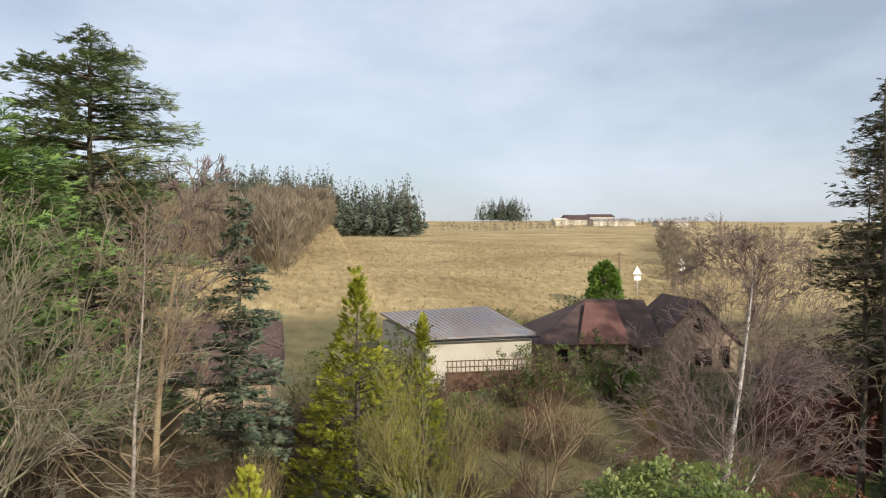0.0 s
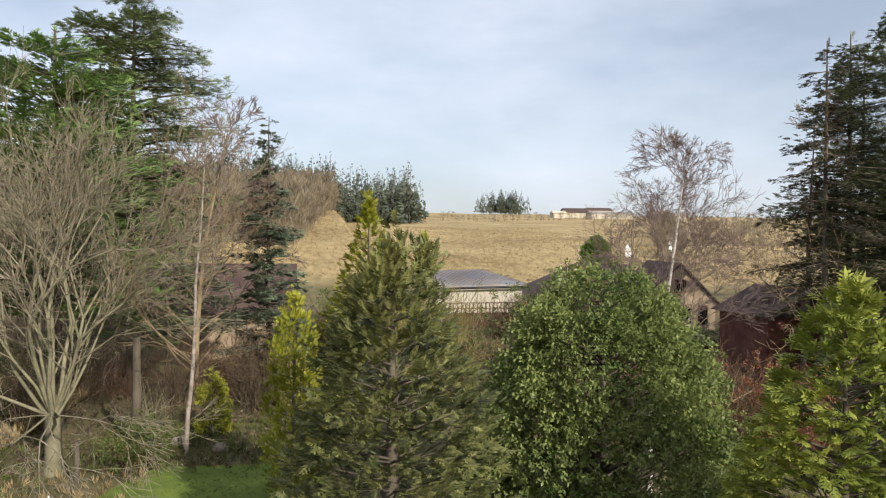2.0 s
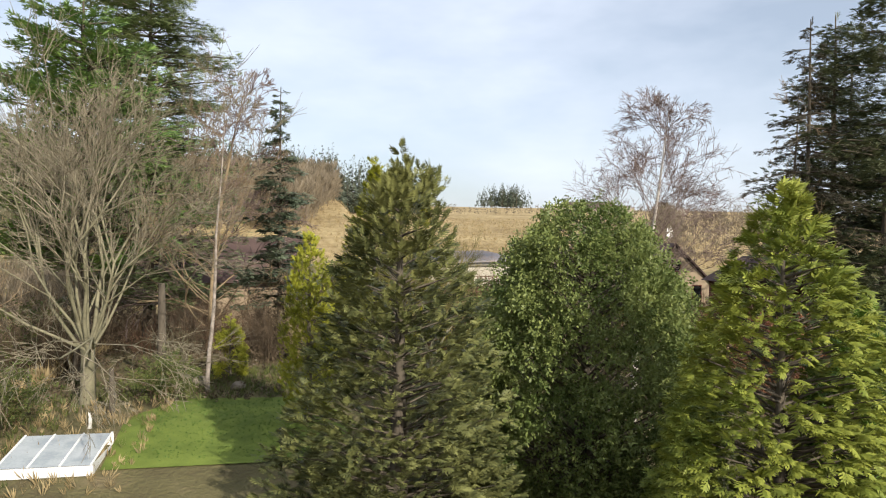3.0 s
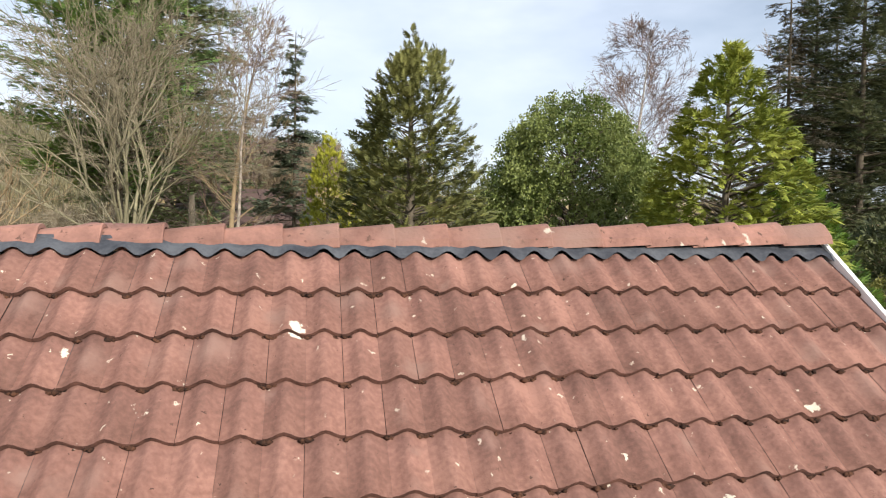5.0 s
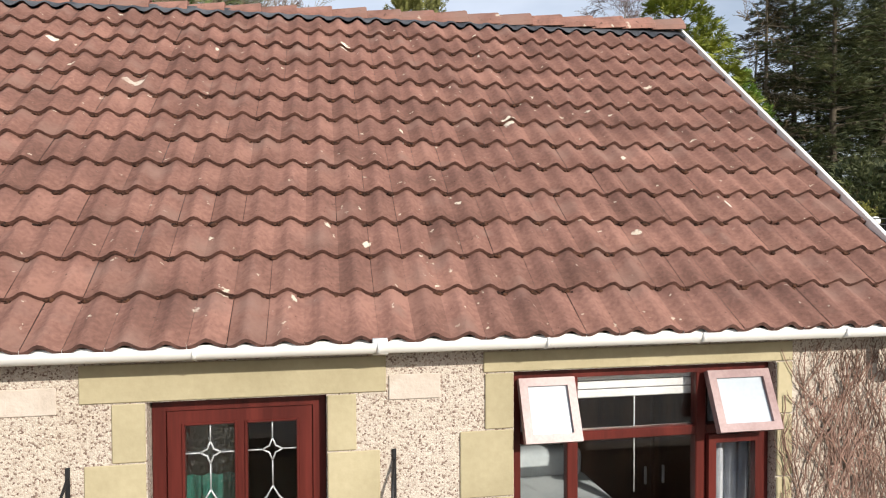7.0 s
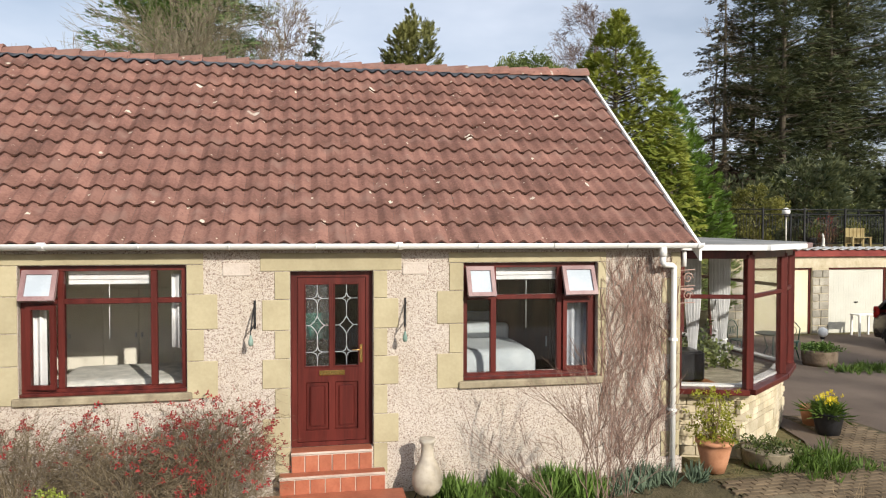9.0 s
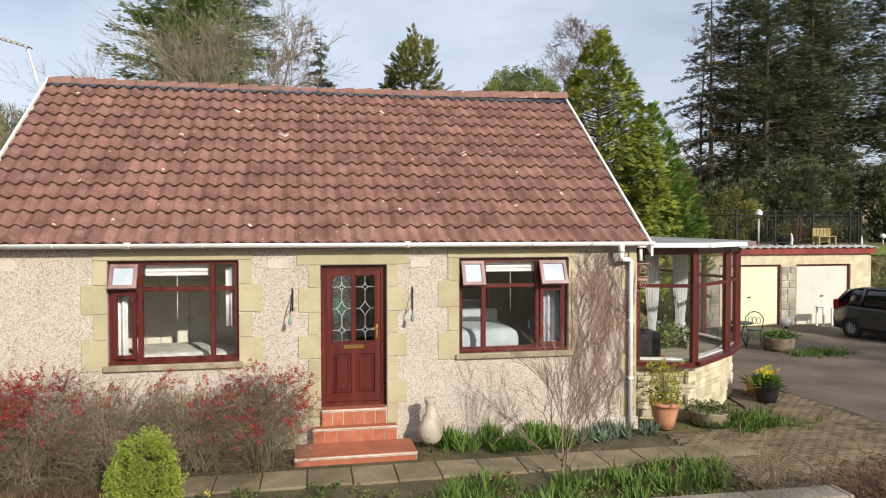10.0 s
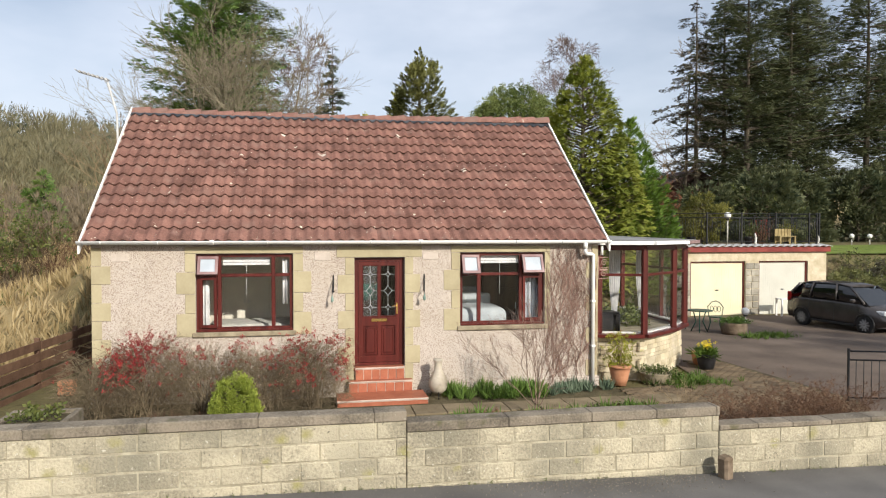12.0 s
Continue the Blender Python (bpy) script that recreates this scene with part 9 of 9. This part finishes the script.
def wood(name, pts, hgt, leafm, label, seed, kind="fir"):
    rng = np.random.default_rng(seed)
    P, D, S, segs = [], [], [], []
    for x, y in pts:
        z0 = gz(x, y)
        h_ = hgt * rng.uniform(0.7, 1.15)
        segs.append((x, y, z0 - 0.3, x + rng.normal() * 0.2, y, z0 + h_ * (0.95 if kind == "fir" else 0.6), 0.16 if kind == "fir" else 0.06, 0.03))
        n = 72 if kind == "fir" else 44
        if kind == "fir":
            u = rng.uniform(0.03, 1.0, n) ** 0.85
            r = h_ * 0.24 * (1 - u) + 0.15
            a = rng.uniform(0, 6.283, n)
            P.append(np.stack([x + np.cos(a) * r * 0.45, y + np.sin(a) * r * 0.45, z0 + u * h_], 1))
            D.append(np.stack([np.cos(a), np.sin(a), np.full(n, -0.25) + (u > 0.95) * 4.0], 1))
            S.append(r * 0.75 + 0.35)
        else:
            u = rng.uniform(0.08, 1.0, n)
            r = h_ * 0.26 * np.sqrt(np.maximum(0.12, 1 - ((u - 0.5) / 0.55) ** 2)) * 2 * rng.uniform(0.3, 1, n)
            a = rng.uniform(0, 6.283, n)
            P.append(np.stack([x + np.cos(a) * r * 0.5, y + np.sin(a) * r * 0.5, z0 + u * h_ * 0.82], 1))
            D.append(np.stack([np.cos(a) * 0.2, np.sin(a) * 0.2, np.full(n, 1.0)], 1) + rng.normal(size=(n, 3)) * 0.12)
            S.append(np.full(n, h_ * 0.20))
    P, D, S = np.concatenate(P), np.concatenate(D), np.concatenate(S)
    V, F = scatter("sprig" if kind == "fir" else "fine_twigs", P, D, S * rng.uniform(0.7, 1.2, len(S)), rng)
    tv_, tf_ = tubes(segs, 4)
    e = empty(name, (0, 0, 0), label, "woodland", kind="stuff")
    part("trunk", tri_mesh("trunk", tv_, tf_), M_BARK if kind == "fir" else M_BROWNTWIG, e)
    part("foliage", tri_mesh("foliage", V, F), leafm, e)
    return e


rf = random.Random(3)
# far foliage colours are lightened to carry the haze of distance
L_FARFIR = leaf_mat("far_hazed_fir", (0.062, 0.078, 0.056), (0.145, 0.165, 0.112))
L_FARBROWN = leaf_mat("far_hazed_bare_wood", (0.135, 0.108, 0.072), (0.265, 0.215, 0.145), trans=0.2)
L_FAROLIVE = leaf_mat("far_hazed_olive_wood", (0.120, 0.112, 0.062), (0.255, 0.230, 0.135), trans=0.2)
wood("fir_plantation", [(rf.uniform(-75, 0.168 * y + rf.uniform(-4, 0)), y) for y in [rf.uniform(222, 275) for k in range(340)]], 17.5, L_FARFIR, "dark fir plantation along the hill crest", 170)
wood("bare_woodland", [(0.115 * y - 12.5 - rf.uniform(0, 1) ** 1.3 * (20 + 0.3 * (y - 80)), y) for y in [rf.uniform(100, 205) for k in range(330)]], 10.0, L_FARBROWN, "leafless brown wood in front of the firs", 171, "bare")
wood("hill_woodland", [(rf.uniform(-150, -38), rf.uniform(95, 190)) for k in range(320)], 11, L_FAROLIVE, "leafless olive-brown hillside wood", 172, "bare")
wood("hill_firs", [(rf.uniform(-170, -40), rf.uniform(150, 215)) for k in range(140)], 12, L_FARFIR, "firs along the wooded hill", 173)
wood("skyline_clump", [(rf.gauss(139, 8), rf.gauss(478, 5)) for k in range(44)], 15, L_FARFIR, "dark clump of trees on the skyline", 174)
wood("hedgerow", [(0.525 * y + 1 + rf.uniform(0, 5), y) for y in [rf.uniform(88, 205) for k in range(110)]] + [(0.53 * y + rf.uniform(4, 60), y) for y in [rf.uniform(70, 200) for k in range(140)]], 5.0, L_FARBROWN, "leafless hedgerow and bushes along the lane", 175, "bare")
wood("skyline_hedge", [(60 + k * 2.2, 300 + k * 1.4 + rf.uniform(-4, 4)) for k in range(90)], 4.5, L_FARBROWN, "thin hedge along the far skyline", 176, "bare")
wood("west_woodland", [(-0.30 * y - 4 + rf.uniform(-22, 12), y) for y in [rf.uniform(62, 135) for k in range(200)]], 7.5, L_FAROLIVE, "leafless olive-brown wood on the near hillside", 178, "bare")
wood("west_thicket", [(rf.uniform(-34, -12), rf.uniform(40, 70)) for k in range(110)], 4.6, L_FARBROWN, "leafless thicket at the foot of the hill", 177, "bare")
for i, (px, py, ph) in enumerate(((22.5, 25.5, 3.6), (25.5, 24.5, 4.2), (29.0, 26.5, 4.6), (33.0, 25.5, 4.4), (37.0, 27.5, 5.0), (41.0, 27.0, 4.6))):
    clump_tree(px, py, ph, lambda u: 1.9 * math.sqrt(max(0, 1 - u ** 3)), L_PINE, "dark evergreen undergrowth beneath the pines", 180 + i, "sprig", 0.42, 90, 26, 0.5, 0.4, 0.08, category="bush", name="undergrowth_bush", group="undergrowth bushes")
lampp = empty("garden_lamp_post", (0.7, 17.2, gz(0.7, 17.2)), "short black garden lamp on a post beside the lawn", "lamp")
part("post", tube(bmesh.new(), [(0, 0, -0.1), (0, 0, 0.75)], 0.025, 6), M_BLACK, lampp)
part("lamp_head", lathe(bmesh.new(), [(0.0, 0.74), (0.09, 0.76), (0.11, 0.90), (0.0, 0.98)], 10), M_BLACK, lampp)
tufts("leaf_litter", lambda r, n: np.stack([r.uniform(-12, 9, n), r.uniform(22.5, 33, n)], 1), 2200, L_LARCH, 0.20, 190, "brown fallen leaves and dead stems under the garden trees", "leaf litter", kind="leaves")
tufts("rough_grass", lambda r, n: np.stack([np.concatenate([r.uniform(-13, -4.8, n // 2), r.uniform(-4.8, 5, n - n // 2)]), np.concatenate([r.uniform(13, 26, n // 2), r.uniform(22.8, 28, n - n // 2)])], 1), 2600, L_SHRUB, 0.22, 191, "rough yellow-green grass round the lawn", "grass")
tufts("dead_stems", lambda r, n: np.stack([r.uniform(-9, -2.5, n), r.uniform(16.5, 22.5, n)], 1), 520, L_DRY, 0.24, 192, "straw-coloured dead stems beside the lawn", "weeds")
# roadside tree opposite, whose shadow falls across the drive
ob = copy_thing(pine0, pose(22.8, -16.5, gz(22.8, -16.5), 0, 0, 40))
ob.scale = (0.80, 0.80, 0.88)
for i, (px, py, pr, lf) in enumerate(((20.7, 13.0, 0.7, 0), (22.0, 13.4, 0.85, 0), (23.6, 13.0, 0.9, 1), (25.2, 14.0, 1.0, 0), (22.8, 15.4, 0.9, 1), (24.8, 16.0, 1.1, 0), (21.2, 15.0, 0.8, 1), (26.8, 14.8, 1.0, 0), (24.2, 12.0, 0.7, 1), (26.2, 12.4, 0.9, 0), (28.4, 14.0, 1.1, 1))):
    clump_tree(px, py, pr * 1.5, lambda u: pr * math.sqrt(max(0, 1 - u ** 3)), (L_YEW, L_DARKLARCH)[lf], ("low dark green shrub on the bank", "low brown shrub on the bank")[lf], 210 + i, "leaves", 0.17, 46, 20, 0.26, 0.4, 0.04, category="bush", name="bank_shrub", group="bank shrubs")

# grit washed against the foot of the road wall
rg = np.random.default_rng(230)
GV, GF = [], []
for k in range(1400):
    gx_ = rg.uniform(-7.5, 8.4) if k < 350 else rg.normal() * 0.9 + 2.4
    gy_ = -4.97 - abs(rg.normal()) * (0.06 if k < 350 else 0.30)
    r = rg.uniform(0.004, 0.011)
    c = np.array([gx_, gy_, gz(gx_, gy_) + 0.012 + r * 0.4])
    i0 = len(GV)
    for d in ((1, 0, 0), (-1, 0, 0), (0, 1, 0), (0, -1, 0), (0, 0, 1), (0, 0, -1)):
        GV.append(c + np.array(d) * r * rg.uniform(0.6, 1.3))
    GF += [(i0 + a, i0 + b, i0 + d) for a, b, d in ((0, 2, 4), (2, 1, 4), (1, 3, 4), (3, 0, 4), (2, 0, 5), (1, 2, 5), (3, 1, 5), (0, 3, 5))]
tagged(part("gravel", tri_mesh("gravel", np.array(GV), np.array(GF)), mat("pale_grit", (0.13, 0.115, 0.09), (0.30, 0.27, 0.22), scale=30, rough=0.95, island_var=0.3)), "pale grit and gravel along the wall foot", "gravel", kind="stuff")
tufts("wall_foot_moss", lambda r, n: np.stack([r.uniform(-7.5, 8.5, n), -4.985 - np.abs(r.normal(size=n)) * 0.03], 1), 170, L_SHRUB, 0.035, 231, "moss and tiny weeds at the wall foot", "weeds", kind="leaves")

# ---------- roof tiles as pieces ----------
for c, k, m in tile_rows:
    if 1 <= c < 11 and 18 <= k < 48:
        t_ = part("tile", TILE_ME, None, roof)
        t_.matrix_basis = m
RIDGE_N = 27
RIDGE_STEP = (VR - VL) / RIDGE_N
for k in range(RIDGE_N):
    x = VL + k * RIDGE_STEP
    t_ = part("ridge_tile", RIDGE_ME, None, roof)
    up = float(np.interp(x, [-5.2, -3.0, -0.7, 0.8, 2.5, 4.5], [5.965, 5.935, 5.925, 5.95, 5.985, 6.03]))
    t_.matrix_basis = pose(x, RIDGE_Y + rt.uniform(-0.006, 0.006), up + rt.uniform(-0.006, 0.006), rt.uniform(-1.5, 1.5), rt.uniform(-2.6, -0.8), rt.uniform(-0.8, 0.8))
